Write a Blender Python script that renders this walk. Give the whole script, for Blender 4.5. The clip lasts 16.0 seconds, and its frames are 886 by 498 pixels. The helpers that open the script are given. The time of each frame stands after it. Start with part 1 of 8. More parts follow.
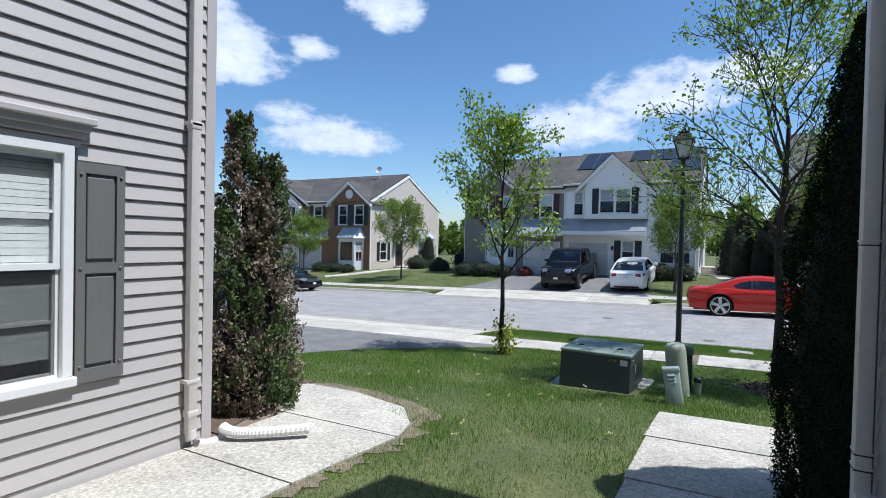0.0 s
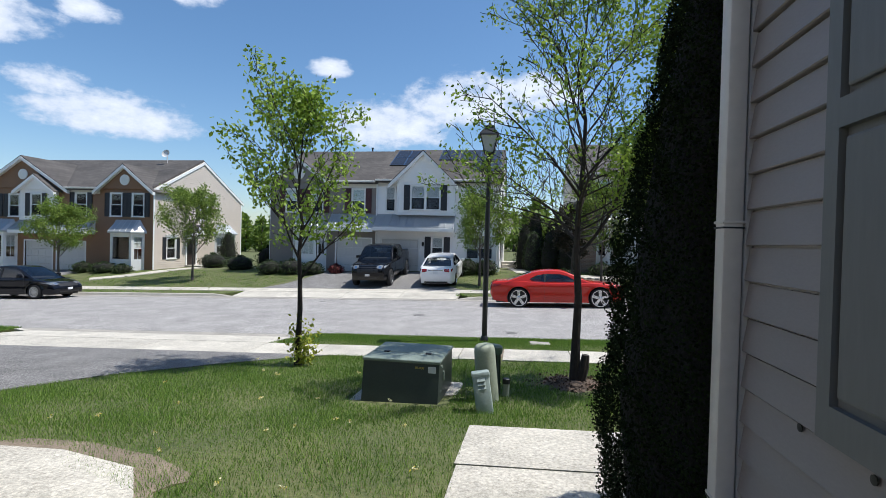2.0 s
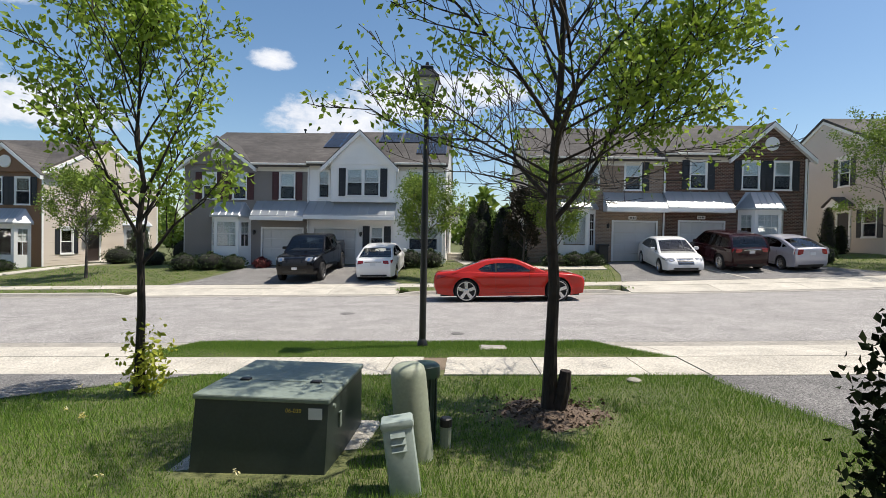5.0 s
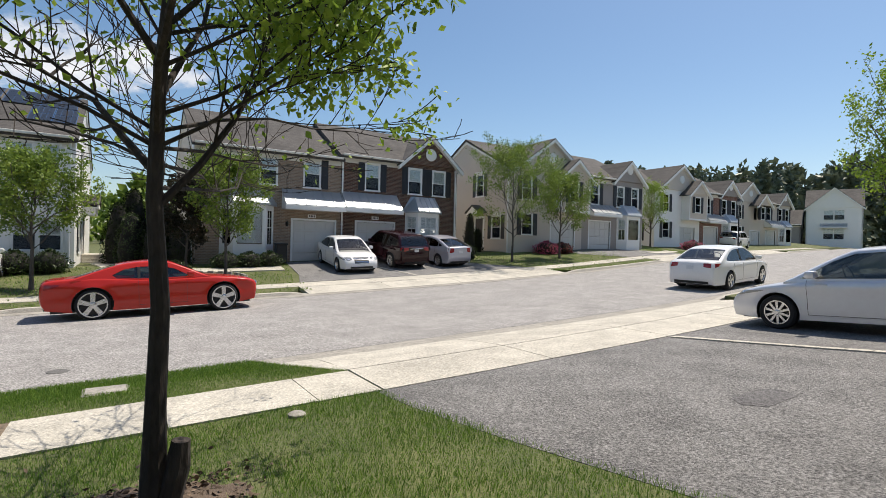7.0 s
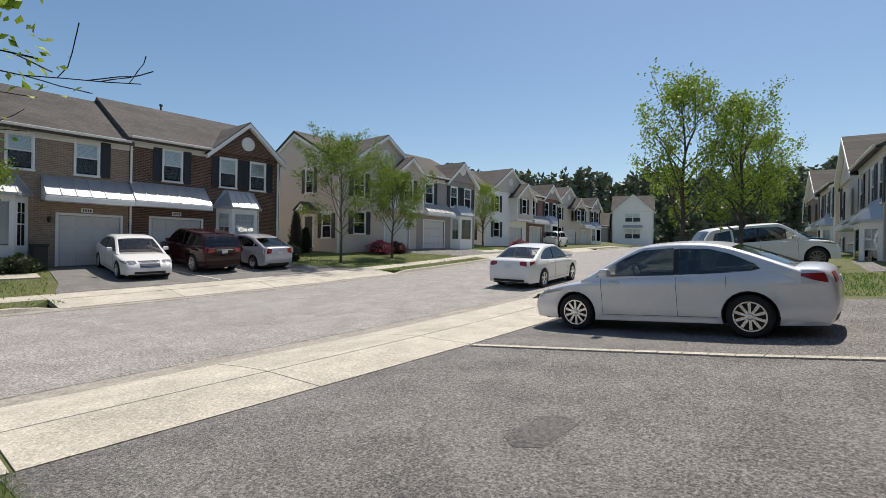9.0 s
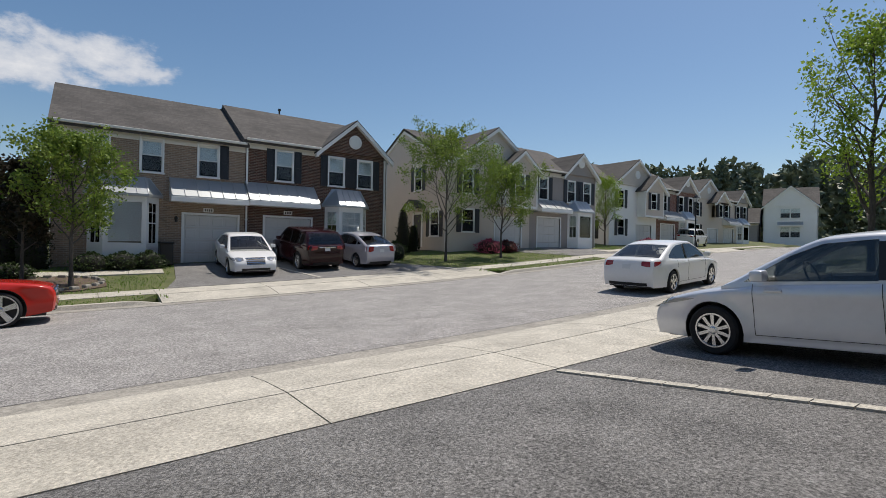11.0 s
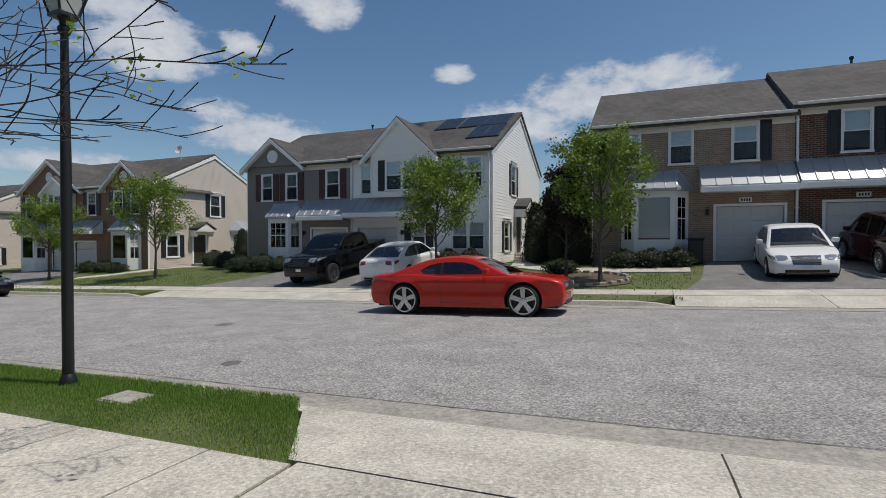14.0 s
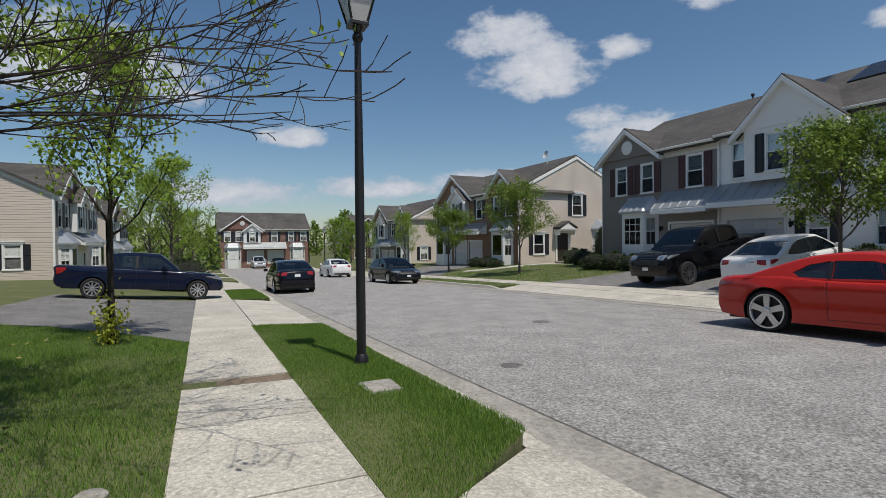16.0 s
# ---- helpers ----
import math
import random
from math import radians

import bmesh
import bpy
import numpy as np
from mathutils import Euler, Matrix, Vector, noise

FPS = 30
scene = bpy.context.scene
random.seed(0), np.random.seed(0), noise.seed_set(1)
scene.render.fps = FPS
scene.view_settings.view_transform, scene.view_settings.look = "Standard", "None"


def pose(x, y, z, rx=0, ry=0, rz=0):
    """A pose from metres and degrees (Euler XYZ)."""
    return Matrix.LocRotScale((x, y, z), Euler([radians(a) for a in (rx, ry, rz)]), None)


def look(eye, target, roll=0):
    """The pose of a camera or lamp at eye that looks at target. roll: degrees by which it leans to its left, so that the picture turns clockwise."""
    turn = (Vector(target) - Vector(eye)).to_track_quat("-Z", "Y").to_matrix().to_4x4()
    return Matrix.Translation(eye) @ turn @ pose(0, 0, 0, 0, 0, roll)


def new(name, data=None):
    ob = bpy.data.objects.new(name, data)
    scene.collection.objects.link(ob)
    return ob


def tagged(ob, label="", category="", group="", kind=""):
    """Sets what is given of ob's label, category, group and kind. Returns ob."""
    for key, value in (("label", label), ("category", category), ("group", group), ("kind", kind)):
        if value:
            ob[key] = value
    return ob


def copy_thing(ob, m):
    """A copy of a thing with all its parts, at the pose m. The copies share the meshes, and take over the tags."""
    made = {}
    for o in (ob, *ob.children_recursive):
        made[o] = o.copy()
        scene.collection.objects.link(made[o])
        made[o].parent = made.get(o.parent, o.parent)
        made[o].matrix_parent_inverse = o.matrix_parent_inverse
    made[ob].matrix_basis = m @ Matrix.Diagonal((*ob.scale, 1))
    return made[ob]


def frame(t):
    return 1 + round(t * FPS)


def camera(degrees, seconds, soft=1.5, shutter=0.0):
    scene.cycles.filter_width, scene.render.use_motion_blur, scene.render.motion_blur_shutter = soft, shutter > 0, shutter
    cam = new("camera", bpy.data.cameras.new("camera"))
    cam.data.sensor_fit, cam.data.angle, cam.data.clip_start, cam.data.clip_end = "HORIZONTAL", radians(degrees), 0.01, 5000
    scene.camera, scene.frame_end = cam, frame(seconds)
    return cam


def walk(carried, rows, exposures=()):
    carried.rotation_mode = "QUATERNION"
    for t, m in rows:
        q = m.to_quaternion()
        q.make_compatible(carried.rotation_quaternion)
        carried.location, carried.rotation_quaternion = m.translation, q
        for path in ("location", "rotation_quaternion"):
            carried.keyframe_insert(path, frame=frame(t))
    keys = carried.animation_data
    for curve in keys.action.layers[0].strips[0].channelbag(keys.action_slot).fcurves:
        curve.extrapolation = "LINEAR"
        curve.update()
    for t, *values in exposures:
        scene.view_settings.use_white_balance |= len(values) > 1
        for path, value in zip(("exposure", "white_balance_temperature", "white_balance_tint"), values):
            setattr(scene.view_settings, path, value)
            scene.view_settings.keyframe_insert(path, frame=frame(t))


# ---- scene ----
cam = camera(83.0, 16.0, soft=0.65)
PATH = [
    (0, (0.195, -8.116, 2.418), (-0.789, -6.375, 2.385), 1.3),
    (0.2, (0.174, -8.08, 2.413), (-0.736, -6.299, 2.393), 0.9),
    (0.5, (0.139, -7.887, 2.39), (-0.57, -6.017, 2.363), 1.4),
    (1, (0.071, -7.61, 2.395), (-0.374, -5.66, 2.37), 1.4),
    (1.5, (0.043, -7.272, 2.388), (-0.277, -5.298, 2.361), 1.4),
    (2, (0.017, -6.897, 2.358), (-0.282, -4.92, 2.331), 1.5),
    (2.5, (-0.056, -6.5, 2.194), (-0.328, -4.519, 2.166), 1.5),
    (3, (-0.078, -6.106, 2.094), (-0.345, -4.125, 2.061), 1.4),
    (3.2, (-0.085, -5.942, 2.077), (-0.352, -3.96, 2.042), 1.3),
    (5.3, (0.079, -3.923, 2.002), (0.08, -1.924, 1.965), 1.1),
    (5.5, (0.11, -3.742, 1.995), (0.19, -1.744, 1.96), 1.1),
    (6, (0.216, -3.317, 1.978), (0.59, -1.353, 1.949), 1.2),
    (6.5, (0.429, -3.002, 1.995), (1.222, -1.166, 1.974), 1.4),
    (7, (0.735, -2.761, 2.003), (1.803, -1.07, 1.989), 1.4),
    (7.5, (1.119, -2.543, 2.025), (2.436, -1.037, 2.018), 1.3),
    (8, (1.585, -2.456, 2.052), (3.091, -1.14, 2.05), 1.1),
    (8.2, (1.791, -2.419, 2.053), (3.315, -1.124, 2.052), 1.0),
    (10.3, (3.876, -1.82, 1.918), (5.292, -0.407, 1.916), 1.1),
    (10.5, (4.06, -1.722, 1.928), (5.422, -0.258, 1.925), 1.1),
    (11, (4.423, -1.432, 1.916), (5.584, 0.196, 1.908), 1.1),
    (11.5, (4.728, -1.158, 1.928), (5.602, 0.64, 1.911), 0.8),
    (11.8, (4.848, -0.944, 1.939), (5.513, 0.942, 1.927), 1.1),
    (12, (5.003, -0.775, 1.914), (5.511, 1.16, 1.89), 0.7),
    (12.5, (5.268, -0.278, 1.852), (5.452, 1.713, 1.828), 0.4),
    (13, (5.474, 0.083, 1.875), (5.296, 2.075, 1.842), 0.3),
    (13.5, (5.626, 0.547, 1.839), (5.135, 2.485, 1.805), 0.1),
    (14, (5.725, 1.036, 1.792), (4.946, 2.877, 1.76), 0.0),
    (14.5, (5.763, 1.508, 1.752), (4.665, 3.179, 1.72), -0.1),
    (15, (5.785, 2.011, 1.692), (4.413, 3.466, 1.664), -0.4),
    (15.5, (5.703, 2.49, 1.657), (4.077, 3.653, 1.631), -0.5),
    (16, (5.591, 2.934, 1.633), (3.789, 3.801, 1.608), -0.6),
]
walk(cam, [(t, look(eye, target, roll)) for t, eye, target, roll in PATH], exposures=[(0, 0.33, 5750, 10), (1, 0.32, 5850, 10), (2.5, 0.36, 6300, 10), (3.2, 0.38, 6500, 10), (5.5, 0.38, 6850, 11), (8, 0.18, 6950, 11), (10.3, -0.02, 6800, 11), (13, -0.34, 6480, 10), (16, -0.3, 6550, 10)])

# ---- light ----
SUN_EL, SUN_AZ = 65.0, 80.0
world = bpy.data.worlds.new("world")
scene.world = world
world.use_nodes = True
wn, wl = world.node_tree.nodes, world.node_tree.links
wn.clear()


def wmath(op, a, b=None, c=None):
    n = wn.new("ShaderNodeMath")
    n.operation = op
    for i, v in enumerate((a, b, c)):
        if v is None:
            continue
        if isinstance(v, (int, float)):
            n.inputs[i].default_value = v
        else:
            wl.new(v, n.inputs[i])
    return n.outputs[0]


wout, wbg = wn.new("ShaderNodeOutputWorld"), wn.new("ShaderNodeBackground")
sky = wn.new("ShaderNodeTexSky")
sky.sky_type = "NISHITA"
sky.sun_disc = False
sky.sun_elevation, sky.sun_rotation = radians(SUN_EL), radians(SUN_AZ)
sky.air_density, sky.dust_density, sky.ozone_density = 1.0, 0.75, 2.2
wtc, wsep = wn.new("ShaderNodeTexCoord"), wn.new("ShaderNodeSeparateXYZ")
wl.new(wtc.outputs["Generated"], wsep.inputs[0])
az = wmath("MULTIPLY", wmath("ARCTAN2", wsep.outputs[0], wsep.outputs[1]), 57.2958)
el = wmath("MULTIPLY", wmath("ARCSINE", wsep.outputs[2]), 57.2958)
# clouds: azimuth, elevation, half width, half height, in degrees
CLOUDS = [(-42, 10.7, 8.5, 2.4), (-47.0, 13.0, 3.6, 1.6), (-53.0, 18.0, 8.0, 3.2), (-57.5, 21.5, 6.0, 2.6), (-44.5, 19.8, 3.2, 1.4),
          (-36.3, 24.5, 4.5, 3.2), (-6.0, 15.2, 8.5, 3.2), (-15.5, 12.3, 7.5, 3.0), (1.5, 16.2, 6.0, 2.4), (-21.7, 18.1, 2.6, 1.2),
          (-81, 11.3, 4.2, 1.3), (-72, 6.0, 7.0, 1.5), (-86, 5.2, 8.0, 1.8), (-60, 7.0, 6.0, 1.2), (-100, 16, 12, 4), (-130, 20, 14, 5), (170, 18, 15, 4)]
cmb = wn.new("ShaderNodeCombineXYZ")
wl.new(az, cmb.inputs[0])
wl.new(wmath("MULTIPLY", el, 1.7), cmb.inputs[1])
cn1, cn2 = wn.new("ShaderNodeTexNoise"), wn.new("ShaderNodeTexNoise")
for n, s, d in ((cn1, 0.16, 8.0), (cn2, 0.45, 6.0)):
    n.inputs["Scale"].default_value, n.inputs["Detail"].default_value, n.inputs["Roughness"].default_value = s, d, 0.62
    wl.new(cmb.outputs[0], n.inputs["Vector"])
mask = None
for a0, e0, sa, se in CLOUDS:
    da = wmath("MULTIPLY", wmath("SUBTRACT", az, float(a0)), 1.0 / sa)
    dd = wmath("SUBTRACT", el, float(e0))
    # flatter below than above
    up = wmath("MULTIPLY", wmath("MAXIMUM", dd, 0.0), 0.8 / se)
    dn = wmath("MULTIPLY", wmath("MINIMUM", dd, 0.0), 1.3 / se)
    r = wmath("ADD", wmath("MULTIPLY", da, da), wmath("ADD", wmath("MULTIPLY", up, up), wmath("MULTIPLY", dn, dn)))
    m = wmath("SUBTRACT", 1.0, r)
    mask = m if mask is None else wmath("MAXIMUM", mask, m)
puff = wmath("MULTIPLY", wmath("SUBTRACT", cn1.outputs[0], 0.5), 2.5)
puff = wmath("ADD", puff, wmath("MULTIPLY", wmath("SUBTRACT", cn2.outputs[0], 0.5), 1.5))
dens = wmath("ADD", wmath("MAXIMUM", mask, -1.5), puff)
mr = wn.new("ShaderNodeMapRange")
mr.interpolation_type = "SMOOTHSTEP"
wl.new(dens, mr.inputs[0])
mr.inputs[1].default_value, mr.inputs[2].default_value, mr.inputs[3].default_value, mr.inputs[4].default_value = 0.0, 0.8, 0.0, 0.93
cmix = wn.new("ShaderNodeMix")
cmix.data_type = "RGBA"
wl.new(mr.outputs[0], cmix.inputs[0])
hsv = wn.new("ShaderNodeHueSaturation")
hsv.inputs["Saturation"].default_value = 1.14
hsv.inputs["Hue"].default_value = 0.497
wl.new(sky.outputs[0], hsv.inputs["Color"])
wl.new(hsv.outputs[0], cmix.inputs[6])
shade, sr = wn.new("ShaderNodeMix"), wn.new("ShaderNodeMapRange")
shade.data_type, sr.interpolation_type = "RGBA", "SMOOTHSTEP"
wl.new(dens, sr.inputs[0])
sr.inputs[1].default_value, sr.inputs[2].default_value = 0.4, 1.7
wl.new(sr.outputs[0], shade.inputs[0])
shade.inputs[6].default_value, shade.inputs[7].default_value = (5.2, 5.7, 6.6, 1), (7.9, 8.0, 8.2, 1)
wl.new(shade.outputs[2], cmix.inputs[7])
wl.new(cmix.outputs[2], wbg.inputs[0])
wbg.inputs[1].default_value = 0.112
wl.new(wbg.outputs[0], wout.inputs[0])

sun = new("sun", bpy.data.lights.new("sun", "SUN"))
sun.data.energy, sun.data.angle, sun.data.color = 4.6, radians(0.53), (1.0, 0.95, 0.87)
sd = Vector((math.sin(radians(SUN_AZ)) * math.cos(radians(SUN_EL)), math.cos(radians(SUN_AZ)) * math.cos(radians(SUN_EL)), math.sin(radians(SUN_EL))))
sun.matrix_world = look(sd * 60, (0, 0, 0))

# ---- materials ----
MATS = {}


def mat(name, col, rough=0.7, metal=0.0, var=0.12, vscale=1.3, fine=35.0, bump=0.15, bdist=0.004, coat=0.0, rnd=0.0, spec=0.5, col2=None, squash=None, grain=0.0, speck=0.0, stone=60.0):
    """A surface with broad stains, fine grain, a bump of that grain and, with rnd, a change from piece to piece."""
    if name in MATS:
        return MATS[name]
    m = bpy.data.materials.new(name)
    m.use_nodes = True
    nt = m.node_tree
    bs = nt.nodes["Principled BSDF"]
    bs.inputs["Roughness"].default_value, bs.inputs["Metallic"].default_value = rough, metal
    bs.inputs["Coat Weight"].default_value, bs.inputs["Specular IOR Level"].default_value = coat, spec
    bs.inputs["Coat Roughness"].default_value = 0.06
    tc = nt.nodes.new("ShaderNodeTexCoord")
    vec = tc.outputs["Object"]
    if squash:
        mp = nt.nodes.new("ShaderNodeMapping")
        mp.inputs["Scale"].default_value = squash
        nt.links.new(vec, mp.inputs[0])
        vec = mp.outputs[0]
    a, b = nt.nodes.new("ShaderNodeTexNoise"), nt.nodes.new("ShaderNodeTexNoise")
    for n, s, d in ((a, vscale, 5.0), (b, fine, 3.0)):
        n.inputs["Scale"].default_value, n.inputs["Detail"].default_value = s, d
        nt.links.new(vec, n.inputs["Vector"])
    add = nt.nodes.new("ShaderNodeMath")
    add.operation = "MULTIPLY_ADD"
    nt.links.new(b.outputs[0], add.inputs[0])
    add.inputs[1].default_value = 0.5 + grain * 0.36
    if grain:
        b.inputs["Detail"].default_value, b.inputs["Roughness"].default_value = 7.0, 0.8
    half = nt.nodes.new("ShaderNodeMath")
    half.operation = "MULTIPLY"
    half.inputs[1].default_value = 0.5 - grain * 0.36
    nt.links.new(a.outputs[0], half.inputs[0])
    nt.links.new(half.outputs[0], add.inputs[2])
    fac = add.outputs[0]
    rng = nt.nodes.new("ShaderNodeMapRange")
    rng.inputs[1].default_value, rng.inputs[2].default_value = 0.33 + 0.08 * grain, 0.67 - 0.08 * grain
    nt.links.new(fac, rng.inputs[0])
    mix = nt.nodes.new("ShaderNodeMix")
    mix.data_type = "RGBA"
    nt.links.new(rng.outputs[0], mix.inputs[0])
    c2 = col2 or tuple(min(1.0, c * (1 + var)) for c in col)
    mix.inputs[6].default_value = (*(c * (1 - var) for c in col), 1)
    mix.inputs[7].default_value = (*c2, 1)
    out = mix.outputs[2]
    if speck:
        vo, sr_, ms_ = nt.nodes.new("ShaderNodeTexVoronoi"), nt.nodes.new("ShaderNodeMapRange"), nt.nodes.new("ShaderNodeMix")
        vo.inputs["Scale"].default_value = stone
        nt.links.new(vec, vo.inputs["Vector"])
        sr_.inputs[3].default_value, sr_.inputs[4].default_value = 1 - speck, 1 + speck
        nt.links.new(vo.outputs["Color"], sr_.inputs[0])
        ms_.data_type, ms_.blend_type = "RGBA", "MULTIPLY"
        ms_.inputs[0].default_value = 1.0
        nt.links.new(out, ms_.inputs[6])
        nt.links.new(sr_.outputs[0], ms_.inputs[7])
        out = ms_.outputs[2]
    if rnd:
        oi, hs, rr = nt.nodes.new("ShaderNodeObjectInfo"), nt.nodes.new("ShaderNodeHueSaturation"), nt.nodes.new("ShaderNodeMapRange")
        nt.links.new(oi.outputs["Random"], rr.inputs[0])
        rr.inputs[3].default_value, rr.inputs[4].default_value = 1 - rnd, 1 + rnd
        nt.links.new(rr.outputs[0], hs.inputs["Value"])
        nt.links.new(out, hs.inputs["Color"])
        out = hs.outputs[0]
    nt.links.new(out, bs.inputs["Base Color"])
    if bump:
        bp = nt.nodes.new("ShaderNodeBump")
        bp.inputs["Strength"].default_value, bp.inputs["Distance"].default_value = bump, bdist
        nt.links.new(b.outputs[0], bp.inputs["Height"])
        nt.links.new(bp.outputs[0], bs.inputs["Normal"])
    MATS[name] = m
    return m


def brick_mat(name, c1, c2, mortar):
    m = mat(name, c1, 0.85, bump=0.0)
    nt = m.node_tree
    bs = nt.nodes["Principled BSDF"]
    tc, sp, cb = nt.nodes.new("ShaderNodeTexCoord"), nt.nodes.new("ShaderNodeSeparateXYZ"), nt.nodes.new("ShaderNodeCombineXYZ")
    nt.links.new(tc.outputs["Object"], sp.inputs[0])
    ad = nt.nodes.new("ShaderNodeMath")
    nt.links.new(sp.outputs[0], ad.inputs[0])
    nt.links.new(sp.outputs[1], ad.inputs[1])
    nt.links.new(ad.outputs[0], cb.inputs[0])
    nt.links.new(sp.outputs[2], cb.inputs[1])
    br = nt.nodes.new("ShaderNodeTexBrick")
    nt.links.new(cb.outputs[0], br.inputs["Vector"])
    br.inputs["Scale"].default_value = 1.0
    br.inputs["Brick Width"].default_value, br.inputs["Row Height"].default_value, br.inputs["Mortar Size"].default_value = 0.21, 0.075, 0.009
    br.inputs["Mortar Smooth"].default_value, br.inputs["Bias"].default_value = 0.2, -0.1
    br.inputs["Color1"].default_value, br.inputs["Color2"].default_value, br.inputs["Mortar"].default_value = (*c1, 1), (*c2, 1), (*mortar, 1)
    nz, mx = nt.nodes.new("ShaderNodeTexNoise"), nt.nodes.new("ShaderNodeMix")
    nz.inputs["Scale"].default_value = 2.2
    nt.links.new(tc.outputs["Object"], nz.inputs["Vector"])
    mx.data_type, mx.blend_type = "RGBA", "MULTIPLY"
    mx.inputs[0].default_value = 0.6
    nt.links.new(br.outputs["Color"], mx.inputs[6])
    rp = nt.nodes.new("ShaderNodeMapRange")
    rp.inputs[3].default_value, rp.inputs[4].default_value = 0.6, 1.4
    nt.links.new(nz.outputs[0], rp.inputs[0])
    nt.links.new(rp.outputs[0], mx.inputs[7])
    nt.links.new(mx.outputs[2], bs.inputs["Base Color"])
    bp = nt.nodes.new("ShaderNodeBump")
    bp.inputs["Strength"].default_value, bp.inputs["Distance"].default_value, bp.invert = 0.7, 0.01, True
    nt.links.new(br.outputs["Fac"], bp.inputs["Height"])
    nt.links.new(bp.outputs[0], bs.inputs["Normal"])
    return m


def shingle_mat(name, col):
    m = mat(name, col, 0.9, bump=0.0)
    nt = m.node_tree
    bs = nt.nodes["Principled BSDF"]
    tc, sp, cb = nt.nodes.new("ShaderNodeTexCoord"), nt.nodes.new("ShaderNodeSeparateXYZ"), nt.nodes.new("ShaderNodeCombineXYZ")
    nt.links.new(tc.outputs["Object"], sp.inputs[0])
    nt.links.new(sp.outputs[0], cb.inputs[0])
    nt.links.new(sp.outputs[2], cb.inputs[1])
    br = nt.nodes.new("ShaderNodeTexBrick")
    nt.links.new(cb.outputs[0], br.inputs["Vector"])
    br.inputs["Scale"].default_value = 1.0
    br.inputs["Brick Width"].default_value, br.inputs["Row Height"].default_value, br.inputs["Mortar Size"].default_value = 0.3, 0.09, 0.006
    br.inputs["Color1"].default_value, br.inputs["Color2"].default_value = (*(c * 0.82 for c in col), 1), (*(c * 1.2 for c in col), 1)
    br.inputs["Mortar"].default_value = (*(c * 0.5 for c in col), 1)
    nz, mx, rp = nt.nodes.new("ShaderNodeTexNoise"), nt.nodes.new("ShaderNodeMix"), nt.nodes.new("ShaderNodeMapRange")
    nz.inputs["Scale"].default_value, nz.inputs["Detail"].default_value = 0.5, 6.0
    nt.links.new(tc.outputs["Object"], nz.inputs["Vector"])
    mx.data_type, mx.blend_type = "RGBA", "MULTIPLY"
    mx.inputs[0].default_value = 1.0
    rp.inputs[1].default_value, rp.inputs[2].default_value, rp.inputs[3].default_value, rp.inputs[4].default_value = 0.3, 0.7, 0.72, 1.28
    nt.links.new(nz.outputs[0], rp.inputs[0])
    nt.links.new(br.outputs["Color"], mx.inputs[6])
    nt.links.new(rp.outputs[0], mx.inputs[7])
    nt.links.new(mx.outputs[2], bs.inputs["Base Color"])
    return m


def glass_mat(name, tint, clear=0.6, rough=0.02):
    """Window glass: see-through, with a gloss that grows towards grazing views."""
    m = bpy.data.materials.new(name)
    m.use_nodes = True
    nt = m.node_tree
    nt.nodes.clear()
    out, mix, fr = nt.nodes.new("ShaderNodeOutputMaterial"), nt.nodes.new("ShaderNodeMixShader"), nt.nodes.new("ShaderNodeFresnel")
    tr, gl = nt.nodes.new("ShaderNodeBsdfTransparent"), nt.nodes.new("ShaderNodeBsdfGlossy")
    tr.inputs[0].default_value = (*(c * clear for c in tint), 1)
    gl.inputs["Roughness"].default_value = rough
    fr.inputs[0].default_value = 1.75
    nt.links.new(fr.outputs[0], mix.inputs[0])
    nt.links.new(tr.outputs[0], mix.inputs[1])
    nt.links.new(gl.outputs[0], mix.inputs[2])
    nt.links.new(mix.outputs[0], out.inputs[0])
    return m


def leaf_mat(name, col, col2, rough=0.5, trans=0.35, spec=0.3):
    m = bpy.data.materials.new(name)
    m.use_nodes = True
    nt = m.node_tree
    bs = nt.nodes["Principled BSDF"]
    ge, mix = nt.nodes.new("ShaderNodeNewGeometry"), nt.nodes.new("ShaderNodeMix")
    mix.data_type = "RGBA"
    nt.links.new(ge.outputs["Random Per Island"], mix.inputs[0])
    mix.inputs[6].default_value, mix.inputs[7].default_value = (*col, 1), (*col2, 1)
    nt.links.new(mix.outputs[2], bs.inputs["Base Color"])
    bs.inputs["Roughness"].default_value, bs.inputs["Specular IOR Level"].default_value = rough, spec
    if trans:
        tl, ms = nt.nodes.new("ShaderNodeBsdfTranslucent"), nt.nodes.new("ShaderNodeMixShader")
        nt.links.new(mix.outputs[2], tl.inputs[0])
        ms.inputs[0].default_value = trans
        nt.links.new(bs.outputs[0], ms.inputs[1])
        nt.links.new(tl.outputs[0], ms.inputs[2])
        nt.links.new(ms.outputs[0], nt.nodes["Material Output"].inputs[0])
    return m


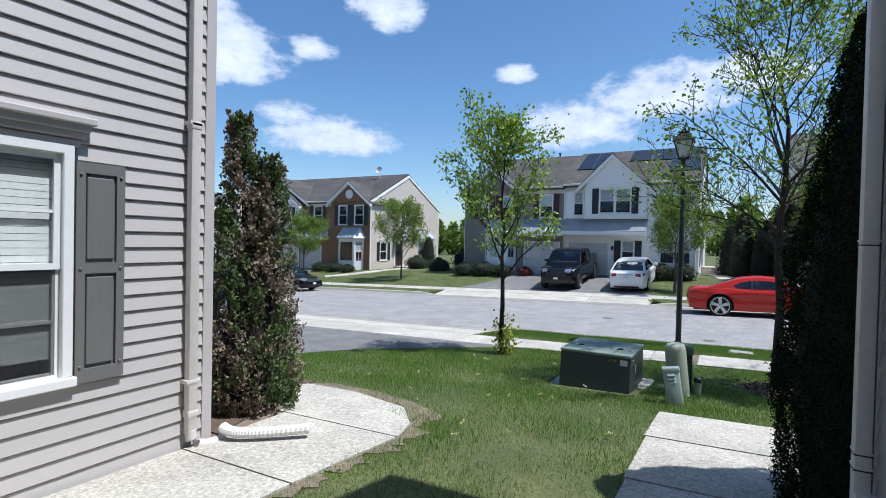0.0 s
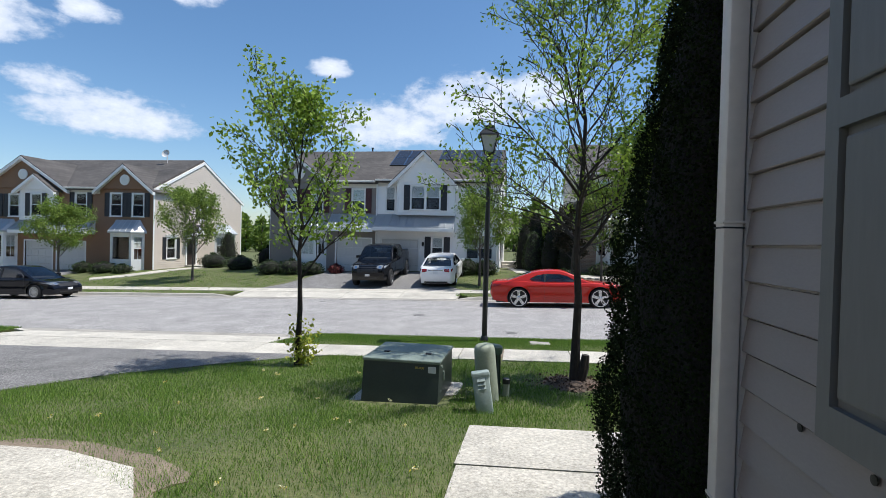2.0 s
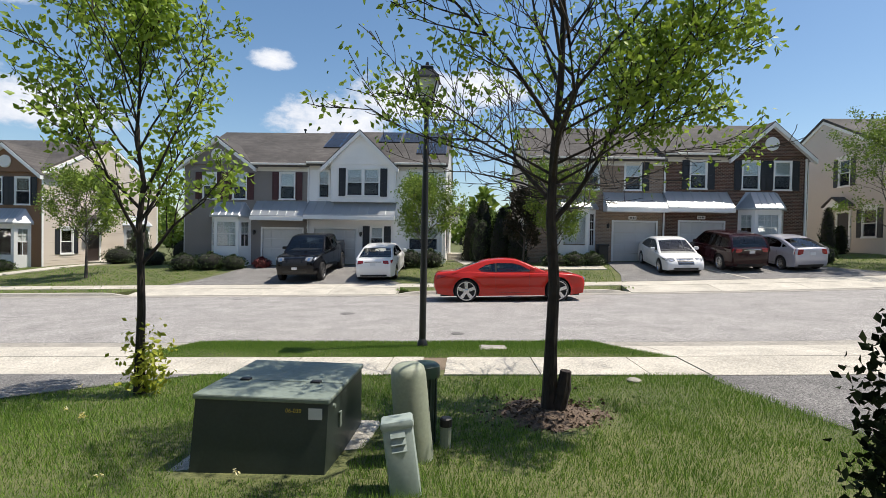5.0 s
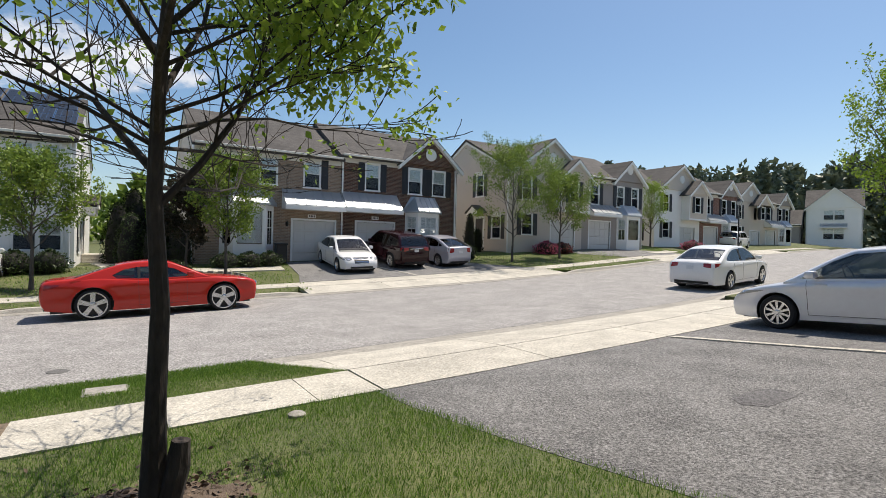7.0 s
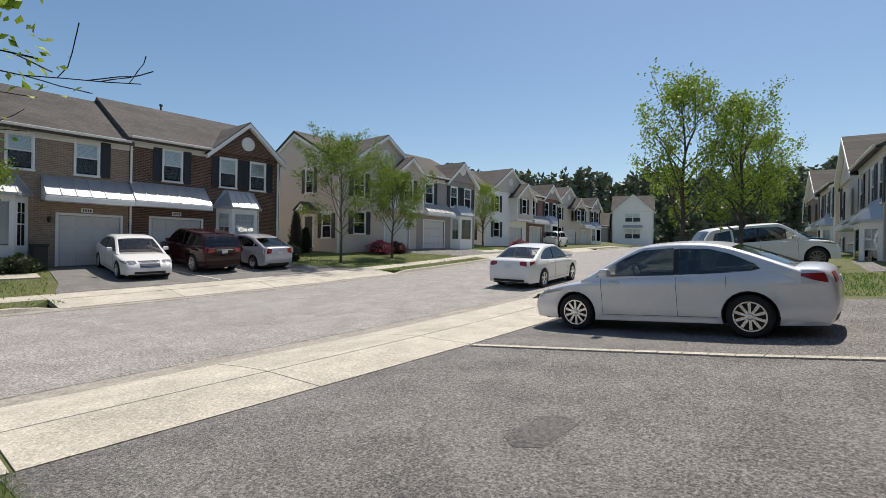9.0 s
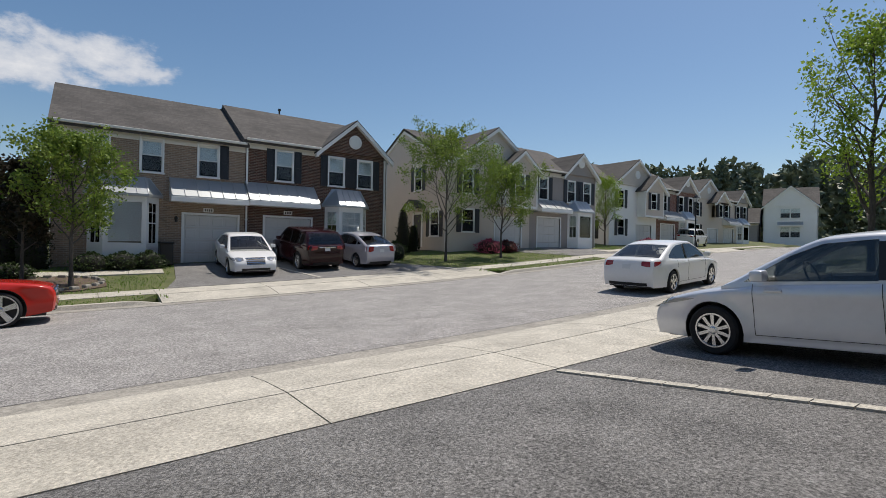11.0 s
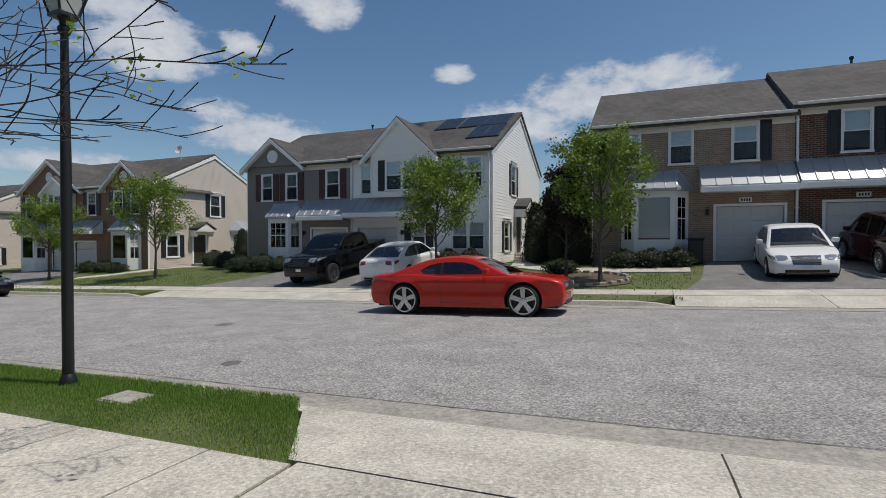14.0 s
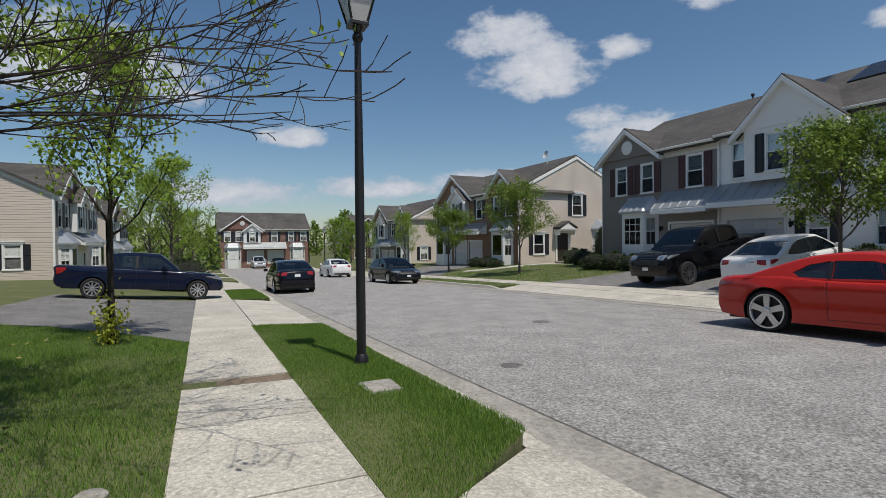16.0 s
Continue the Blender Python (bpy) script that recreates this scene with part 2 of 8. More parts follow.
ASPHALT = mat("road_asphalt", (0.285, 0.272, 0.26), 0.92, var=0.5, vscale=1.5, fine=36, bump=0.9, bdist=0.012, grain=1.0, speck=0.42, stone=42)
DRIVE = mat("driveway_asphalt", (0.13, 0.127, 0.125), 0.9, var=0.6, vscale=1.5, fine=44, bump=1.0, bdist=0.014, col2=(0.29, 0.28, 0.27), grain=1.0, speck=0.48, stone=48)
CONCRETE = mat("concrete", (0.45, 0.42, 0.36), 0.9, var=0.38, vscale=1.6, fine=34, bump=0.6, bdist=0.006, rnd=0.06, grain=0.7, speck=0.2, stone=38)
KERB = mat("kerb_concrete", (0.30, 0.28, 0.245), 0.9, var=0.38, vscale=2.0, fine=18, bump=0.6, grain=0.7)
KERB_PALE = mat("kerb_stone", (0.43, 0.4, 0.345), 0.9, var=0.3, vscale=2.0, fine=24, bump=0.6, grain=0.7, speck=0.15, stone=40)
SOIL = mat("lawn_soil", (0.08, 0.11, 0.032), 0.95, var=0.35, vscale=1.2, fine=28, bump=0.8, bdist=0.02, col2=(0.15, 0.155, 0.06))
MULCH = mat("mulch", (0.12, 0.086, 0.062), 0.95, var=0.4, vscale=5, fine=60, bump=1.0, bdist=0.02)
WHITE = mat("white_trim", (0.78, 0.78, 0.76), 0.45, var=0.04, fine=30, bump=0.03)
TRIM_CREAM = mat("cream_trim", (0.72, 0.69, 0.62), 0.5, var=0.05, fine=30, bump=0.03)
WHITE_SIDING = mat("white_siding", (0.82, 0.81, 0.79), 0.5, var=0.04, vscale=0.8, fine=30, bump=0.05)
GREY_SIDING = mat("taupe_siding", (0.21, 0.188, 0.172), 0.6, var=0.08, vscale=0.8, bump=0.06)
BROWN_SIDING = mat("brown_siding", (0.215, 0.115, 0.06), 0.6, var=0.08, vscale=0.8, bump=0.06)
BEIGE_SIDING = mat("beige_siding", (0.57, 0.50, 0.43), 0.55, var=0.06, vscale=0.7, bump=0.05)
NEAR_SIDING = mat("greige_siding", (0.475, 0.445, 0.425), 0.55, var=0.06, vscale=0.9, fine=50, bump=0.12, bdist=0.002, rnd=0.03, squash=(1, 0.25, 3))
NEAR_TRIM = mat("cream_downspout_paint", (0.62, 0.57, 0.52), 0.45, var=0.06, fine=20, bump=0.04)
SHUTTER_GREY = mat("grey_shutter", (0.15, 0.148, 0.14), 0.55, var=0.08, fine=60, bump=0.08, squash=(1, 1, 0.15))
SHUTTER_BLACK = mat("black_shutter", (0.016, 0.018, 0.024), 0.5, var=0.1, bump=0.05)
SHUTTER_RED = mat("maroon_shutter", (0.06, 0.016, 0.018), 0.5, var=0.1, bump=0.05)
BRICK_DARK = brick_mat("red_brown_brick", (0.115, 0.05, 0.032), (0.046, 0.026, 0.019), (0.25, 0.195, 0.15))
BRICK_TAN = brick_mat("tan_brown_brick", (0.30, 0.205, 0.14), (0.2, 0.142, 0.1), (0.36, 0.31, 0.26))
BRICK_RED = brick_mat("red_brick", (0.20, 0.075, 0.05), (0.14, 0.055, 0.04), (0.34, 0.28, 0.24))
STONE_WHITE = mat("painted_foundation_stone", (0.70, 0.68, 0.63), 0.85, var=0.1, fine=25, bump=0.5, bdist=0.006)
SHINGLE = shingle_mat("brown_shingles", (0.074, 0.067, 0.062))
METAL_ROOF = mat("pale_metal_roofing", (0.42, 0.44, 0.45), 0.38, metal=0.55, var=0.06, fine=20, bump=0.03)
GARAGE = mat("garage_door_paint", (0.60, 0.59, 0.57), 0.5, var=0.04, bump=0.04)
DOOR_DARK = mat("dark_door_paint", (0.03, 0.02, 0.018), 0.4, var=0.1, bump=0.03)
BLIND = mat("window_blind", (0.82, 0.82, 0.80), 0.7, var=0.05, bump=0.0)
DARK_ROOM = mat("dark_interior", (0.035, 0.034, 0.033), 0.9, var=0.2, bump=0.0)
PANE = glass_mat("window_glass", (0.95, 0.98, 0.99), 0.97)
SCREEN = mat("insect_screen", (0.03, 0.03, 0.032), 0.9, bump=0.0, spec=0.1)
SCREEN.node_tree.nodes["Principled BSDF"].inputs["Alpha"].default_value = 0.5
CAR_GLASS = glass_mat("car_glass", (0.62, 0.66, 0.65), 0.8)
LAMP_GLASS = mat("frosted_lamp_glass", (0.55, 0.55, 0.53), 0.35, var=0.08, bump=0.05, spec=0.6)
BLACK_IRON = mat("black_painted_iron", (0.012, 0.013, 0.014), 0.42, var=0.15, fine=50, bump=0.08)
BARK = mat("bark", (0.036, 0.028, 0.023), 0.95, var=0.45, vscale=6, fine=30, bump=1.0, bdist=0.02, squash=(1, 1, 0.3))
BARK_PALE = mat("grey_bark", (0.085, 0.072, 0.062), 0.95, var=0.4, vscale=6, fine=30, bump=1.0, bdist=0.015, squash=(1, 1, 0.3))
LEAF = leaf_mat("spring_leaf", (0.15, 0.25, 0.03), (0.34, 0.46, 0.065))
LEAF_MID = leaf_mat("green_leaf", (0.09, 0.155, 0.024), (0.26, 0.35, 0.06))
LEAF_YELLOW = leaf_mat("yellow_sprout_leaf", (0.26, 0.30, 0.03), (0.4, 0.42, 0.06))
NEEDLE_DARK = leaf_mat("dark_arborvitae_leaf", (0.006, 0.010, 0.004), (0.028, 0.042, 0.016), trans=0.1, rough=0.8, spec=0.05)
NEEDLE_GREEN = leaf_mat("juniper_green_leaf", (0.045, 0.078, 0.026), (0.14, 0.19, 0.06), trans=0.15)
NEEDLE_BROWN = leaf_mat("juniper_dead_leaf", (0.13, 0.10, 0.07), (0.32, 0.25, 0.18), trans=0.1)
HEDGE_LEAF = leaf_mat("hedge_leaf", (0.018, 0.036, 0.010), (0.055, 0.085, 0.022), trans=0.2)
RED_LEAF = leaf_mat("red_shrub_leaf", (0.09, 0.02, 0.022), (0.22, 0.05, 0.045), trans=0.2)
PINK_FLOWER = leaf_mat("pink_azalea_flower", (0.45, 0.06, 0.14), (0.6, 0.14, 0.22), trans=0.2)
PINE = leaf_mat("pine_needle_clump", (0.10, 0.13, 0.085), (0.2, 0.23, 0.15), trans=0.1)
GRASS = leaf_mat("grass_blade", (0.055, 0.14, 0.016), (0.25, 0.38, 0.07), rough=0.6, trans=0.35)
STRAW = leaf_mat("dry_grass_blade", (0.20, 0.16, 0.085), (0.33, 0.27, 0.15), trans=0.2)
TYRE = mat("tyre_rubber", (0.014, 0.014, 0.015), 0.85, var=0.2, bump=0.2)
RIM = mat("alloy_rim", (0.62, 0.63, 0.64), 0.25, metal=0.9, var=0.05, bump=0.02)
DARK_TRIM = mat("black_plastic", (0.012, 0.012, 0.013), 0.5, var=0.2, bump=0.1)
CHROME = mat("chrome", (0.75, 0.76, 0.78), 0.12, metal=1.0, var=0.03, bump=0.0)
TAIL_RED = mat("red_lamp_lens", (0.28, 0.012, 0.012), 0.12, var=0.1, bump=0.0, coat=0.6)
HEAD_LENS = mat("clear_lamp_lens", (0.22, 0.235, 0.25), 0.08, var=0.3, fine=60, bump=0.0, metal=0.3, coat=0.5)
PLATE = mat("number_plate", (0.62, 0.63, 0.64), 0.4, var=0.05, bump=0.02)


def paint(name, col, metal=0.0, rough=0.3, coat=0.55, spec=0.25):
    return mat(name, col, rough, metal=metal, var=0.03, vscale=1.5, fine=12, bump=0.0, coat=coat, spec=spec)


P_RED = paint("red_car_paint", (0.46, 0.022, 0.013), 0.0, 0.25)
P_WHITE = paint("white_car_paint", (0.74, 0.74, 0.74))
P_SILVER = paint("silver_car_paint", (0.66, 0.67, 0.70), 0.35, 0.28)
P_PRIUS = paint("lilac_silver_car_paint", (0.48, 0.48, 0.53), 0.4, 0.3)
P_BLACK = paint("black_car_paint", (0.004, 0.004, 0.005), 0.0, 0.12, 0.3, 0.2)
P_MAROON = paint("maroon_car_paint", (0.022, 0.0035, 0.005), 0.0, 0.15, 0.4, 0.2)
P_NAVY = paint("navy_car_paint", (0.006, 0.010, 0.03), 0.0, 0.15, 0.4, 0.2)
P_DARK = paint("dark_blue_black_car_paint", (0.005, 0.006, 0.010), 0.0, 0.12, 0.35, 0.2)

# ---- mesh helpers ----


class Geo:
    """Vertices and faces gathered for one mesh."""

    def __init__(self):
        self.v, self.f = [], []

    def add(self, verts, faces, m=None):
        n = len(self.v)
        self.v += [tuple(m @ Vector(p)) if m else tuple(p) for p in verts]
        self.f += [tuple(i + n for i in fc) for fc in faces]
        return self

    def box(self, x0, x1, y0, y1, z0, z1, m=None):
        vs = [(x, y, z) for z in (z0, z1) for y in (y0, y1) for x in (x0, x1)]
        return self.add(vs, [(0, 2, 3, 1), (4, 5, 7, 6), (0, 1, 5, 4), (2, 6, 7, 3), (0, 4, 6, 2), (1, 3, 7, 5)], m)

    def cbox(self, x0, x1, y0, y1, z0, z1, c=0.01, m=None):
        """A box with chamfered edges."""
        c = min(c, (x1 - x0) * 0.45, (y1 - y0) * 0.45, (z1 - z0) * 0.45)
        bm = bmesh.new()
        bmesh.ops.create_cube(bm, size=1)
        for v in bm.verts:
            v.co = ((x0 + x1) / 2 + v.co.x * (x1 - x0), (y0 + y1) / 2 + v.co.y * (y1 - y0), (z0 + z1) / 2 + v.co.z * (z1 - z0))
        bmesh.ops.bevel(bm, geom=bm.edges[:], offset=c, segments=2, affect="EDGES", profile=0.5)
        bm.verts.index_update()
        self.add([v.co.copy() for v in bm.verts], [[v.index for v in f.verts] for f in bm.faces], m)
        bm.free()
        return self

    def prism(self, pts, axis, a, b, m=None):
        """A polygon in the two other axes, drawn out along axis from a to b."""
        n = len(pts)

        def at(p, t):
            return {"x": (t, p[0], p[1]), "y": (p[0], t, p[1]), "z": (p[0], p[1], t)}[axis]

        vs = [at(p, a) for p in pts] + [at(p, b) for p in pts]
        return self.add(vs, [tuple(range(n))[::-1], tuple(range(n, 2 * n))] + [(i, (i + 1) % n, n + (i + 1) % n, n + i) for i in range(n)], m)

    def lathe(self, prof, n=16, m=None, cap=True):
        """A profile of (radius, height) turned about z."""
        vs = [(r * math.cos(2 * math.pi * k / n), r * math.sin(2 * math.pi * k / n), z) for r, z in prof for k in range(n)]
        fs = [(i * n + k, i * n + (k + 1) % n, (i + 1) * n + (k + 1) % n, (i + 1) * n + k) for i in range(len(prof) - 1) for k in range(n)]
        if cap:
            fs += [tuple(range(n))[::-1], tuple(range((len(prof) - 1) * n, len(prof) * n))]
        return self.add(vs, fs, m)

    def tube(self, path, radii, n=6):
        """A tapered tube along points."""
        p = [Vector(q) for q in path]
        vs, fs = [], []
        for i, q in enumerate(p):
            d = (p[min(i + 1, len(p) - 1)] - p[max(i - 1, 0)]).normalized()
            u = d.orthogonal().normalized()
            w = d.cross(u)
            vs += [q + (u * math.cos(2 * math.pi * k / n) + w * math.sin(2 * math.pi * k / n)) * radii[i] for k in range(n)]
        for i in range(len(p) - 1):
            fs += [(i * n + k, i * n + (k + 1) % n, (i + 1) * n + (k + 1) % n, (i + 1) * n + k) for k in range(n)]
        fs.append(tuple(range(n))[::-1])
        fs.append(tuple(range((len(p) - 1) * n, len(p) * n)))
        return self.add(vs, fs)

    def mesh(self, name, material, smooth=False, fix=True):
        me = bpy.data.meshes.new(name)
        me.from_pydata(self.v, [], self.f)
        if fix and len(self.f) < 20000:
            bm = bmesh.new()
            bm.from_mesh(me)
            bmesh.ops.recalc_face_normals(bm, faces=bm.faces[:])
            bm.to_mesh(me)
            bm.free()
        me.materials.append(material)
        if smooth:
            me.shade_smooth()
            me.set_sharp_from_angle(angle=radians(38))
        return me


def part(name, geo, material, parent=None, label="", smooth=False, m=None):
    """One mesh object under a thing or a part; geo may be a Geo or a finished mesh."""
    me = geo if isinstance(geo, bpy.types.Mesh) else geo.mesh(name, material, smooth)
    ob = new(name, me)
    ob.parent = parent
    if m is not None:
        ob.matrix_local = m
    if label:
        tagged(ob, label)
    return ob


def thing(name, m, label, category, group="", kind=""):
    ob = new(name)
    ob.matrix_world = m
    return tagged(ob, label, category, group, kind)


def T(x, y, z):
    return Matrix.Translation((x, y, z))


RZ = lambda a: Matrix.Rotation(radians(a), 4, "Z")
RX = lambda a: Matrix.Rotation(radians(a), 4, "X")
RY = lambda a: Matrix.Rotation(radians(a), 4, "Y")

# ---- the lie of the land ----
NEAR_KERB, FAR_KERB = 5.35, 14.65
PROF_Y = [-300, -60, -9, -5, -2.5, -1, 0.5, 2.7, 3.8, 3.9, 15.8, 15.95, 17.2, 20, 23, 40, 120, 400]
PROF_Z = [1.2, 1.1, 0.75, 0.66, 0.56, 0.42, 0.31, 0.17, 0.15, -0.16, -0.16, 0.15, 0.2, 0.45, 0.78, 1.0, 2.0, 4.0]


def road_z(x):
    x = max(-62.0, min(80.0, x))
    if x > 30:
        return 1.39 + 0.03 * (x - 30)
    return -0.05 + 0.03 * x + 0.0006 * max(x, 0.0) ** 2


def bend(x):
    """How far the street has swung over at x."""
    if x < 8:
        return 0.0
    if x < 30:
        return 0.0035 * (x - 8) ** 2
    return 1.694 + 0.154 * (min(x, 120) - 30)


def land(x, y):
    return road_z(x) + float(np.interp(y - bend(x), PROF_Y, PROF_Z))


def land_of(x, y):
    """The land's height at many points at once."""
    xc = np.clip(x, -62.0, 80.0)
    rz = np.where(xc > 30, 1.39 + 0.03 * (xc - 30), -0.05 + 0.03 * xc + 0.0006 * np.maximum(xc, 0.0) ** 2)
    bn = np.where(x < 8, 0.0, np.where(x < 30, 0.0035 * (x - 8) ** 2, 1.694 + 0.154 * (np.minimum(x, 120) - 30)))
    return rz + np.interp(y - bn, PROF_Y, PROF_Z)


def sheet(rows, zs, cols, thick=0.0, lift=0.0):
    """A strip over the land: rows of (yy, x left, x right), each with its height over the road (None: the land's own) and cols columns."""
    g = Geo()
    for (yy, xl, xr), h in zip(rows, zs):
        for k in range(cols + 1):
            x = xl + (xr - xl) * k / cols
            z = (land(x, yy + bend(x)) if h is None else road_z(x) + h) + lift
            g.v.append((x, yy + bend(x), z))
    n = cols + 1
    g.f = [(r * n + k, r * n + k + 1, (r + 1) * n + k + 1, (r + 1) * n + k) for r in range(len(rows) - 1) for k in range(cols)]
    if thick:
        top = len(g.v)
        g.v += [(x, y, z - thick) for x, y, z in g.v]
        g.f += [tuple(i + top for i in f[::-1]) for f in g.f]
        R = len(rows)
        loop = [k for k in range(n)] + [r * n + cols for r in range(1, R)] + [(R - 1) * n + k for k in range(cols - 1, -1, -1)] + [r * n for r in range(R - 2, 0, -1)]
        g.f += [(loop[i], loop[i] + top, loop[(i + 1) % len(loop)] + top, loop[(i + 1) % len(loop)]) for i in range(len(loop))]
    return g


xs = [-500, -350, -220, -140, -100, -80] + list(range(-70, 92, 2)) + [100, 130, 180, 260, 360, 500]
ys = sorted(set(PROF_Y + [-120, -30, -15, -7, -4, -3, -2, 0, 1.5, 2.1, 2.4, 9.8, 16.5, 18, 19, 21, 22, 26, 30, 60, 80, 200]))
g = Geo()
for y in ys:
    for x in xs:
        g.v.append((x, y + bend(x), road_z(x) + float(np.interp(y, PROF_Y, PROF_Z))))
nx = len(xs)
g.f = [(j * nx + i, j * nx + i + 1, (j + 1) * nx + i + 1, (j + 1) * nx + i) for j in range(len(ys) - 1) for i in range(nx - 1)]
ground = part("ground", g, SOIL, smooth=True)
tagged(ground, "gently sloping lawn ground with thin soil showing", "ground", kind="structure")

# roadway, from gutter to gutter
road = part("road", sheet([(NEAR_KERB + 0.45, -75, 100), (9.0, -75, 100), (11.5, -75, 100), (FAR_KERB - 0.45, -75, 100)], [0, 0.05, 0.05, 0], 175, 0.12), ASPHALT, smooth=True)
tagged(road, "sun-bleached grey asphalt road with fine cracks", "road", kind="structure")


def strip(name, y0, y1, x0, x1, z0, z1, material, label, cat, thick=0.16):
    n = max(1, int(abs(x1 - x0) / 1.5))
    ob = part(name, sheet([(y0, x0, x1), (y1, x0, x1)], [z0, z1], n, thick), material)
    return tagged(ob, label, cat, kind="structure")


# aprons break the kerbs: (x from, x to) where the kerb stands
NEAR_RUNS = [(-74, -62), (-56, -44), (-40, -31), (-20.0, -13.4), (-5.6, 2.5), (15.4, 22.0), (29, 36), (44, 70)]
FAR_RUNS = [(-74, -60), (-52, -42), (-24, -13.2), (-2.6, 6.2), (19.4, 29.0), (37.0, 46), (54, 70)]


def apron_runs(runs):
    return [(a[1], b[0]) for a, b in zip(runs, runs[1:])]


for runs, yk, s in ((NEAR_RUNS, NEAR_KERB, -1), (FAR_RUNS, FAR_KERB, 1)):
    strip("gutter", *sorted((yk, yk - s * 0.45)), -75, 100, *((0.012, 0.004) if s < 0 else (0.004, 0.012)), KERB, "pale concrete gutter along the road", "gutter")
    for a, b in runs:
        n = max(2, int((b - a) / 0.45))
        prof = [(yk - s * 0.0, 0.008), (yk + s * 0.05, 0.12), (yk + s * 0.16, 0.135), (yk + s * 0.2, 0.12)]
        kg = sheet([(p[0], a, b) for p in prof], [p[1] for p in prof], n, 0.3)
        # the kerb dips at both ends to meet the aprons
        kg.v = [(x, y, z if i >= len(kg.v) // 2 else road_z(x) + (z - road_z(x)) * (0.15 + 0.85 * min(1.0, max(0.0, (x - a) / 0.7), max(0.0, (b - x) / 0.7)))) for i, (x, y, z) in enumerate(kg.v)]
        ob = part("kerb", kg, KERB_PALE)
        tagged(ob, "weathered concrete kerb between the road and grass", "kerb", kind="structure")

# ---- slabs ----
pavement = tagged(new("pavement"), "pale concrete pavement of worn cast slabs", "pavement", kind="structure")
pavement_far = tagged(new("pavement"), "pale concrete pavement beside the opposite lawns", "pavement", kind="structure")


def slab(par, x0, x1, rows, name="slab", gap=0.008, tilt=0.0, xs1=None):
    n = max(1, int((x1 - x0) / 1.2))
    pts = [(yy, x0 + gap, x1 - gap) for yy, _ in rows]
    return part(name, sheet(pts, [h for _, h in rows], n, 0.14, tilt), CONCRETE, par)


rs = random.Random(4)
# near footway: cut where a strip of it has broken away
x = -5.6
for w in [1.5, 1.5, 1.5, 0.5, 0.36, 1.34, 1.5, 0.78]:
    if w != 0.36:
        slab(pavement, x, x + w, [(2.72, 0.185 + rs.uniform(0, 0.01)), (3.84, 0.165 + rs.uniform(0, 0.012))])
    x += w
for a, b in apron_runs(NEAR_RUNS):
    n = max(1, round((b - a) / 3.0))
    for k in range(n):
        xa, xb = a + (b - a) * k / n, a + (b - a) * (k + 1) / n
        if a == 2.5:
            cuts = [3.4, 6.2, 9.15, 12.2, 15.4]
            n = 4
            if k >= 4:
                break
            xa, xb = cuts[k], cuts[k + 1]
        slab(pavement, xa, xb, [(2.72, 0.185), (3.88, 0.165)])
        slab(pavement, xa if not (a == 2.5 and k == 0) else 3.38, xb, [(3.90, 0.165), (4.7, 0.10), (5.34, 0.02)])
# the wedge of apron beside the verge
g = sheet([(3.90, 3.3, 3.385), (4.4, 2.96, 3.385), (5.34, 2.3, 3.385)], [0.165, 0.125, 0.02], 2, 0.14)
part("slab", g, CONCRETE, pavement)
g = sheet([(3.90, -5.62, -5.45), (4.4, -5.62, -5.3), (5.34, -5.62, -5.0)], [0.165, 0.125, 0.02], 2, 0.14)
part("slab", g, CONCRETE, pavement)
for a, b in NEAR_RUNS:
    if a > -5.7 and a < -5:
        continue
    n = max(1, round((b - a) / 1.5))
    for k in range(n):
        slab(pavement, a + (b - a) * k / n, a + (b - a) * (k + 1) / n, [(2.72, 0.185), (3.84, 0.165)])
for a, b in FAR_RUNS:
    n = max(1, round((b - a) / 1.5))
    for k in range(n):
        slab(pavement_far, a + (b - a) * k / n, a + (b - a) * (k + 1) / n, [(15.95, 0.175), (17.15, 0.21)])
for a, b in apron_runs(FAR_RUNS):
    n = max(1, round((b - a) / 3.0))
    for k in range(n):
        xa, xb = a + (b - a) * k / n, a + (b - a) * (k + 1) / n
        slab(pavement_far, xa, xb, [(15.85, 0.17), (17.15, 0.21)])
        slab(pavement_far, xa, xb, [(14.66, 0.02), (15.83, 0.165)])

# verges: raised strips of turf
for x0, x1, e0, e1 in [(-5.6, 3.36, 0.55, -1.0)] + [(a, b, 0.5, -0.5) for a, b in NEAR_RUNS if not -5.7 < a < -5]:
    rows = [(3.85, x0 + 0.02, x1 - 0.02), (4.5, x0 + e0 * 0.5, x1 + e1 * 0.5), (5.16, x0 + e0, x1 + e1)]
    ob = part("verge", sheet(rows, [0.16, 0.15, 0.125], max(2, int((x1 - x0) / 1.0)), 0.3), SOIL, smooth=False)
    tagged(ob, "narrow grass verge between pavement and kerb", "verge", kind="structure")
for x0, x1 in FAR_RUNS:
    rows = [(14.84, x0 + 0.5, x1 - 0.5), (15.4, x0 + 0.25, x1 - 0.25), (15.94, x0, x1)]
    ob = part("verge", sheet(rows, [0.125, 0.15, 0.165], max(2, int((x1 - x0) / 1.0)), 0.3), SOIL)
    tagged(ob, "narrow grass verge on the opposite side of the road", "verge", kind="structure")


def driveway(rows, label, cols=8, lift=0.018):
    ob = part("driveway", sheet(rows, [None] * len(rows), cols, 0.1, lift), DRIVE, smooth=False)
    return tagged(ob, label, "driveway", kind="structure")


